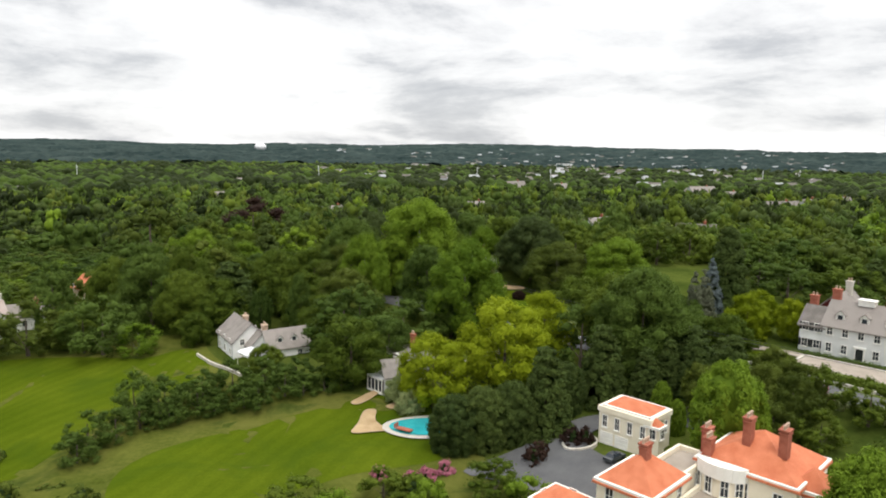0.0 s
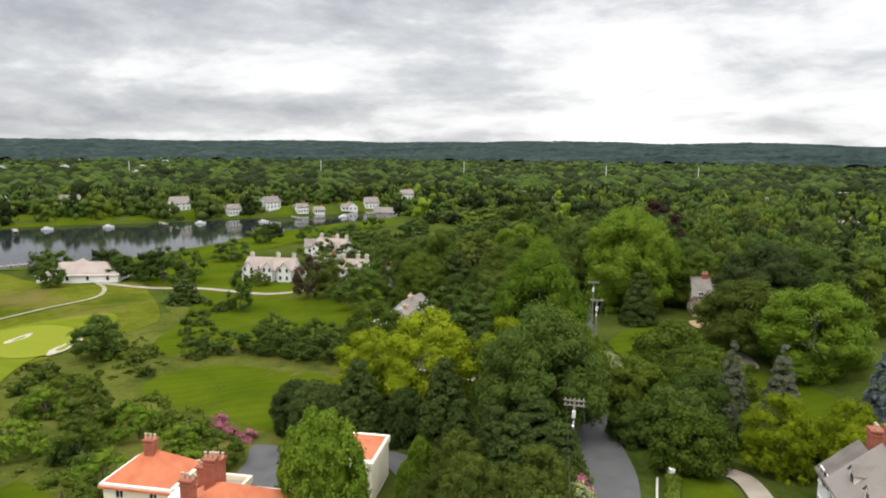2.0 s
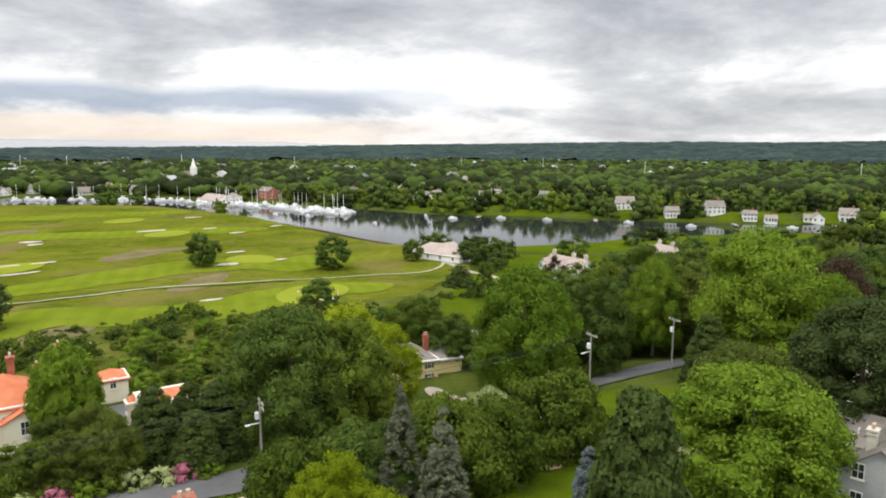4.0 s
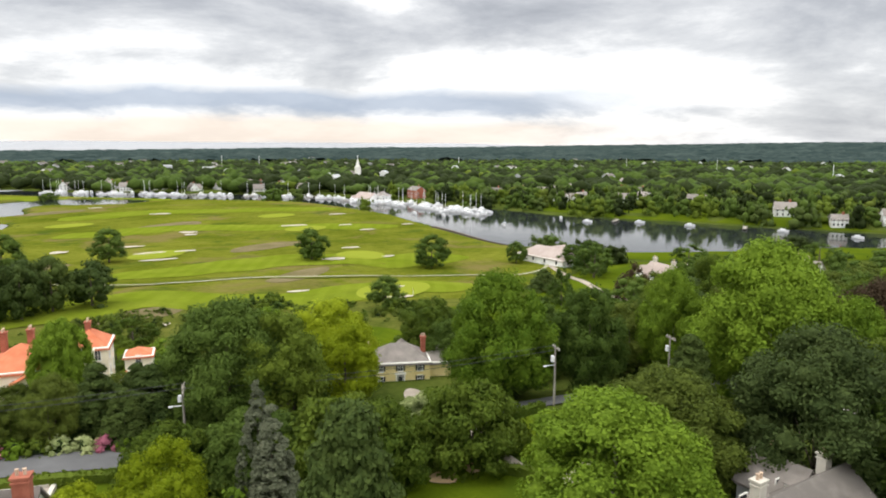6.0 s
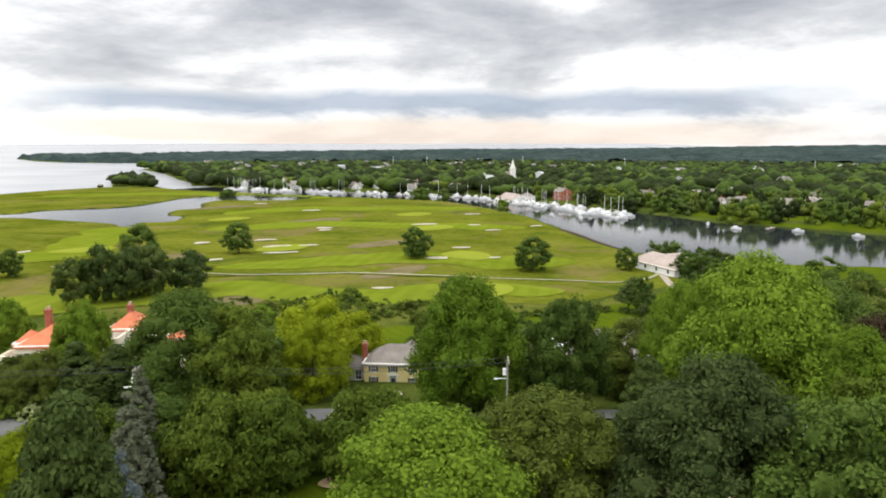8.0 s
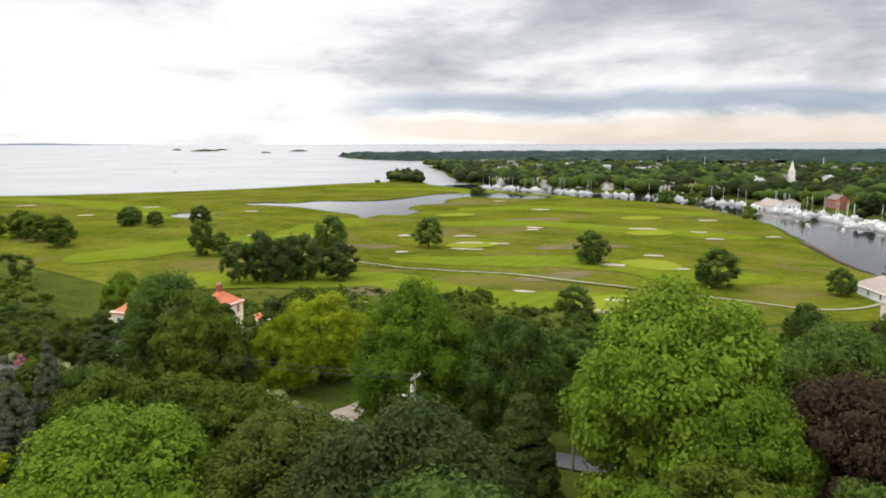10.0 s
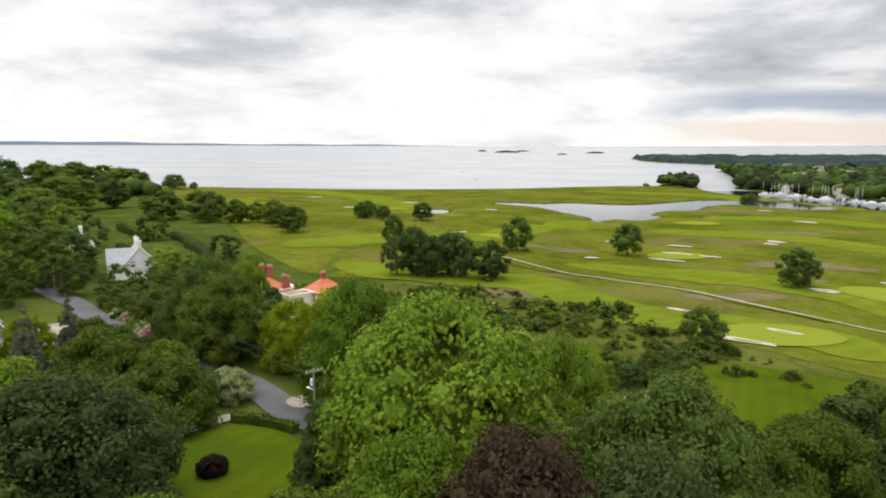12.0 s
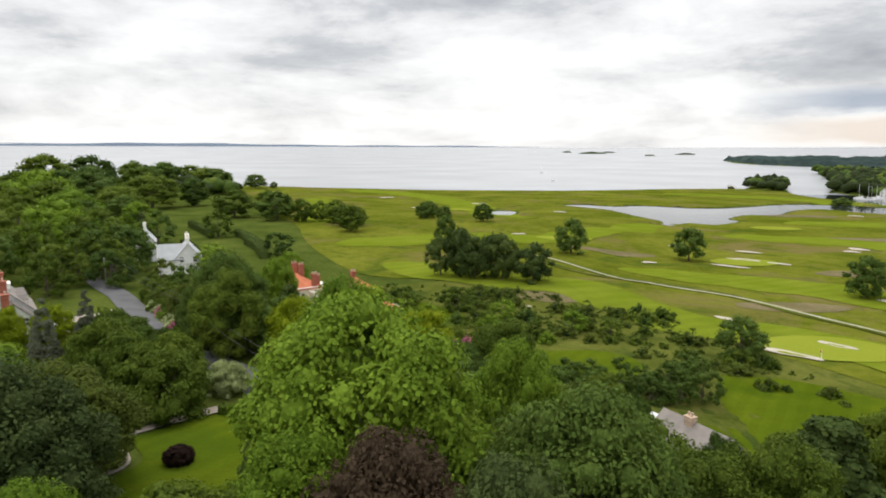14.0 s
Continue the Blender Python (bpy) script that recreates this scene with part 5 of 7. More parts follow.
grey = house_root("grey_house", 35.2, 170.8, -31, "large house with grey slate roof and stone chimneys", z=9.6)
block_on(grey, 0, 0, 13, 6.8, 4.2, 2.8, "gable", walls="clapboard_grey", cols=(5, 2))
block_on(grey, -4, -4.2, 5, 5, 4.2, 2.2, "gable", turn=90, walls="clapboard_grey", cols=(2, 2), sides="ew")
for dx, dy in ((-5.0, -1.0), (4.2, -1.2)):
    chimney_at(grey, dx, dy, 4.8, 7.8, 1.0, "stone_pale", 2)
for dx in (-2.5, 2.5):
    dormer_at(grey, pose(dx, -2.6, 4.6), 1.1, 0.9)
SPOTS.append((35.2, 170.8, 7))

stone = house_root("stone_house", 73, 40, -62, "white house with steep pale grey gables and white chimneys", z=8.0)
block_on(stone, 0, 0, 10, 6.5, 5.0, 3.8, "gable", walls="clapboard_white", roof="slate_pale", cols=(4, 2))
block_on(stone, -2.4, 4.4, 6, 5, 5.0, 3.4, "gable", turn=90, walls="clapboard_white", roof="slate_pale", cols=(2, 2), sides="e")
block_on(stone, 3.0, 4.2, 5, 4.2, 4.2, 3.0, "gable", turn=90, walls="clapboard_white", roof="slate_pale", cols=(2, 1), sides="e")
block_on(stone, 6.4, 0.6, 3.4, 5, 3.0, 1.8, "gable", walls="clapboard_white", roof="slate_pale", cols=(1, 2), rows=1, sides="sen")
for dx in (-4.4, 1.2, 4.6):
    chimney_at(stone, dx, 0, 7.0, 10.2, 1.1, "trim_white", 2)
SPOTS.append((73, 41, 9))
stone_far = house_root("stone_house", 106, 4, -62, "pale house with grey roof among garden hedges", z=6.5)
block_on(stone_far, 0, 0, 10, 6.5, 5, 3.8, "gable", walls="clapboard_white", roof="slate_pale", cols=(4, 2))
chimney_at(stone_far, 3, 0, 7, 10.4, 1.2, "trim_white", 2)
SPOTS.append((106, 4, 10))

brick = house_root("brick_house", 9, 179, 45, "tan brick house with brown roof behind tall trees")
block_on(brick, 0, 0, 11, 7, 4.6, 3.2, "gable", walls="brick_tan", cols=(4, 2))
for dx in (-3.0, 3.4):
    chimney_at(brick, dx, 0, 5.5, 8.3, 1.2, "brick_red", 2)
SPOTS.append((11.5, 178, 6))
SPOTS.append((14, 170, 6))


def cottage(x, y, deg, L, W, H, R, label, walls="clapboard_white", roof="shingle_grey", ell=0.0, chimney=True, group="river houses", kind="gable", name="house", cols=(4, 2), far=False):
    """A simple gabled house, with an ell behind it where the length is given."""
    c = house_root(name, x, y, deg, label, group=group)
    rows = 2 if H > 4 else 1
    block_on(c, 0, 0, L, W, H, R, kind, walls=walls, roof=roof, cols=cols, rows=rows, win=(1.0, 1.4), step=2.6, bars=False, sides="nse" if far else "nesw")
    if ell:
        block_on(c, -L * 0.2, W / 2 + ell / 2 - 0.5, ell, W * 0.7, H * 0.9, R * 0.8, "gable", turn=90, walls=walls, roof=roof, cols=(2, 2), rows=rows, win=(1.0, 1.4), step=2.6, sides="ns", bars=False)
    if chimney:
        chimney_at(c, L * 0.22, 0.2, H + R * 0.4, H + R + 1.0, 1.0, "brick_red", 1)
    SPOTS.append((x, y, max(L, W) * 0.75))
    return c


def row_of_houses(rows, label, group, walls="clapboard_white"):
    rnd = random.Random(len(rows))
    for x, y, deg, L in rows:
        deg, L = deg + rnd.choice((0, 0, 90, 20)), L * 0.88
        cottage(x, y, deg, L, L * rnd.uniform(0.55, 0.7), rnd.choice((3.0, 4.6, 5.0)), L * rnd.uniform(0.28, 0.36), label, walls, ell=rnd.choice((5, 6, 8)), group=group)


def villa(x, y, deg, L, W, H, R, label, walls="clapboard_white", gables=(-0.3, 0.3)):
    """A villa with gabled wings across its front and pale chimneys on its ridge."""
    v = house_root("villa", x, y, deg, label, group="villas")
    block_on(v, 0, 0, L, W, H, R, "gable", walls=walls, roof="shingle_pink", cols=(max(3, int(L / 3)), 2), win=(0.9, 1.4), step=2.5, bars=False)
    for i, u in enumerate(gables):
        w = W * (0.5 if i % 2 else 0.6)
        block_on(v, u * L, -W * 0.42, W * 0.8, w, H * 0.96, R * 0.85, "gable", turn=90, walls=walls, roof="shingle_pink", cols=(1, 2), win=(0.8, 1.3), step=2.5, sides="snw", bars=False)
    block_on(v, L * 0.5 + 1.6, 0.5, 3.4, W * 0.7, H * 0.55, 1.4, "hip", walls=walls, roof="shingle_pink", cols=(1, 2), rows=1, sides="sen", bars=False)
    for u in (-0.42, 0.12, 0.44):
        chimney_at(v, u * L, 0.2, H + R * 0.5, H + R + 1.3, 1.1, "stone_pale", 2)
    SPOTS.append((x, y, max(L, W) * 0.7))
    return v


villa(-131, 137, 47, 17, 7.5, 4.4, 3.0, "long white villa with pinkish grey roofs on a green lawn", gables=(-0.36, 0.02, 0.36))
villa(-106, 155, 47, 9, 7.5, 5.4, 2.6, "tall white villa with pale roof and chimneys", gables=(0.15,))
villa(-158, 173, 35, 13, 8, 4.8, 3.0, "white villa with pinkish roof near the river")
cottage(-136, 160, 40, 10, 7, 3.4, 2.6, "low house with brown roof behind trees", "clapboard_grey", "shingle_grey", group="villas")
cottage(-168, 174, 60, 16, 6, 3.4, 2.8, "long white house with pale roof by the river", group="villas", ell=6)
cottage(-95, 185, -40, 10, 7, 4.4, 3.0, "orange-roofed brick house among trees", "brick_tan", "tile_red", group="north houses")
cottage(-172, 85, 62, 26, 12, 2.8, 3.6, "low club house with a broad pale pink roof", "clapboard_white", "shingle_pink", ell=8, chimney=False, group="club house", kind="hip", name="club_house")
row_of_houses([(-380, 170, 80, 14), (-356, 198, 85, 10), (-358, 224, 85, 13), (-352, 244, 90, 9), (-350, 256, 85, 8), (-358, 285, 80, 12), (-362, 304, 80, 12), (-446, 380, 70, 12), (-526, 300, 70, 14), (-492, 306, 80, 13), (-378, 345, 60, 12), (-480, 350, 75, 12)], "white clapboard house on the far river bank", "river houses")
row_of_houses([(-450, -50, 70, 16), (-480, -38, 70, 10), (-520, -18, 75, 14), (-448, 24, 70, 15), (-500, 60, 75, 14), (-566, 96, 80, 16), (-440, 10, 60, 12), (-480, -120, 70, 12), (-520, 40, 80, 12), (-600, 30, 80, 14)], "white house among trees above the river", "river houses")
row_of_houses([(-380, -415, 60, 12), (-412, -405, 60, 14), (-416, -362, 60, 16), (-440, -350, 60, 13), (-436, -295, 65, 14), (-484, -336, 65, 14), (-458, -290, 65, 12), (-450, -250, 65, 14), (-360, -480, 55, 13), (-400, -460, 60, 12), (-470, -400, 60, 12), (-520, -300, 60, 14), (-430, -500, 50, 12)], "white house behind the boat moorings", "harbour houses")
row_of_houses([(110, 660, 10, 24), (70, 690, 5, 30), (229, 612, 0, 30), (250, 600, 20, 18), (218, 446, 10, 26), (180, 440, 0, 20), (250, 470, 30, 18), (64, 282, 20, 14), (97, 262, -20, 16), (300, 520, 10, 18), (20, 420, 10, 14), (-60, 380, 30, 14)], "pale house among the northern woods", "north houses", "clapboard_grey")
wharf = house_root("wharf_building", -400, -146, 62, "large pinkish boatyard building with white gables", category="building")
block_on(wharf, 0, 0, 26, 13, 7, 4.5, "gable", walls="clapboard_white", roof="shingle_pink", cols=(8, 3), win=(1.2, 1.6))
block_on(wharf, 15, 6, 11, 9, 10, 3, "hip", walls="clapboard_white", roof="shingle_grey", cols=(4, 3), rows=3, win=(1.2, 1.6))
block_on(wharf, -12, -4, 9, 8, 5, 3.5, "gable", turn=90, walls="clapboard_white", roof="shingle_pink", cols=(2, 2), sides="ew")
SPOTS.append((-400, -146, 20))
cottage(-424, -112, 60, 14, 10, 7, 3, "brick-red boatyard building on the harbour", "brick_red", group="harbour houses")
for x, y, L, W, H, what in [(-549, 1910, 60, 20, 6, "long pale school building"), (120, 1529, 36, 18, 7, "pale commercial block"), (291, 1616, 50, 22, 9, "pale commercial block"), (60, 1400, 24, 15, 6, "pale flat-roofed hall"), (330, 1500, 34, 18, 7, "pale flat-roofed hall"), (-60, 1300, 22, 14, 6, "pale flat-roofed hall")]:
    b = house_root("commercial_building", x, y, 8, what + " far off in the woods", category="building", z=gz(x, y) + 3)
    block_on(b, 0, 0, L, W, H, 0, "flat", walls="clapboard_white", cols=(9, 4), rows=2, win=(3.0, 1.6), step=4.0, sides="s", bars=False)
    SPOTS.append((x, y, L * 0.7))


# ---- golf course: fairways, greens, bunkers, path ----
for line, width in (([(28.9, -14.8), (-9.7, 7.4), (-37.9, 18.8), (-58.8, 40.9), (-87.2, 61), (-106.7, 81)], 22), ([(55.3, -49.2), (27.1, -73.2), (-18.3, -90.2), (-61.6, -143.7), (-96.2, -208.3)], 26), ([(-51.9, -26.4), (-87.8, -18.2), (-128.6, 17), (-165.4, 51.9)], 26), ([(-119.7, -149.3), (-172.8, -136.5), (-213.9, -83.8), (-250, -30)], 28), ([(-17.9, -166.2), (19.1, -311.3), (80, -420), (160, -470)], 34), ([(-178.6, -227.4), (-235.4, -223), (-284.6, -164), (-317, -117.4)], 30), ([(-323.9, -291.9), (-300, -380), (-240, -450), (-160, -500)], 34), ([(81.1, -115.3), (101.9, -198.6), (150, -330)], 26)):
    strip("ground_fairway", line, width, "golf_fairway", "pale mown fairway on the golf course", "fairway", lift=0.30, n=14, wander=0.14)
for x, y, a, b in ((-85.8, 62.3, 15, 10), (-105.2, -61.7, 13, 9), (-139.6, 15.4, 12, 9), (-214.5, -69.4, 14, 10), (-37.3, -103.5, 13, 9), (-164.1, -198.4, 14, 10), (28.8, -282.4, 14, 10), (-258.3, -126, 14, 10)):
    pts = [(x + a * math.cos(k * 0.7854 + 0.4), y + b * math.sin(k * 0.7854 + 0.4)) for k in range(8)]
    patch("ground_green", pts, "golf_green", "smooth pale putting green", "golf green", cell=4.0, lift=0.42, n=4)
for x, y, a, b in ((-146.8, -35, 26, 12), (-114.2, -1.3, 18, 8), (-189.1, -145.7, 22, 12), (-208.9, -279.1, 26, 12), (-91.9, 20.6, 16, 7), (-53.4, -72.3, 20, 8), (-19, 27.1, 16, 5)):
    pts = [(x + a * math.cos(k * 0.7854) * random.Random(k + a).uniform(0.7, 1.1), y + b * math.sin(k * 0.7854) * random.Random(k + b).uniform(0.7, 1.1)) for k in range(8)]
    patch("ground_dry", pts, "dry_grass", "dry brownish rough grass on the golf course", "rough grass", cell=5.0, lift=0.24, n=4)
strip("path_cart", [(-9.5, -58.4), (-29, -38.8), (-47.2, -7), (-59.5, -1.7), (-80.9, 9.7), (-99.2, 37.8), (-116, 52.8), (-127.1, 68.2), (-137.5, 83), (-151.4, 87.9), (-165.1, 86.5)], 1.4, "path_pale", "pale cart path winding across the golf course", "path", lift=0.42)
strip("ditch", [(-18.8, -43.2), (-39.5, -10.2), (-55.3, -4.6), (-77.3, 4.6), (-95.1, 33.4), (-106.5, 47.6)], 3.4, "meadow", "dark strip of rough grass along the cart path", "rough grass", lift=0.38, n=10, wander=0.2)


def bunker(x, y, a, b, turn, seed):
    """A shallow sand hollow with a lobed, raised lip."""
    rnd = random.Random(seed)
    n = 18
    ph = [rnd.uniform(0, 6.28) for _ in range(3)]
    V, F = [(0, 0, 0.12)], []
    for s, z in ((0.6, 0.12), (0.92, 0.20), (1.0, 0.26), (1.08, 0.10)):
        for k in range(n):
            w = 2 * math.pi * k / n
            q = s * (1 + 0.16 * math.sin(2 * w + ph[0]) + 0.12 * math.sin(3 * w + ph[1]) + 0.07 * math.sin(5 * w + ph[2]))
            V.append((a * q * math.cos(w), b * q * math.sin(w), z + 0.22))
    F += [(0, 1 + k, 1 + (k + 1) % n) for k in range(n)]
    for i in range(3):
        F += [(1 + i * n + k, 1 + (i + 1) * n + k, 1 + (i + 1) * n + (k + 1) % n, 1 + i * n + (k + 1) % n) for k in range(n)]
    ob = new("sand_bunker", mesh_of("sand_bunker", V, F, "bunker_sand", True))
    ob.matrix_world = pose(x, y, gz(x, y) + 0.1, 0, 0, turn)
    tagged(ob, "pale sand bunker cut into the golf course", "bunker", "golf bunkers")


for i, (x, y, a, b, turn) in enumerate([(-87, -97.7, 5, 2.5, 60), (-114.9, -88.9, 6, 2, 50), (-107.2, -67.5, 8, 2, 50), (-96.5, -51.1, 8, 1.6, 55), (-117.5, -58.3, 5, 1.5, 50), (-170.3, -112.1, 6, 3, 60), (-163.8, -103.9, 5, 2, 60), (-222.9, -83.8, 9, 3, 50), (-226.4, -36.5, 5, 2, 60), (-153.8, 1.3, 5, 1.6, 40), (-123.6, 13.7, 6, 2.6, 70), (-145.4, 23.3, 5, 1.6, 50), (-70.6, 37.4, 4, 1.2, 50)]):
    bunker(x, y, a * 0.72, b * 0.85, turn if turn < 30 else -35, i)
for i, (x, y, a, b, turn) in enumerate([(-284, -97.2, 7, 2.5, 50), (-235.4, -205.3, 8, 4, 50), (-66.9, -52.7, 4, 1.6, 0), (-75.2, 67.8, 8, 1.8, -42), (-87.9, 60.3, 5, 1.4, -40), (-16.6, -107.3, 4, 2, 10), (-4.1, -226.5, 5, 3, 20), (16, -342, 7, 3, 10), (57.7, -281.3, 7, 3, 10), (100, -380, 8, 3, 10), (-45.2, -275.7, 6, 3, 0), (-239.4, -59.5, 5, 2, 60), (-260, -30, 5, 1.8, 60), (-19.4, 37.9, 2, 1, 10), (-146, -319.3, 7, 3, 20), (-245.8, -283.1, 6, 3, 30)]):
    bunker(x, y, a * 0.7, b * 0.8, turn if turn < 30 else -35, 40 + i)
flag = new("golf_flag", mesh_of("golf_flag", [(-0.04, -0.04, 0), (0.04, -0.04, 0), (0.04, 0.04, 0), (-0.04, 0.04, 0), (-0.04, -0.04, 2.4), (0.04, -0.04, 2.4), (0.04, 0.04, 2.4), (-0.04, 0.04, 2.4)], [(0, 1, 5, 4), (1, 2, 6, 5), (2, 3, 7, 6), (3, 0, 4, 7), (4, 5, 6, 7)], "trim_white"))
flag.matrix_world = pose(-79.7, 72.3, gz(-79.7, 72.3) + 0.3)
tagged(flag, "thin white golf flagstick on the green", "flag")
part("flag_cloth", mesh_of("flag_cloth", [(0, 0, 2.3), (0.6, 0.05, 2.1), (0, 0, 1.8), (0, 0.03, 2.3), (0.6, 0.08, 2.1), (0, 0.03, 1.8)], [(0, 1, 2), (5, 4, 3), (0, 3, 4, 1), (1, 4, 5, 2)], "tile_red"), flag)

# ---- estate: pool, drives, courts, hedges ----
POOL = [(-2.4 + 4.9 * math.cos(k * 0.5236) * (1.0 + 0.10 * math.sin(k * 0.5236)), 95.3 + 2.9 * math.sin(k * 0.5236)) for k in range(12)]
deck = patch("pool_deck", [((x + 2.4) * 1.2 - 2.4, (y - 95.3) * 1.32 + 95.3) for x, y in POOL], "stone_pale", "pale stone surround of the swimming pool", "pool deck", cell=1.5, lift=0.34)
pool = patch("swimming_pool", POOL, "pool_water", "kidney-shaped turquoise swimming pool in the lawn", "pool", cell=1.5, lift=0.44, kind="structure")
lounge = new("lounger", boxes("lounger", [(0, 0, 0.35, 0.9, 2.4, 0.16), (0, 1.4, 0.65, 0.9, 0.16, 0.6)], "brick_red", 0.04))
lounge.matrix_world = pose(-5.0, 93.6, gz(-5, 93.6) + 0.45, 0, 0, 60)
tagged(lounge, "rust red lounger at the pool's edge", "lounger")
for outline in ([(-12.5, 93.4), (-12, 97), (-11.6, 101.5), (-9.8, 101.8), (-9.5, 98), (-7.6, 94.6), (-9.5, 93.8)], [(-8.4, 103), (-6.2, 104.4), (-5.2, 103), (-7.2, 102)], [(-14, 104.6), (-11, 107.8), (-9.8, 107.2), (-12.6, 103.8)], [(34.6, 136.6), (32.6, 136.2), (31.5, 138), (33.6, 139)], [(28.6, 138.6), (30, 140.4), (31, 139.6), (29.4, 137.8)]):
    patch("ground_bare", outline, "bare_soil", "bare tan soil worn into the lawn", "bare soil", cell=1.5, lift=0.30)
DRIVE = [(3, 82), (8, 86.2), (14, 90), (20.5, 94), (26, 94.5), (30, 92.5), (30, 89.5), (24, 91), (19.8, 88), (19.5, 84), (22, 80), (24, 76), (20, 71.5), (14, 74), (8, 79)]
patch("drive_mansion", DRIVE, "asphalt", "dark asphalt forecourt between garage and mansion", "driveway", cell=2.0, lift=0.2, n=3)
strip("drive_side", [(28, 91), (33, 92.5), (37.5, 88), (39, 82), (42, 78)], 3.4, "asphalt", "dark asphalt side drive with pale kerb", "driveway", lift=0.22)
strip("kerb", [(29, 93.2), (34, 94.4), (39.4, 89), (40.9, 82.5), (43.6, 79)], 0.3, "stone_pale", "pale stone kerb of the drive", "kerb", lift=0.2, thick=0.18)
strip("kerb", [(16.2, 86), (17, 88), (19, 88.4), (20.6, 87), (20.2, 85), (18.4, 84), (16.6, 84.6), (16.2, 86)], 0.3, "stone_pale", "pale kerb round the planted island", "kerb", lift=0.2, thick=0.2)
for x, y, r in ((17.6, 86.6, 1.5), (19.2, 86.2, 1.3), (12.2, 83.6, 1.5), (13.0, 85.0, 1.3)):
    tree(x, y, 2.2, r, "shrub", "leaf_purple", "dark red barberry bush in the drive", "shrub", fine=False, group="red bushes")
tree(17.6, 153.0, 2.0, 1.6, "dense", "leaf_purple", "single round dark purple bush on the lawn", "shrub", wide=1.0)
patch("drive_gravel", [(20, 136), (23, 139.5), (26, 143), (28.5, 147.5), (25.5, 150), (22.5, 154), (24, 157.5), (29, 157), (33.5, 153.2), (30, 150.5), (29.3, 146), (27.2, 141.4), (24.2, 137.5), (21.5, 134.8)], "gravel", "pale gravel drive curving past the hedge", "driveway", cell=1.5, lift=0.2)
patch("drive_yellow", [(13.2, 131), (15.4, 128.6), (12, 123), (8, 118.6), (4.6, 117.2), (4.4, 119.4), (8.4, 123.6)], "gravel", "pale gravel apron before the yellow house", "driveway", cell=1.5, lift=0.22)
patch("drive_brick_house", [(10, 168), (14.5, 164.5), (19, 163.5), (20.5, 166), (17, 168.5), (12, 171)], "bare_soil", "tan circular drive at the brick house", "driveway", cell=1.5, lift=0.24)
strip("drive_villa", [(-170, 84), (-152, 95), (-134, 107), (-117, 118), (-106, 127), (-103, 140), (-104, 150)], 2.6, "gravel", "grey drive from the club house to the villas", "driveway", lift=0.26)
COURT = [(54, 104.5), (60, 110.2), (70.5, 100), (64.3, 94.3)]
patch("court", COURT, "gravel", "pinkish gravel forecourt of the colonial house", "forecourt", cell=2.0, lift=0.24, smooth=False)
for a, b in ((0, 1), (1, 2), (2, 3), (3, 0)):
    strip("kerb", [COURT[a], COURT[b]], 0.45, "stone_pale", "pale stone edging of the forecourt", "kerb", lift=0.2, n=4, thick=0.28)
strip("path_court", [(60, 110), (57, 113.5), (53, 116), (49, 114.2)], 2.4, "gravel", "gravel path from the forecourt to the gate", "path", lift=0.24)
patch("ground_lawn", [(49.5, 110), (52.5, 113.5), (56.5, 111.5), (58, 109.4), (53.4, 105.2), (51.5, 106)], "lawn", "small lawn between gate and forecourt", "lawn", cell=1.5, lift=0.18)


def hedge(line, width, height, leafs, label, group="clipped hedges"):
    """A clipped hedge: a dense heart under a coat of leaves, along a line."""
    rng = np.random.default_rng(int(abs(line[0][0] * 10)) + len(line))
    c = np.array(smooth_line(line, 6))
    seg = np.linalg.norm(np.diff(c, axis=0), axis=1)
    V, F, n = [], [], 0
    d = np.gradient(c, axis=0)
    d /= np.linalg.norm(d, axis=1)[:, None]
    nr = np.column_stack([-d[:, 1], d[:, 0]])
    z = heights(c[:, 0], c[:, 1])
    for i in range(len(c)):
        for s, h in ((-1, -0.3), (-1, height * 0.9), (1, height * 0.9), (1, -0.3)):
            V.append((c[i][0] + s * nr[i][0] * width * 0.45, c[i][1] + s * nr[i][1] * width * 0.45, z[i] + h))
    for i in range(len(c) - 1):
        F += [(i * 4 + k, i * 4 + k + 1, i * 4 + k + 5, i * 4 + k + 4) for k in range(3)]
    F += [(0, 3, 2, 1), tuple(len(V) - 4 + k for k in range(4))]
    n = len(V)
    m = int(seg.sum() * (2 * height + width) * 9)
    u = rng.uniform(0, len(c) - 1.001, m)
    i = u.astype(int)
    f = (u - i)[:, None]
    p2 = c[i] * (1 - f) + c[i + 1] * f
    zz = z[i] * (1 - f[:, 0]) + z[i + 1] * f[:, 0]
    per = rng.uniform(0, 2 * height + width, m)
    side = np.where(per < height, -width / 2, np.where(per > height + width, width / 2, per - height - width / 2))
    hh = np.where(per < height, per, np.where(per > height + width, per - height - width, height)) + rng.normal(0, 0.06, m)
    p = np.column_stack([p2 + nr[i] * (side + rng.normal(0, 0.07, m))[:, None], zz + hh])
    t1, t2 = rng.normal(0, 1, (m, 3)), rng.normal(0, 1, (m, 3))
    t1 /= np.linalg.norm(t1, axis=1)[:, None]
    t2 -= t1 * (t1 * t2).sum(1)[:, None]
    t2 /= np.linalg.norm(t2, axis=1)[:, None]
    s = 0.2 * rng.uniform(0.7, 1.3, (m, 1))
    q = np.stack([p - t1 * s, p - t2 * s * 0.6, p + t1 * s, p + t2 * s * 0.6], 1).reshape(-1, 3)
    ob = new("hedge", mesh_of("hedge", np.concatenate([np.array(V), q]), F + (np.arange(4 * m).reshape(-1, 4) + n).tolist(), leafs))
    return tagged(ob, label, "hedge", group)


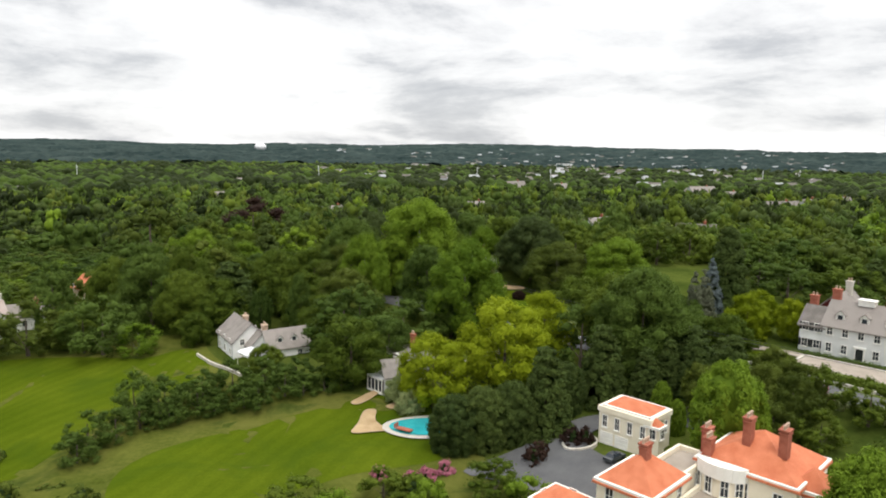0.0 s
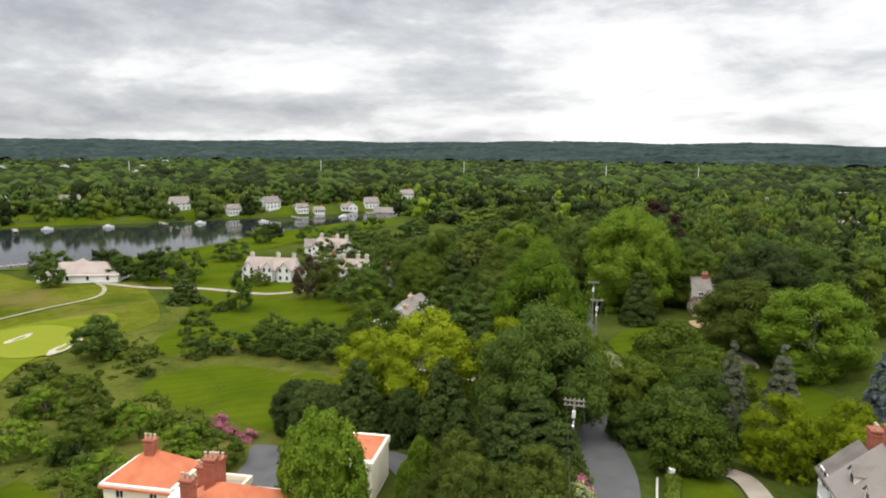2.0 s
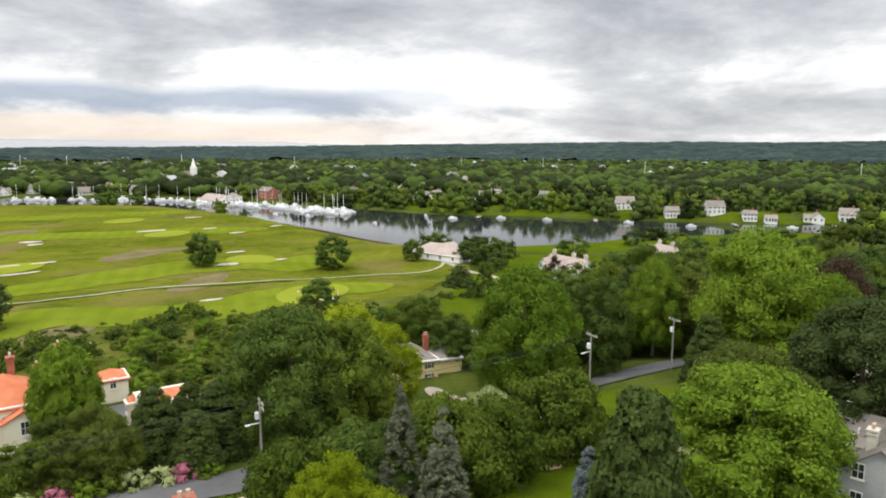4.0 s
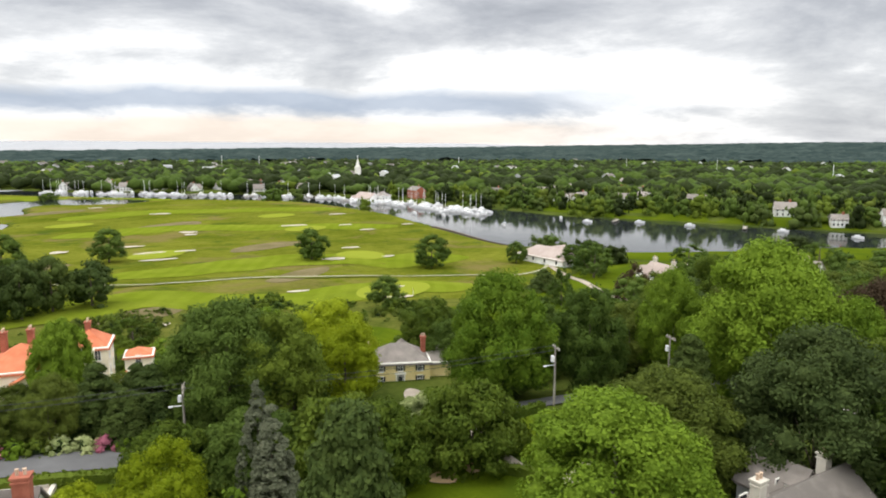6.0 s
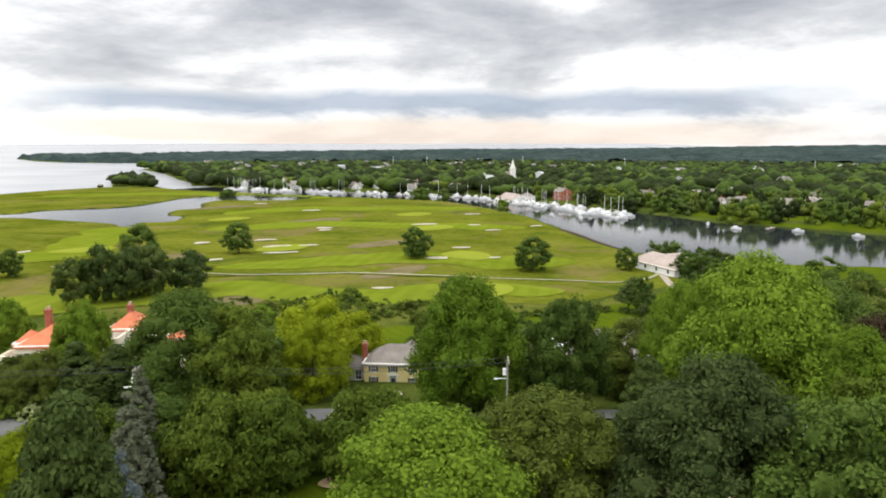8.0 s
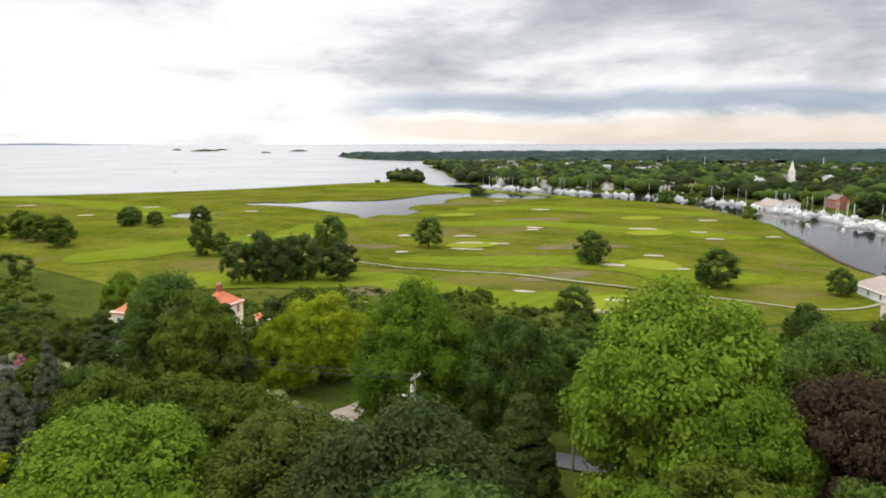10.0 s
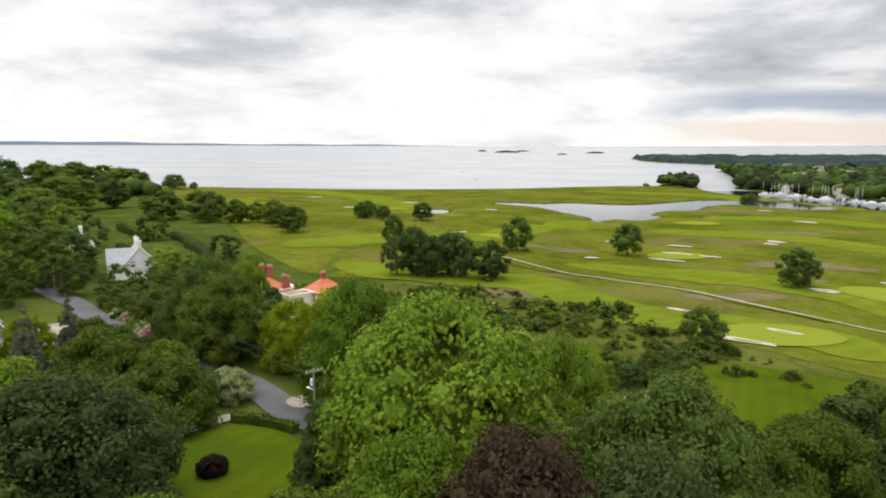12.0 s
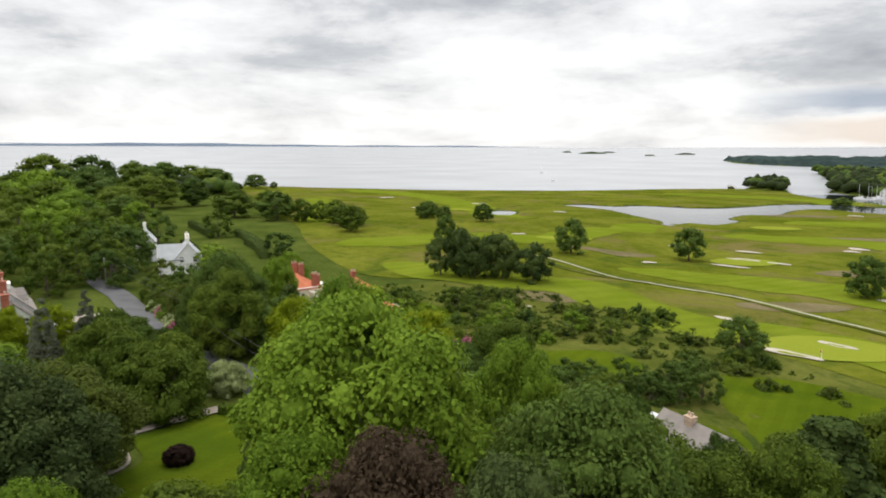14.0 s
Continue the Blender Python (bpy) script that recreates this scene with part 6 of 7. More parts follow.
hedge([(29.5, 139.5), (29.2, 146.5), (33.5, 152)], 1.1, 1.1, "leaf_mid", "low clipped hedge along the gravel drive")
hedge([(11.5, 141.5), (16, 138.6), (20.2, 137)], 1.2, 1.2, "leaf_mid", "low clipped hedge between lawn and lane")
hedge([(50, 109.3), (54, 104), (60.5, 96.8), (66, 91)], 1.3, 1.2, "leaf_mid", "long clipped hedge between lane and forecourt")
strip("wall_low", [(48.6, 108.6), (52.8, 103.2), (59.2, 95.8), (64.5, 90)], 0.22, "stone_pale", "low pale stone wall along the lane", "wall", lift=0.0, thick=0.45)
strip("wall_garden", [(-47.5, 130.5), (-41, 122.6), (-34.4, 115.2)], 0.3, "stone_pale", "low pale garden wall above the lawn", "wall", lift=0.0, thick=0.6)
hedge([(60.4, 111.2), (65.6, 106.4), (71.5, 100.6)], 0.9, 0.8, "leaf_dark", "low hedge in front of the colonial house")
hedge([(22, 53), (30, 50), (38, 47)], 1.0, 1.0, "leaf_lime", "bright clipped hedge in the mansion garden")
hedge([(16, 55), (22, 45), (30, 42)], 1.0, 1.0, "leaf_bright", "bright clipped hedge in the mansion garden")
for line in ([(86, 8), (98, -14), (110, -30)], [(80, -30), (92, -50), (104, -66)], [(70, -8), (78, -24), (90, -42)], [(112, -58), (128, -80), (140, -96)]):
    hedge(line, 2.6, 3.0, "leaf_yew", "tall dark hedge in the seaside gardens")
# flowering border between lane and conifers
for i, (x, y) in enumerate([(54.5, 89.8), (52.8, 91.8), (51.2, 93.6), (49.8, 95.4), (48.2, 97.2), (46.6, 99.0), (45.0, 100.6), (43.4, 102.2), (56.5, 87.6), (58.2, 85.4)]):
    tree(x, y, 1.9, 1.6, "shrub", ("bloom_cream", "bloom_pink", "leaf_bright", "leaf_mid", "bloom_cream")[i % 5], ("cream flowering shrub", "pink flowering rhododendron", "bright green shrub", "rounded green shrub", "cream flowering shrub")[i % 5] + " in the lane border", "shrub", fine=False, group="lane border shrubs")
for i, (x, y) in enumerate([(-1.5, 80.5), (-3.4, 79.2), (-5.2, 77.6), (-7.2, 80.5), (0.8, 82.0)]):
    tree(x, y, 1.6, 1.3, "shrub", ("bloom_pink", "bloom_pink", "leaf_mid")[i % 3], ("pink flowering shrub", "pink flowering shrub", "green shrub")[i % 3] + " in a flower bed", "shrub", fine=False, group="flower bed")

# ---- lane furniture ----
def utility_pole(x, y, h, label, arms=2, lamp=False):
    n = 8
    V = [(r * math.cos(2 * math.pi * k / n), r * math.sin(2 * math.pi * k / n), z) for z, r in ((-0.5, 0.17), (h, 0.11)) for k in range(n)]
    F = [(k, (k + 1) % n, n + (k + 1) % n, n + k) for k in range(n)] + [tuple(range(n, 2 * n))]
    p = new("utility_pole", mesh_of("utility_pole", V, F, "weathered_wood"))
    p.matrix_world = pose(x, y, gz(x, y), 0, 0, 40)
    tagged(p, label, "pole", "utility poles")
    for i in range(arms):
        a = part("crossarm", boxes("crossarm", [(0, 0, 0, 2.4, 0.14, 0.16)], "weathered_wood", 0.02), p, pose(0, 0.12, h - 0.3 - 0.55 * i))
        for k in (-1.0, -0.5, 0.5, 1.0):
            part("insulator", cached("insulator", lambda: boxes("insulator", [(0, 0, 0.12, 0.1, 0.1, 0.24)], "stone_pale", 0.03)), a, pose(k, 0, 0.08))
    part("transformer", boxes("transformer", [(0, 0, 0, 0.4, 0.4, 0.8)], "boat_hull", 0.06), p, pose(0, -0.36, h - 1.7))
    if lamp:
        part("lamp_head", boxes("lamp_head", [(0, -0.7, 0, 0.1, 1.3, 0.08), (0, -1.4, -0.06, 0.26, 0.5, 0.14)], "boat_hull", 0.02), p, pose(0, 0, h - 2.6))
    return p


utility_pole(38.8, 106.2, 7.0, "weathered wooden utility pole with two crossarms at the lane", lamp=True)
utility_pole(9.1, 142.2, 8.2, "wooden utility pole with a lamp beside the lane", 1, True)
utility_pole(-3.5, 155, 8.2, "wooden utility pole under the trees", 1)
utility_pole(82, 64, 7.4, "wooden utility pole at the lane's bend", 1)
poles = [(9.1, 142.2, 8.0), (38.8, 106.2, 6.8), (82, 64, 7.2)]
for (ax, ay, ah), (bx, by, bh) in zip(poles, poles[1:]):
    for off in (-0.9, 0.9):
        cu = bpy.data.curves.new("wire", "CURVE")
        cu.dimensions, cu.bevel_depth = "3D", 0.025
        sp = cu.splines.new("POLY")
        sp.points.add(12)
        az, bz = gz(ax, ay) + ah, gz(bx, by) + bh
        for k in range(13):
            u = k / 12
            sp.points[k].co = (ax + (bx - ax) * u + off * 0.7, ay + (by - ay) * u + off * 0.7, az + (bz - az) * u - 0.9 * math.sin(math.pi * u), 1)
        cu.materials.append(MATS["dark_metal"])
        tagged(new("power_line", cu), "thin dark power line sagging between poles", "cable", "power lines")

gate = house_root("white_gate", 47.6, 111.4, -40, "low white wooden gate and fence at the lane", category="gate")
for k in range(9):
    part("picket", cached("picket", lambda: boxes("picket", [(0, 0, 0.5, 0.28, 0.06, 1.0)], "trim_white", 0.03)), gate, pose(-1.8 + k * 0.45, 0, 0))
for z in (0.25, 0.8):
    part("rail", cached("rail", lambda: boxes("rail", [(0, 0, 0, 4.4, 0.1, 0.1)], "trim_white")), gate, pose(0, 0.08, z))
for s in (-2.3, 2.3):
    part("post", cached("gate_post", lambda: boxes("post", [(0, 0, 0.65, 0.5, 0.5, 1.5), (0, 0, 1.45, 0.62, 0.62, 0.14)], "trim_white", 0.05)), gate, pose(s, 0, 0))


def parked_car(x, y, deg, label, paint):
    """A small saloon: body, cabin glass, wheels."""
    c = house_root("car", x, y, deg, label, z=gz(x, y) + 0.2, category="car")
    side = [(-1.5, 0.25), (1.5, 0.25), (1.5, 0.6), (0.75, 0.68), (-1.15, 0.68), (-1.5, 0.62)]
    V = [(px, s, pz) for s in (-0.62, 0.62) for px, pz in side]
    n = len(side)
    F = [tuple(range(n)), tuple(range(2 * n - 1, n - 1, -1))] + [(k, n + k, n + (k + 1) % n, (k + 1) % n) for k in range(n)]
    part("body", mesh_of("body", V, F, paint), c)
    top = [(-1.1, 0.68), (0.75, 0.68), (0.3, 1.02), (-0.8, 1.02)]
    V = [(px, s * (0.58 if pz < 0.7 else 0.46), pz) for s in (-1, 1) for px, pz in top]
    part("cabin", mesh_of("cabin", V, [(0, 1, 2, 3), (7, 6, 5, 4), (0, 4, 5, 1), (1, 5, 6, 2), (2, 6, 7, 3), (3, 7, 4, 0)], "pane_glass"), c)
    for px in (-0.95, 0.95):
        for s in (-0.6, 0.6):
            def wheel():
                k = 12
                V = [(0.27 * math.cos(2 * math.pi * j / k), yy, 0.27 * math.sin(2 * math.pi * j / k)) for yy in (-0.09, 0.09) for j in range(k)]
                return mesh_of("wheel", V, [(j, (j + 1) % k, k + (j + 1) % k, k + j) for j in range(k)] + [tuple(range(k)), tuple(range(2 * k - 1, k - 1, -1))], "shutter_dark")
            part("wheel", cached("wheel", wheel), c, pose(px, s, 0.27))
    return c


parked_car(26.2, 121.6, 125, "silver car on the lane", "boat_hull")
parked_car(21.6, 80.6, 40, "dark car parked before the garage", "car_paint")

# ---- harbour ----
def boat_root(kind, x, y, deg):
    z = WATER_Z
    b = new("sailboat" if kind == "sail" else "motorboat")
    b.matrix_world = pose(x, y, z, 0, 0, deg)
    L, W, H = {"sail": (9, 2.8, 1.1), "motor": (10, 3.4, 1.5), "small": (6, 2.2, 0.9)}[kind]
    n = 8
    V = []
    for z, s in ((-0.2, 0.72), (H, 1.0)):
        for k in range(n + 1):
            u = k / n
            V.append((L * (u - 0.5), -W / 2 * s * (1 - u ** 3.2), z + (0.35 * u if z > 0 else 0)))
        for k in range(n - 1, -1, -1):
            u = k / n
            V.append((L * (u - 0.5), W / 2 * s * (1 - u ** 3.2), z + (0.35 * u if z > 0 else 0)))
    m = 2 * n + 1
    F = [(k, (k + 1) % m, m + (k + 1) % m, m + k) for k in range(m)] + [tuple(range(m, 2 * m))]
    part("hull", mesh_of("hull", V, F, "boat_hull"), b)
    part("cabin", boxes("cabin", [(-0.4, 0, H + 0.45, L * 0.42, W * 0.62, 0.9)], "boat_hull", 0.2), b)
    part("windscreen", boxes("windscreen", [(-0.4, 0, H + 0.55, L * 0.44, W * 0.5, 0.35)], "pane_glass"), b)
    if kind == "sail":
        part("mast", boxes("mast", [(0.4, 0, H + 6.2, 0.16, 0.16, 12)], "boat_hull"), b)
        part("boom", boxes("boom", [(-1.8, 0, H + 1.7, 4.2, 0.28, 0.3)], "trim_white", 0.05), b)
    elif kind == "motor":
        part("flybridge", boxes("flybridge", [(-0.8, 0, H + 1.3, L * 0.26, W * 0.55, 0.7)], "boat_hull", 0.12), b)
    return tagged(b, {"sail": "white sailing boat with furled sail at its mooring", "motor": "white motor cruiser at its mooring", "small": "small white open boat on the river"}[kind], "boat", "moored boats")


BOATS = {"sail": boat_root("sail", -352, -22, 60), "motor": boat_root("motor", -345, -30, 60), "small": boat_root("small", -330, 60, 80)}
boat_rng = random.Random(8)
shore = smooth_line([(-352, -470), (-372, -400), (-398, -320), (-420, -235), (-411, -150), (-396, -95), (-374, -48), (-366, -15)], 8)
for i in range(110):
    x, y = shore[int(i / 110 * (len(shore) - 1))]
    off = boat_rng.choice((6, 11, 16, 22, 28))
    kind = boat_rng.choices(("sail", "motor", "small"), (5, 6, 2))[0]
    copy_thing(BOATS[kind], pose(x + off, y + boat_rng.uniform(-6, 6), WATER_Z, 0, 0, boat_rng.choice((-30, 60, 65, 150)) + boat_rng.uniform(-12, 12)))
for x, y, deg in [(-340, 40, 20), (-336, 120, 80), (-332, 170, 70), (-320, 205, 60), (-325, 262, 90), (-320, -35, 40), (-325, -60, 50), (-60, -760, 10), (-290, 20, 30), (-340, 90, 90)]:
    copy_thing(BOATS["small"], pose(x, y, WATER_Z, 0, 0, deg))
copy_thing(BOATS["sail"], pose(-52, -1050, WATER_Z, 0, 0, 30))
for i, (x, y, deg, L) in enumerate([(-385, -60, -20, 26), (-398, -110, -20, 28), (-410, -160, 0, 28), (-415, -210, 0, 30), (-405, -270, 15, 28), (-392, -330, 15, 26), (-370, -400, 20, 24), (-348, 75, 0, 14), (-345, 150, 0, 14), (-340, 232, 0, 12), (-345, 290, 5, 12), (-218, 62, 100, 10)]):
    d = new("dock")
    d.matrix_world = pose(x, y, WATER_Z + 0.7, 0, 0, deg)
    tagged(d, "grey timber dock on piles", "dock", "river docks")
    part("deck", boxes("deck", [(L / 2, 0, 0, L, 2.2, 0.25)], "weathered_wood"), d)
    for k in range(4):
        part("pile", cached("pile", lambda: boxes("pile", [(0, 0, -0.3, 0.35, 0.35, 2.4)], "weathered_wood", 0.05)), d, pose(2 + k * (L - 3) / 3, 1.1 if k % 2 else -1.1, 0))
strip("breakwater", [(-250, -590), (-292, -700), (-312, -800), (-315, -880)], 6.0, "stone_pale", "long stone breakwater at the harbour mouth", "breakwater", lift=2.6, thick=1.2)
strip("ground_causeway", [(-212, 52), (-225, 30), (-240, 12), (-255, -10)], 3.0, "bark", "dark timber bulkhead along the golf course shore", "bulkhead", lift=0.3, thick=0.6)

church = house_root("church", -579, -277, 60, "white church with a slender steeple above the trees", category="church", z=-2)
block_on(church, 0, 0, 20, 10, 8, 6, "gable", cols=(5, 2), rows=1, first=2, win=(1.2, 3.4), bars=False)
part("tower", boxes("tower", [(0, 0, 9, 5, 5, 18), (0, 0, 18.3, 5.6, 5.6, 0.6)], "trim_white", 0.1), church, pose(9, 0, 0))
part("spire", mesh_of("spire", [(-2, -2, 0), (2, -2, 0), (2, 2, 0), (-2, 2, 0), (0, 0, 10)], [(0, 1, 4), (1, 2, 4), (2, 3, 4), (3, 0, 4)], "trim_white"), church, pose(9, 0, 18.6))
line = smooth_line([(520, 950), (100, 900), (-350, 800), (-700, 500), (-900, 100), (-960, -400), (-860, -800)], 5)
for i, (x, y) in enumerate(line[::2]):
    x, y = x + 60 * math.sin(i * 2.3), y + 60 * math.cos(i * 1.7)
    p = new("pylon", cached("pylon", lambda: boxes("pylon", [(0, 0, 12, 0.5, 0.5, 24)], "boat_hull")))
    p.matrix_world = pose(x, y, float(land(np.array([x]), np.array([y]))[0]))
    tagged(p, "tall pale railway pylon above the woods", "pylon", "railway pylons")
    part("crossarm", cached("pylon_arm", lambda: boxes("crossarm", [(0, 0, 0, 3, 0.4, 0.4)], "boat_hull")), p, pose(0, 0, 22))
dome = new("radome", mesh_of("radome", *[[tuple(c) for c in (ICO2[0] * (1, 1, 0.7))], ICO2[1].tolist()], "boat_hull", True))
dome.matrix_world = pose(-660, 2520, float(land(np.array([-660.0]), np.array([2520.0]))[0]) + 24) @ Matrix.Scale(22, 4)
tagged(dome, "white domed roof on the far wooded ridge", "dome")
# islands and the far shore across the sea
for x, y, a, b, h in ((-420, -3900, 90, 30, 20), (-300, -4300, 40, 20, 18), (-560, -4300, 60, 25, 18), (-640, -3300, 30, 15, 10), (-900, -3700, 60, 20, 16)):
    v = ICO2[0] * (a, b, h)
    isl = new("island", mesh_of("island", v + np.random.default_rng(int(a)).normal(0, 1.5, v.shape), ICO2[1].tolist(), "leaf_far"))
    isl.matrix_world = pose(x, y, WATER_Z)
    tagged(isl, "small dark wooded island in the sea", "island", "islands", kind="structure")
V, F = [], []
for k in range(81):
    a = radians(150 + k * 0.95)
    x, y = 20 - math.sin(a) * 7000, 100 + math.cos(a) * 7000
    h = 62 + 8 * math.sin(k * 0.23) + 3 * math.sin(k * 0.9)
    h *= min(1.0, 0.35 + 0.65 * max(0.0, (k - 18) / 30))
    V += [(x, y, -8), (x, y, WATER_Z + 30 + max(h - 30, 4))]
F = [(2 * k, 2 * k + 2, 2 * k + 3, 2 * k + 1) for k in range(80)]
# haze over the shore is painted as a blue base colour
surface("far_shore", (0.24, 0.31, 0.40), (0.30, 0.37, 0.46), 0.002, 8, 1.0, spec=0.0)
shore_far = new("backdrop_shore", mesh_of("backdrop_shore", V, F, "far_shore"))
tagged(shore_far, "far shore on the sea's horizon, haze painted in its blue", "far shore", kind="structure")
for x, y, r in ((-3, 95, 9), (20, 84, 8), (25, 148, 7), (33, 145, 10), (17, 150, 9), (62, 102, 9), (51, 110, 5), (12, 127, 4), (14, 167, 5)):
    SPOTS.append((x, y, r))

town_rng = random.Random(21)
for k in range(30):
    a = radians(town_rng.uniform(-31, 60))
    d = town_rng.uniform(420, 1000)
    x, y = 20 - math.sin(a) * d, 60 + math.cos(a) * d
    cottage(x, y, town_rng.choice((0, 20, 45, 80)), town_rng.uniform(11, 20), 9, 5.0, 3.2, "pale house half hidden in the northern woods", town_rng.choice(("clapboard_white", "clapboard_grey", "stucco_cream")), group="town houses", chimney=False, cols=(2, 1), far=True)
for k in range(18):
    x, y = town_rng.uniform(-700, -420), town_rng.uniform(-350, 330)
    cottage(x, y, town_rng.choice((50, 70, 90)), town_rng.uniform(11, 17), 9, 5.2, 3.4, "white house half hidden above the harbour", group="harbour houses", chimney=False, cols=(2, 1), far=True)

cottage(-100, 163, 20, 9, 6, 3.4, 2.4, "low white house beyond the west lawn", group="north houses", cols=(3, 1))
# loose shrubs: rough meadow, garden edges, lane sides
shrub_rng = random.Random(33)


def shrubs(outline, count, low, high, kinds, label, group):
    p = np.array(outline, float)
    made = 0
    while made < count:
        x, y = shrub_rng.uniform(p[:, 0].min(), p[:, 0].max()), shrub_rng.uniform(p[:, 1].min(), p[:, 1].max())
        if signed(outline, np.array([x]), np.array([y]))[0] > 0:
            continue
        made += 1
        h = shrub_rng.uniform(low, high)
        tree(x, y, h, h * shrub_rng.uniform(0.65, 1.0), "shrub", shrub_rng.choice(kinds), label, "shrub", fine=False, group=group)


shrubs([(-64, 52), (-50, 36), (-26, 24), (6, 20), (16, 30), (-4, 50), (-30, 66), (-46, 82), (-70, 84)], 80, 1.2, 3.4, ("leaf_dark", "leaf_mid", "leaf_olive", "leaf_olive", "leaf_mid"), "wild shrub in the rough meadow", "meadow shrubs")
shrubs([(-30, 66), (-8, 60), (12, 62), (16, 72), (2, 78), (-14, 76), (-26, 72)], 22, 1.4, 3.0, ("leaf_mid", "leaf_bright", "leaf_dark"), "garden shrub below the mansion", "garden border shrubs")
shrubs([(8, 34), (40, 36), (52, 58), (46, 76), (42, 62), (26, 50), (6, 46)], 26, 1.4, 3.4, ("leaf_mid", "leaf_bright", "leaf_dark"), "garden shrub beside the mansion lawn", "garden border shrubs")
shrubs([(36, 116), (48, 113), (62, 122), (60, 138), (50, 134), (46, 130), (36, 122)], 26, 1.2, 3.0, ("leaf_mid", "leaf_bright", "leaf_dark", "leaf_lime"), "leafy shrub on the lane side", "lane side shrubs")
shrubs([(-110, 108), (-86, 94), (-70, 88), (-60, 92), (-80, 100), (-100, 114)], 18, 1.0, 2.6, ("leaf_dark", "leaf_olive"), "wild shrub at the golf course edge", "meadow shrubs")

for x, y, r in ((70, 46, 7), (64, 58, 7), (98, 20, 7), (92, 32, 6), (84, 20, 6)):
    SPOTS.append((x, y, r))


# ---- woods ----
wood_rng = np.random.default_rng(11)


def clear_mask(x, y, road=5.0, margin=3.0):
    """True where woods may stand."""
    ok = np.ones(x.shape, bool)
    for poly in (GOLF, LAWN_WEST, LAWN_POOL, LAWN_BUSH, LAWN_HEDGE, LAWN_SOUTH, MEADOW):
        ok &= signed(poly, x, y) > margin
    for poly, part_open in ((BANK_LAWN, 0.92), (VILLA_LAWN, 0.96), (NORTH_BANK, 0.45)):
        ok &= (signed(poly, x, y) > 2) | (wood_rng.uniform(0, 1, x.shape) > part_open)
    for poly in WATERS:
        ok &= signed(poly, x, y) > 5
    line = np.array(smooth_line(ROAD, 4))
    for px, py in line:
        ok &= (x - px) ** 2 + (y - py) ** 2 > (road + margin) ** 2
    for px, py, r in SPOTS:
        ok &= (x - px) ** 2 + (y - py) ** 2 > (r + margin) ** 2
        if math.hypot(px - 20, py - 100) > 230:
            # far houses show above a thinner front of trees on the near side
            d = math.hypot(px - 20, py - 100)
            qx, qy = px - (px - 20) / d * (r + 7), py - (py - 100) / d * (r + 7)
            ok &= (x - qx) ** 2 + (y - qy) ** 2 > (1.1 * r) ** 2
    return ok


def scatter(lo, hi, step, rnd):
    xs, ys = np.meshgrid(np.arange(lo[0], hi[0], step), np.arange(lo[1], hi[1], step * 0.87))
    xs = xs + (np.arange(xs.shape[0]) % 2)[:, None] * step / 2
    xs, ys = xs.ravel(), ys.ravel()
    return xs + rnd.uniform(-0.32, 0.32, xs.shape) * step, ys + rnd.uniform(-0.32, 0.32, ys.shape) * step


standing = [(o.matrix_world.translation.x, o.matrix_world.translation.y, o.scale.x * 5) for o in scene.objects if o.get("category") == "tree"]
CLEARINGS = [(-37, 146, 4), (-35, 153, 3), (-27, 122, 6), (-41, 124, 6), (17, 168, 6), (24, 163, 5), (48, 161, 8), (51, 152, 8), (40, 168, 7), (44, 145, 6), (-10, 92, 16), (20, 82, 9), (0, 96, 14), (60, 105, 9), (12, 150, 12), (38, 143, 11), (27, 146, 8), (-48, 100, 26), (15, 40, 30), (40, 30, 25), (-30, 110, 8), (40, 80, 10), (-20, 98, 12)]
for c in CLEARINGS:
    SPOTS.append(c)
wx, wy = scatter((-150, 100), (125, 262), 10.5, wood_rng)
ok = clear_mask(wx, wy, 4.0, 2.0)
for tx, ty, tr in standing:
    ok &= (wx - tx) ** 2 + (wy - ty) ** 2 > (0.75 * tr + 3.5) ** 2
# woods under and behind the flight, east of the lane
low_wood = (wx > 90) | (wy > 196) & (wx > -40)
low_spots = list(zip(wx[ok & low_wood], wy[ok & low_wood]))
ok &= ~low_wood
# the gardens along the lane hold only their own trees
ok &= ~((wx > 12) & (wx < 70) & (wy > 112) & (wy < 182))
wood_labels = {"leaf_mid": "mid green woodland tree", "leaf_dark": "dark green woodland tree", "leaf_bright": "fresh green woodland tree", "leaf_olive": "olive green woodland tree", "leaf_yew": "dark conifer in the woods", "leaf_purple": "dark purple-leaved beech in the woods"}
count = 0
for x, y in zip(wx[ok], wy[ok]):
    if count >= 290:
        break
    count += 1
    leafs = tree_rng.choices(list(wood_labels), (30, 34, 10, 14, 13, 0))[0]
    kind = "pine" if leafs == "leaf_yew" else "round"
    h = tree_rng.uniform(6, 9) if x < -95 else tree_rng.uniform(9, 12) if x > 60 else tree_rng.uniform(11, 18) if y > 150 else tree_rng.uniform(8, 13)
    tree(float(x), float(y), h, tree_rng.uniform(4.6, 7.2), kind, leafs, wood_labels[leafs] + " with a full crown", fine=-85 < x < 25 and 135 < y < 204, group="woodland trees")


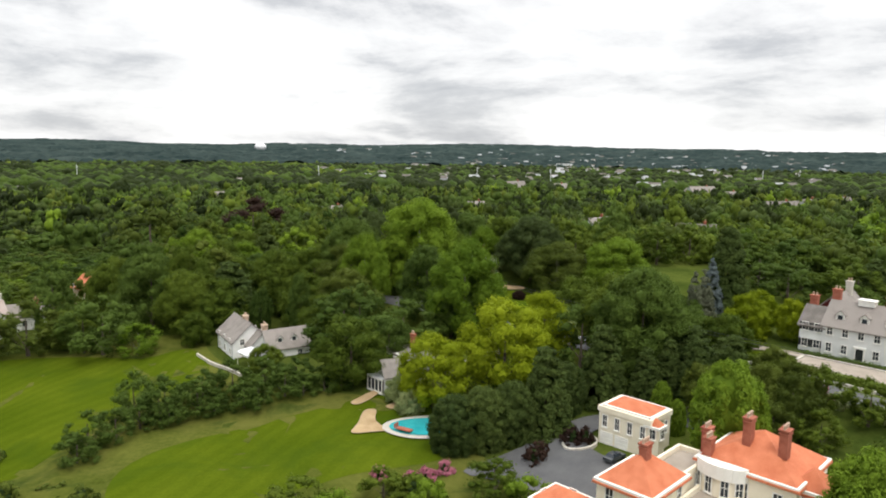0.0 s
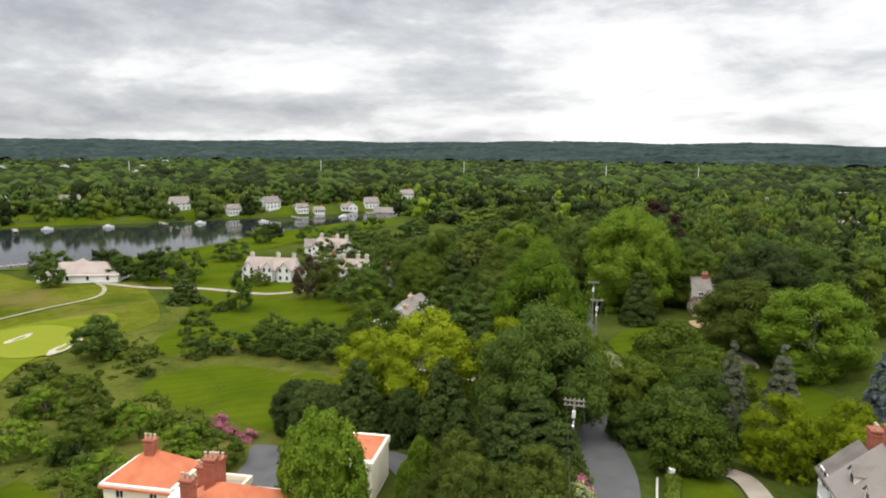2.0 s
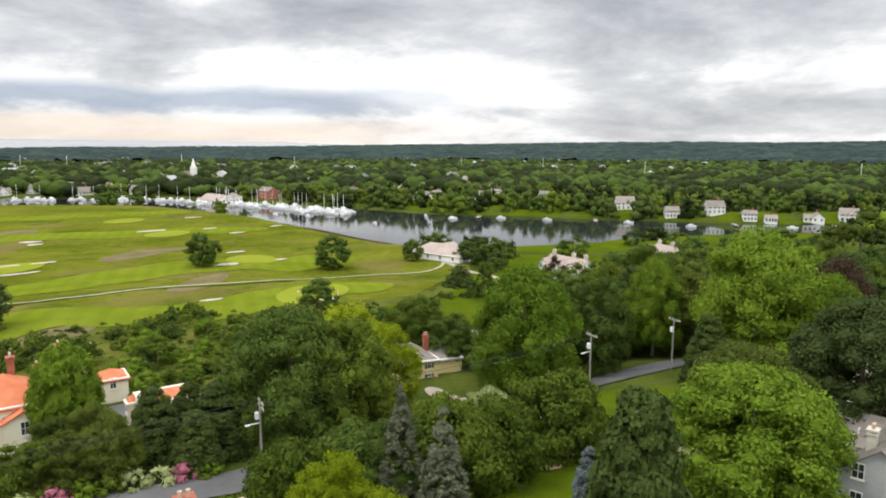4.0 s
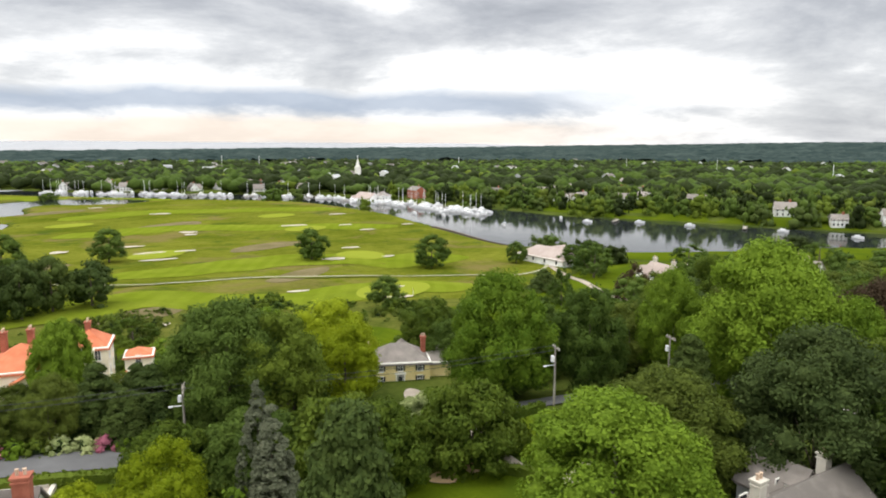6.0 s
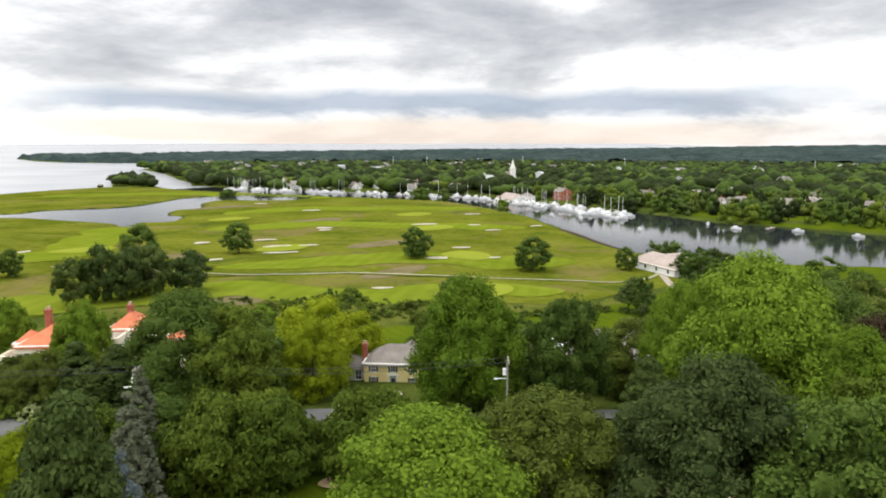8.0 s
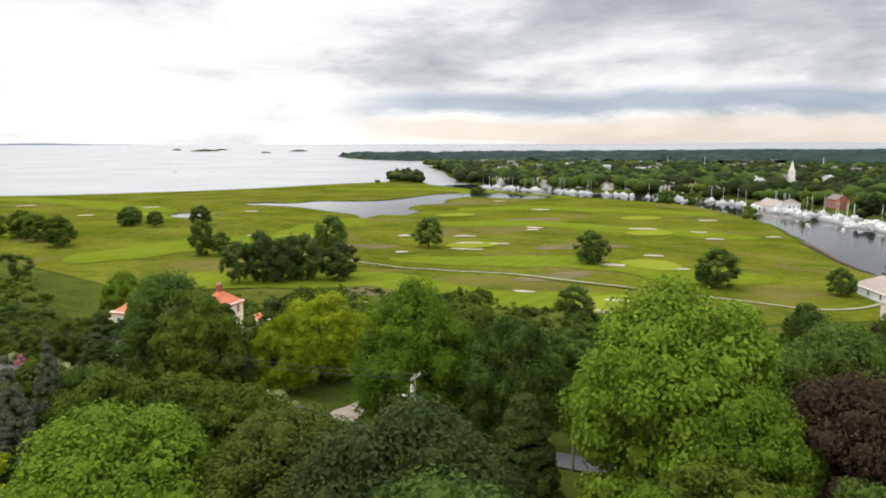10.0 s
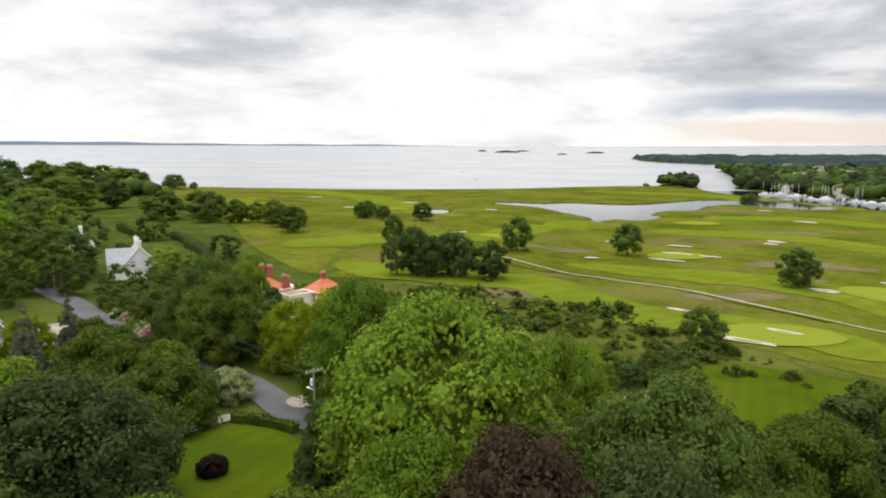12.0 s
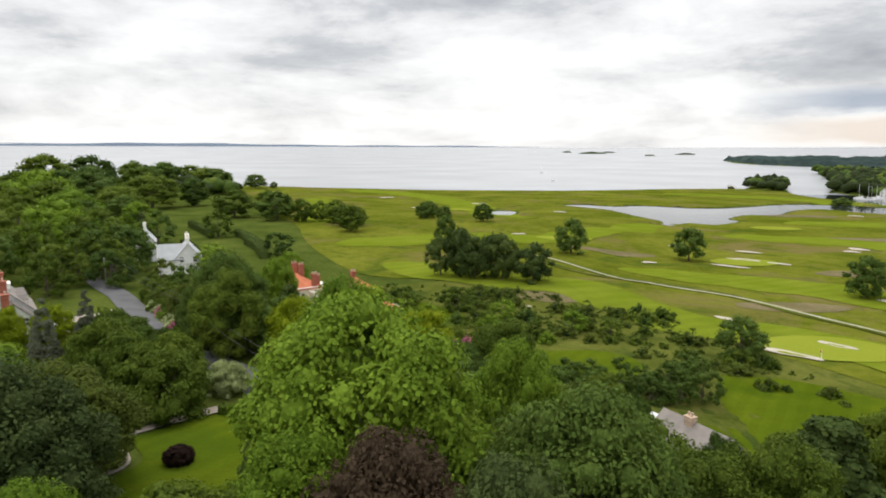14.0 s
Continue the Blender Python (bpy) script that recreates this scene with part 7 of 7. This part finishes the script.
def stuff(name, spots, variants, material, label):
    """Many copies of low crowns in one mesh; spots: x, y, z, radius, height, turn."""
    V, F, n = [], [], 0
    for i, (x, y, z, r, h, a) in enumerate(spots):
        v, f, _ = variants[i % len(variants)]
        c, s = math.cos(a), math.sin(a)
        w = np.column_stack([(v[:, 0] * c - v[:, 1] * s) * r + x, (v[:, 0] * s + v[:, 1] * c) * r + y, v[:, 2] * h + z])
        V.append(w)
        F += [tuple(int(k) + n for k in q) for q in f]
        n += len(w)
    ob = new(name, mesh_of(name, np.concatenate(V), F, material, True))
    return tagged(ob, label, "woods", kind="stuff")


def seen_side(x, y):
    """Leaves out the far land to the east, which is never looked at."""
    yaw = np.degrees(np.arctan2(-(x - 20), y - 100)) % 360
    return (yaw < 226) | (yaw > 318)


LOW_NEAR = [crown_arrays(np.random.default_rng(60 + i), "round", 1.0, 1.0, 12, 16, 0.10, 0.40, 0.55) for i in range(6)]
LOW = [crown_arrays(np.random.default_rng(50 + i), "round", 1.0, 1.0, 6, 6, 0.16, 0.50, 0.55) for i in range(6)]


tuft_rng = np.random.default_rng(71)
tx, ty = scatter((-125, 0), (60, 125), 2.6, tuft_rng)
rough_line = np.array(smooth_line(MEADOW, 4, True))
wild = (signed(rough_line, tx, ty) < -1) & (tuft_rng.uniform(0, 1, tx.shape) < 0.6 * (0.5 + 0.5 * np.sin(tx / 7.0 + 1) * np.sin(ty / 5.0)) + 0.12)
olive = tuft_rng.uniform(0, 1, tx.shape) < 0.55
for m, leafs in ((wild & olive, "leaf_olive"), (wild & ~olive, "leaf_mid")):
    stuff("meadow_tufts", [(a, b, c - 0.15, tuft_rng.uniform(0.5, 1.5), tuft_rng.uniform(0.5, 1.5), tuft_rng.uniform(0, 6.28)) for a, b, c in zip(tx[m], ty[m], heights(tx[m], ty[m]))], LOW, leafs, "low wild brush and tufts in the rough meadow")


def clump(seed):
    """A far crown: three rough lumps."""
    rng = np.random.default_rng(seed)
    V, F = [], []
    for k in range(3):
        s = rng.uniform(0.5, 0.8)
        v = ICO1[0] * (1 + rng.normal(0, 0.14, (len(ICO1[0]), 1))) * (s, s, s * 0.55) + (rng.normal(0, 0.33), rng.normal(0, 0.33), rng.uniform(0.35, 0.65))
        F += (ICO1[1] + 12 * k).tolist()
        V.append(v)
    return np.concatenate(V), F, None


BLOB = [clump(80 + i) for i in range(8)]
wx, wy = scatter((-520, -560), (520, 560), 11.0, wood_rng)
d = np.hypot(wx - 20, wy - 100)
inner = (wx > -150) & (wx < 125) & (wy > 100) & (wy < 262)
ok = clear_mask(wx, wy, 5, 1.0) & (wood_rng.uniform(0, 1, wx.shape) < np.where((wx < -150) & (wy < 275) & (wx > -300) & (wy > 110), 0.12, 1.0)) & ~inner & seen_side(wx, wy) & (d > 60) & (d < 500) & ~((wx > 40) & (wy < 100)) & ~((wy < -430) & (wx > -255))
ok &= ~((wy < 100) & (wx < 50) & (wx > -150) & (wy > -20))
groups = {m: [] for m in ("leaf_mid", "leaf_dark", "leaf_bright", "leaf_olive", "leaf_yew", "leaf_far")}
near_groups = {m: [] for m in groups}
for x, y, z in zip(wx[ok], wy[ok], heights(wx[ok], wy[ok])):
    m = tree_rng.choices(list(groups), (14, 32, 3, 6, 13, 32))[0]
    (near_groups if math.hypot(x - 20, y - 100) < 265 else groups)[m].append((x, y, z - 0.5, tree_rng.uniform(5.0, 8.2), tree_rng.uniform(6, 9) if -250 < x < -150 and y < 330 else tree_rng.uniform(10, 16) if x < -330 else tree_rng.uniform(9, 15) if y < 60 else tree_rng.uniform(9, 17), tree_rng.uniform(0, 6.28)))
for x, y in low_spots:
    near_groups[tree_rng.choice(("leaf_mid", "leaf_dark", "leaf_olive"))].append((x, y, gz(x, y) - 0.4, tree_rng.uniform(5, 7.5), tree_rng.uniform(9, 13), tree_rng.uniform(0, 6.28)))
for m, spots in groups.items():
    stuff("woods", spots, LOW, m, "mixed woodland crowns beyond the gardens")
for m, spots in near_groups.items():
    stuff("woods", spots, LOW_NEAR, m, "mixed woodland crowns round the gardens")
wx, wy = scatter((-1500, -1500), (1500, 1500), 18.5, wood_rng)
d = np.hypot(wx - 20, wy - 100)
ok = clear_mask(wx, wy, 5, 2.0) & seen_side(wx, wy) & (d >= 500) & (d < 1400) & ~((wy < -430) & (wx > -255))
for cx, cy, r in ((155, 767, 60), (229, 687, 45), (210, 559, 30)):
    ok &= (wx - cx) ** 2 + (wy - cy) ** 2 > r * r
zz = heights(wx[ok], wy[ok])
far_groups = {"leaf_far": [], "leaf_dark": [], "leaf_mid": []}
for x, y, z in zip(wx[ok], wy[ok], zz):
    far_groups[tree_rng.choices(list(far_groups), (60, 38, 2))[0]].append((x, y, z - 0.5, tree_rng.uniform(8, 13), tree_rng.uniform(9, 17), tree_rng.uniform(0, 6.28)))
for m, spots in far_groups.items():
    stuff("far_woods", spots, BLOB, m, "far woodland canopy towards the horizon")

# canopy of the farthest woods, one bumpy sheet with haze in its colour
rings = np.concatenate([1350 * 1.013 ** np.arange(0, 126)])
angles = np.radians(np.arange(318 - 360, 226.1, 0.6))
RR, AA = np.meshgrid(rings, angles)
cx, cy = 20 - np.sin(AA) * RR, 100 + np.cos(AA) * RR
flat_x, flat_y = np.clip(cx.ravel(), -6890, 6890), np.clip(cy.ravel(), -6890, 6890)
cz = heights(flat_x, flat_y) + 9 + wood_rng.uniform(-9, 9, flat_x.shape)
for poly in WATERS:
    sd = signed(poly, flat_x, flat_y)
    cz = np.where(sd < 25, WATER_Z - 6, cz)
cn = len(rings)
ci = np.arange(len(angles) * cn).reshape(len(angles), cn)
cq = np.stack([ci[:-1, :-1], ci[1:, :-1], ci[1:, 1:], ci[:-1, 1:]], -1).reshape(-1, 4)
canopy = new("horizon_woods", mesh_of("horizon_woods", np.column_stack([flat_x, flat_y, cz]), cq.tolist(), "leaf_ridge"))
tagged(canopy, "unbroken far canopy reaching the horizon, haze put into its blue-green colour", "woods", kind="stuff")


# far town: small pale roofs and gables that show between the crowns
town = random.Random(77)
V, F = [], []
for i in range(300):
    if i < 230:
        yaw, d = radians(town.choice((town.uniform(-31, -4), town.uniform(-31, 12)))), town.uniform(650, 2700) if i < 180 else town.uniform(1300, 3600)
    else:
        yaw, d = radians(town.uniform(78, 150)), town.uniform(640, 1500)
    x, y = 20 - math.sin(yaw) * d, 100 + math.cos(yaw) * d
    z = gz(x, y)
    if z < WATER_Z + 1.5:
        continue
    L, W, H, R, turn = town.uniform(4, 8) * (1 + d / 4000), town.uniform(4, 6), town.uniform(10, 12.5), town.uniform(2, 3.5), town.uniform(-0.6, 0.6)
    n, c, s = len(V), math.cos(turn), math.sin(turn)
    for px, py, pz in [(-L, -W, -2), (L, -W, -2), (L, W, -2), (-L, W, -2), (-L, -W, H), (L, -W, H), (L, W, H), (-L, W, H), (-L, 0, H + R), (L, 0, H + R)]:
        V.append((x + (px * c - py * s) * 0.8, y + (px * s + py * c) * 0.8, z + pz))
    F += [tuple(n + k for k in q) for q in ((0, 1, 5, 4), (2, 3, 7, 6), (1, 2, 6, 9, 5), (3, 0, 4, 8, 7), (4, 5, 9, 8), (6, 7, 8, 9))]
far_town = new("far_town", mesh_of("far_town", V, F, ("clapboard_grey", "shingle_grey", "clapboard_white")))
far_town.data.polygons.foreach_set("material_index", [(1 if (k // 6) % 3 else 0) if k % 6 > 3 else (2 if (k // 6) % 2 else 0) for k in range(len(F))])
tagged(far_town, "pale houses of a far town between the trees", "houses", kind="stuff")


# ---- the plan is shrunk by a third below true size, for a shorter camera path ----
SHRINK = 2.0 / 3.0
for ob in list(scene.objects):
    if ob.parent is None and ob.type in ("MESH", "EMPTY", "CURVE"):
        ob.matrix_basis = Matrix.Scale(SHRINK, 4) @ ob.matrix_basis
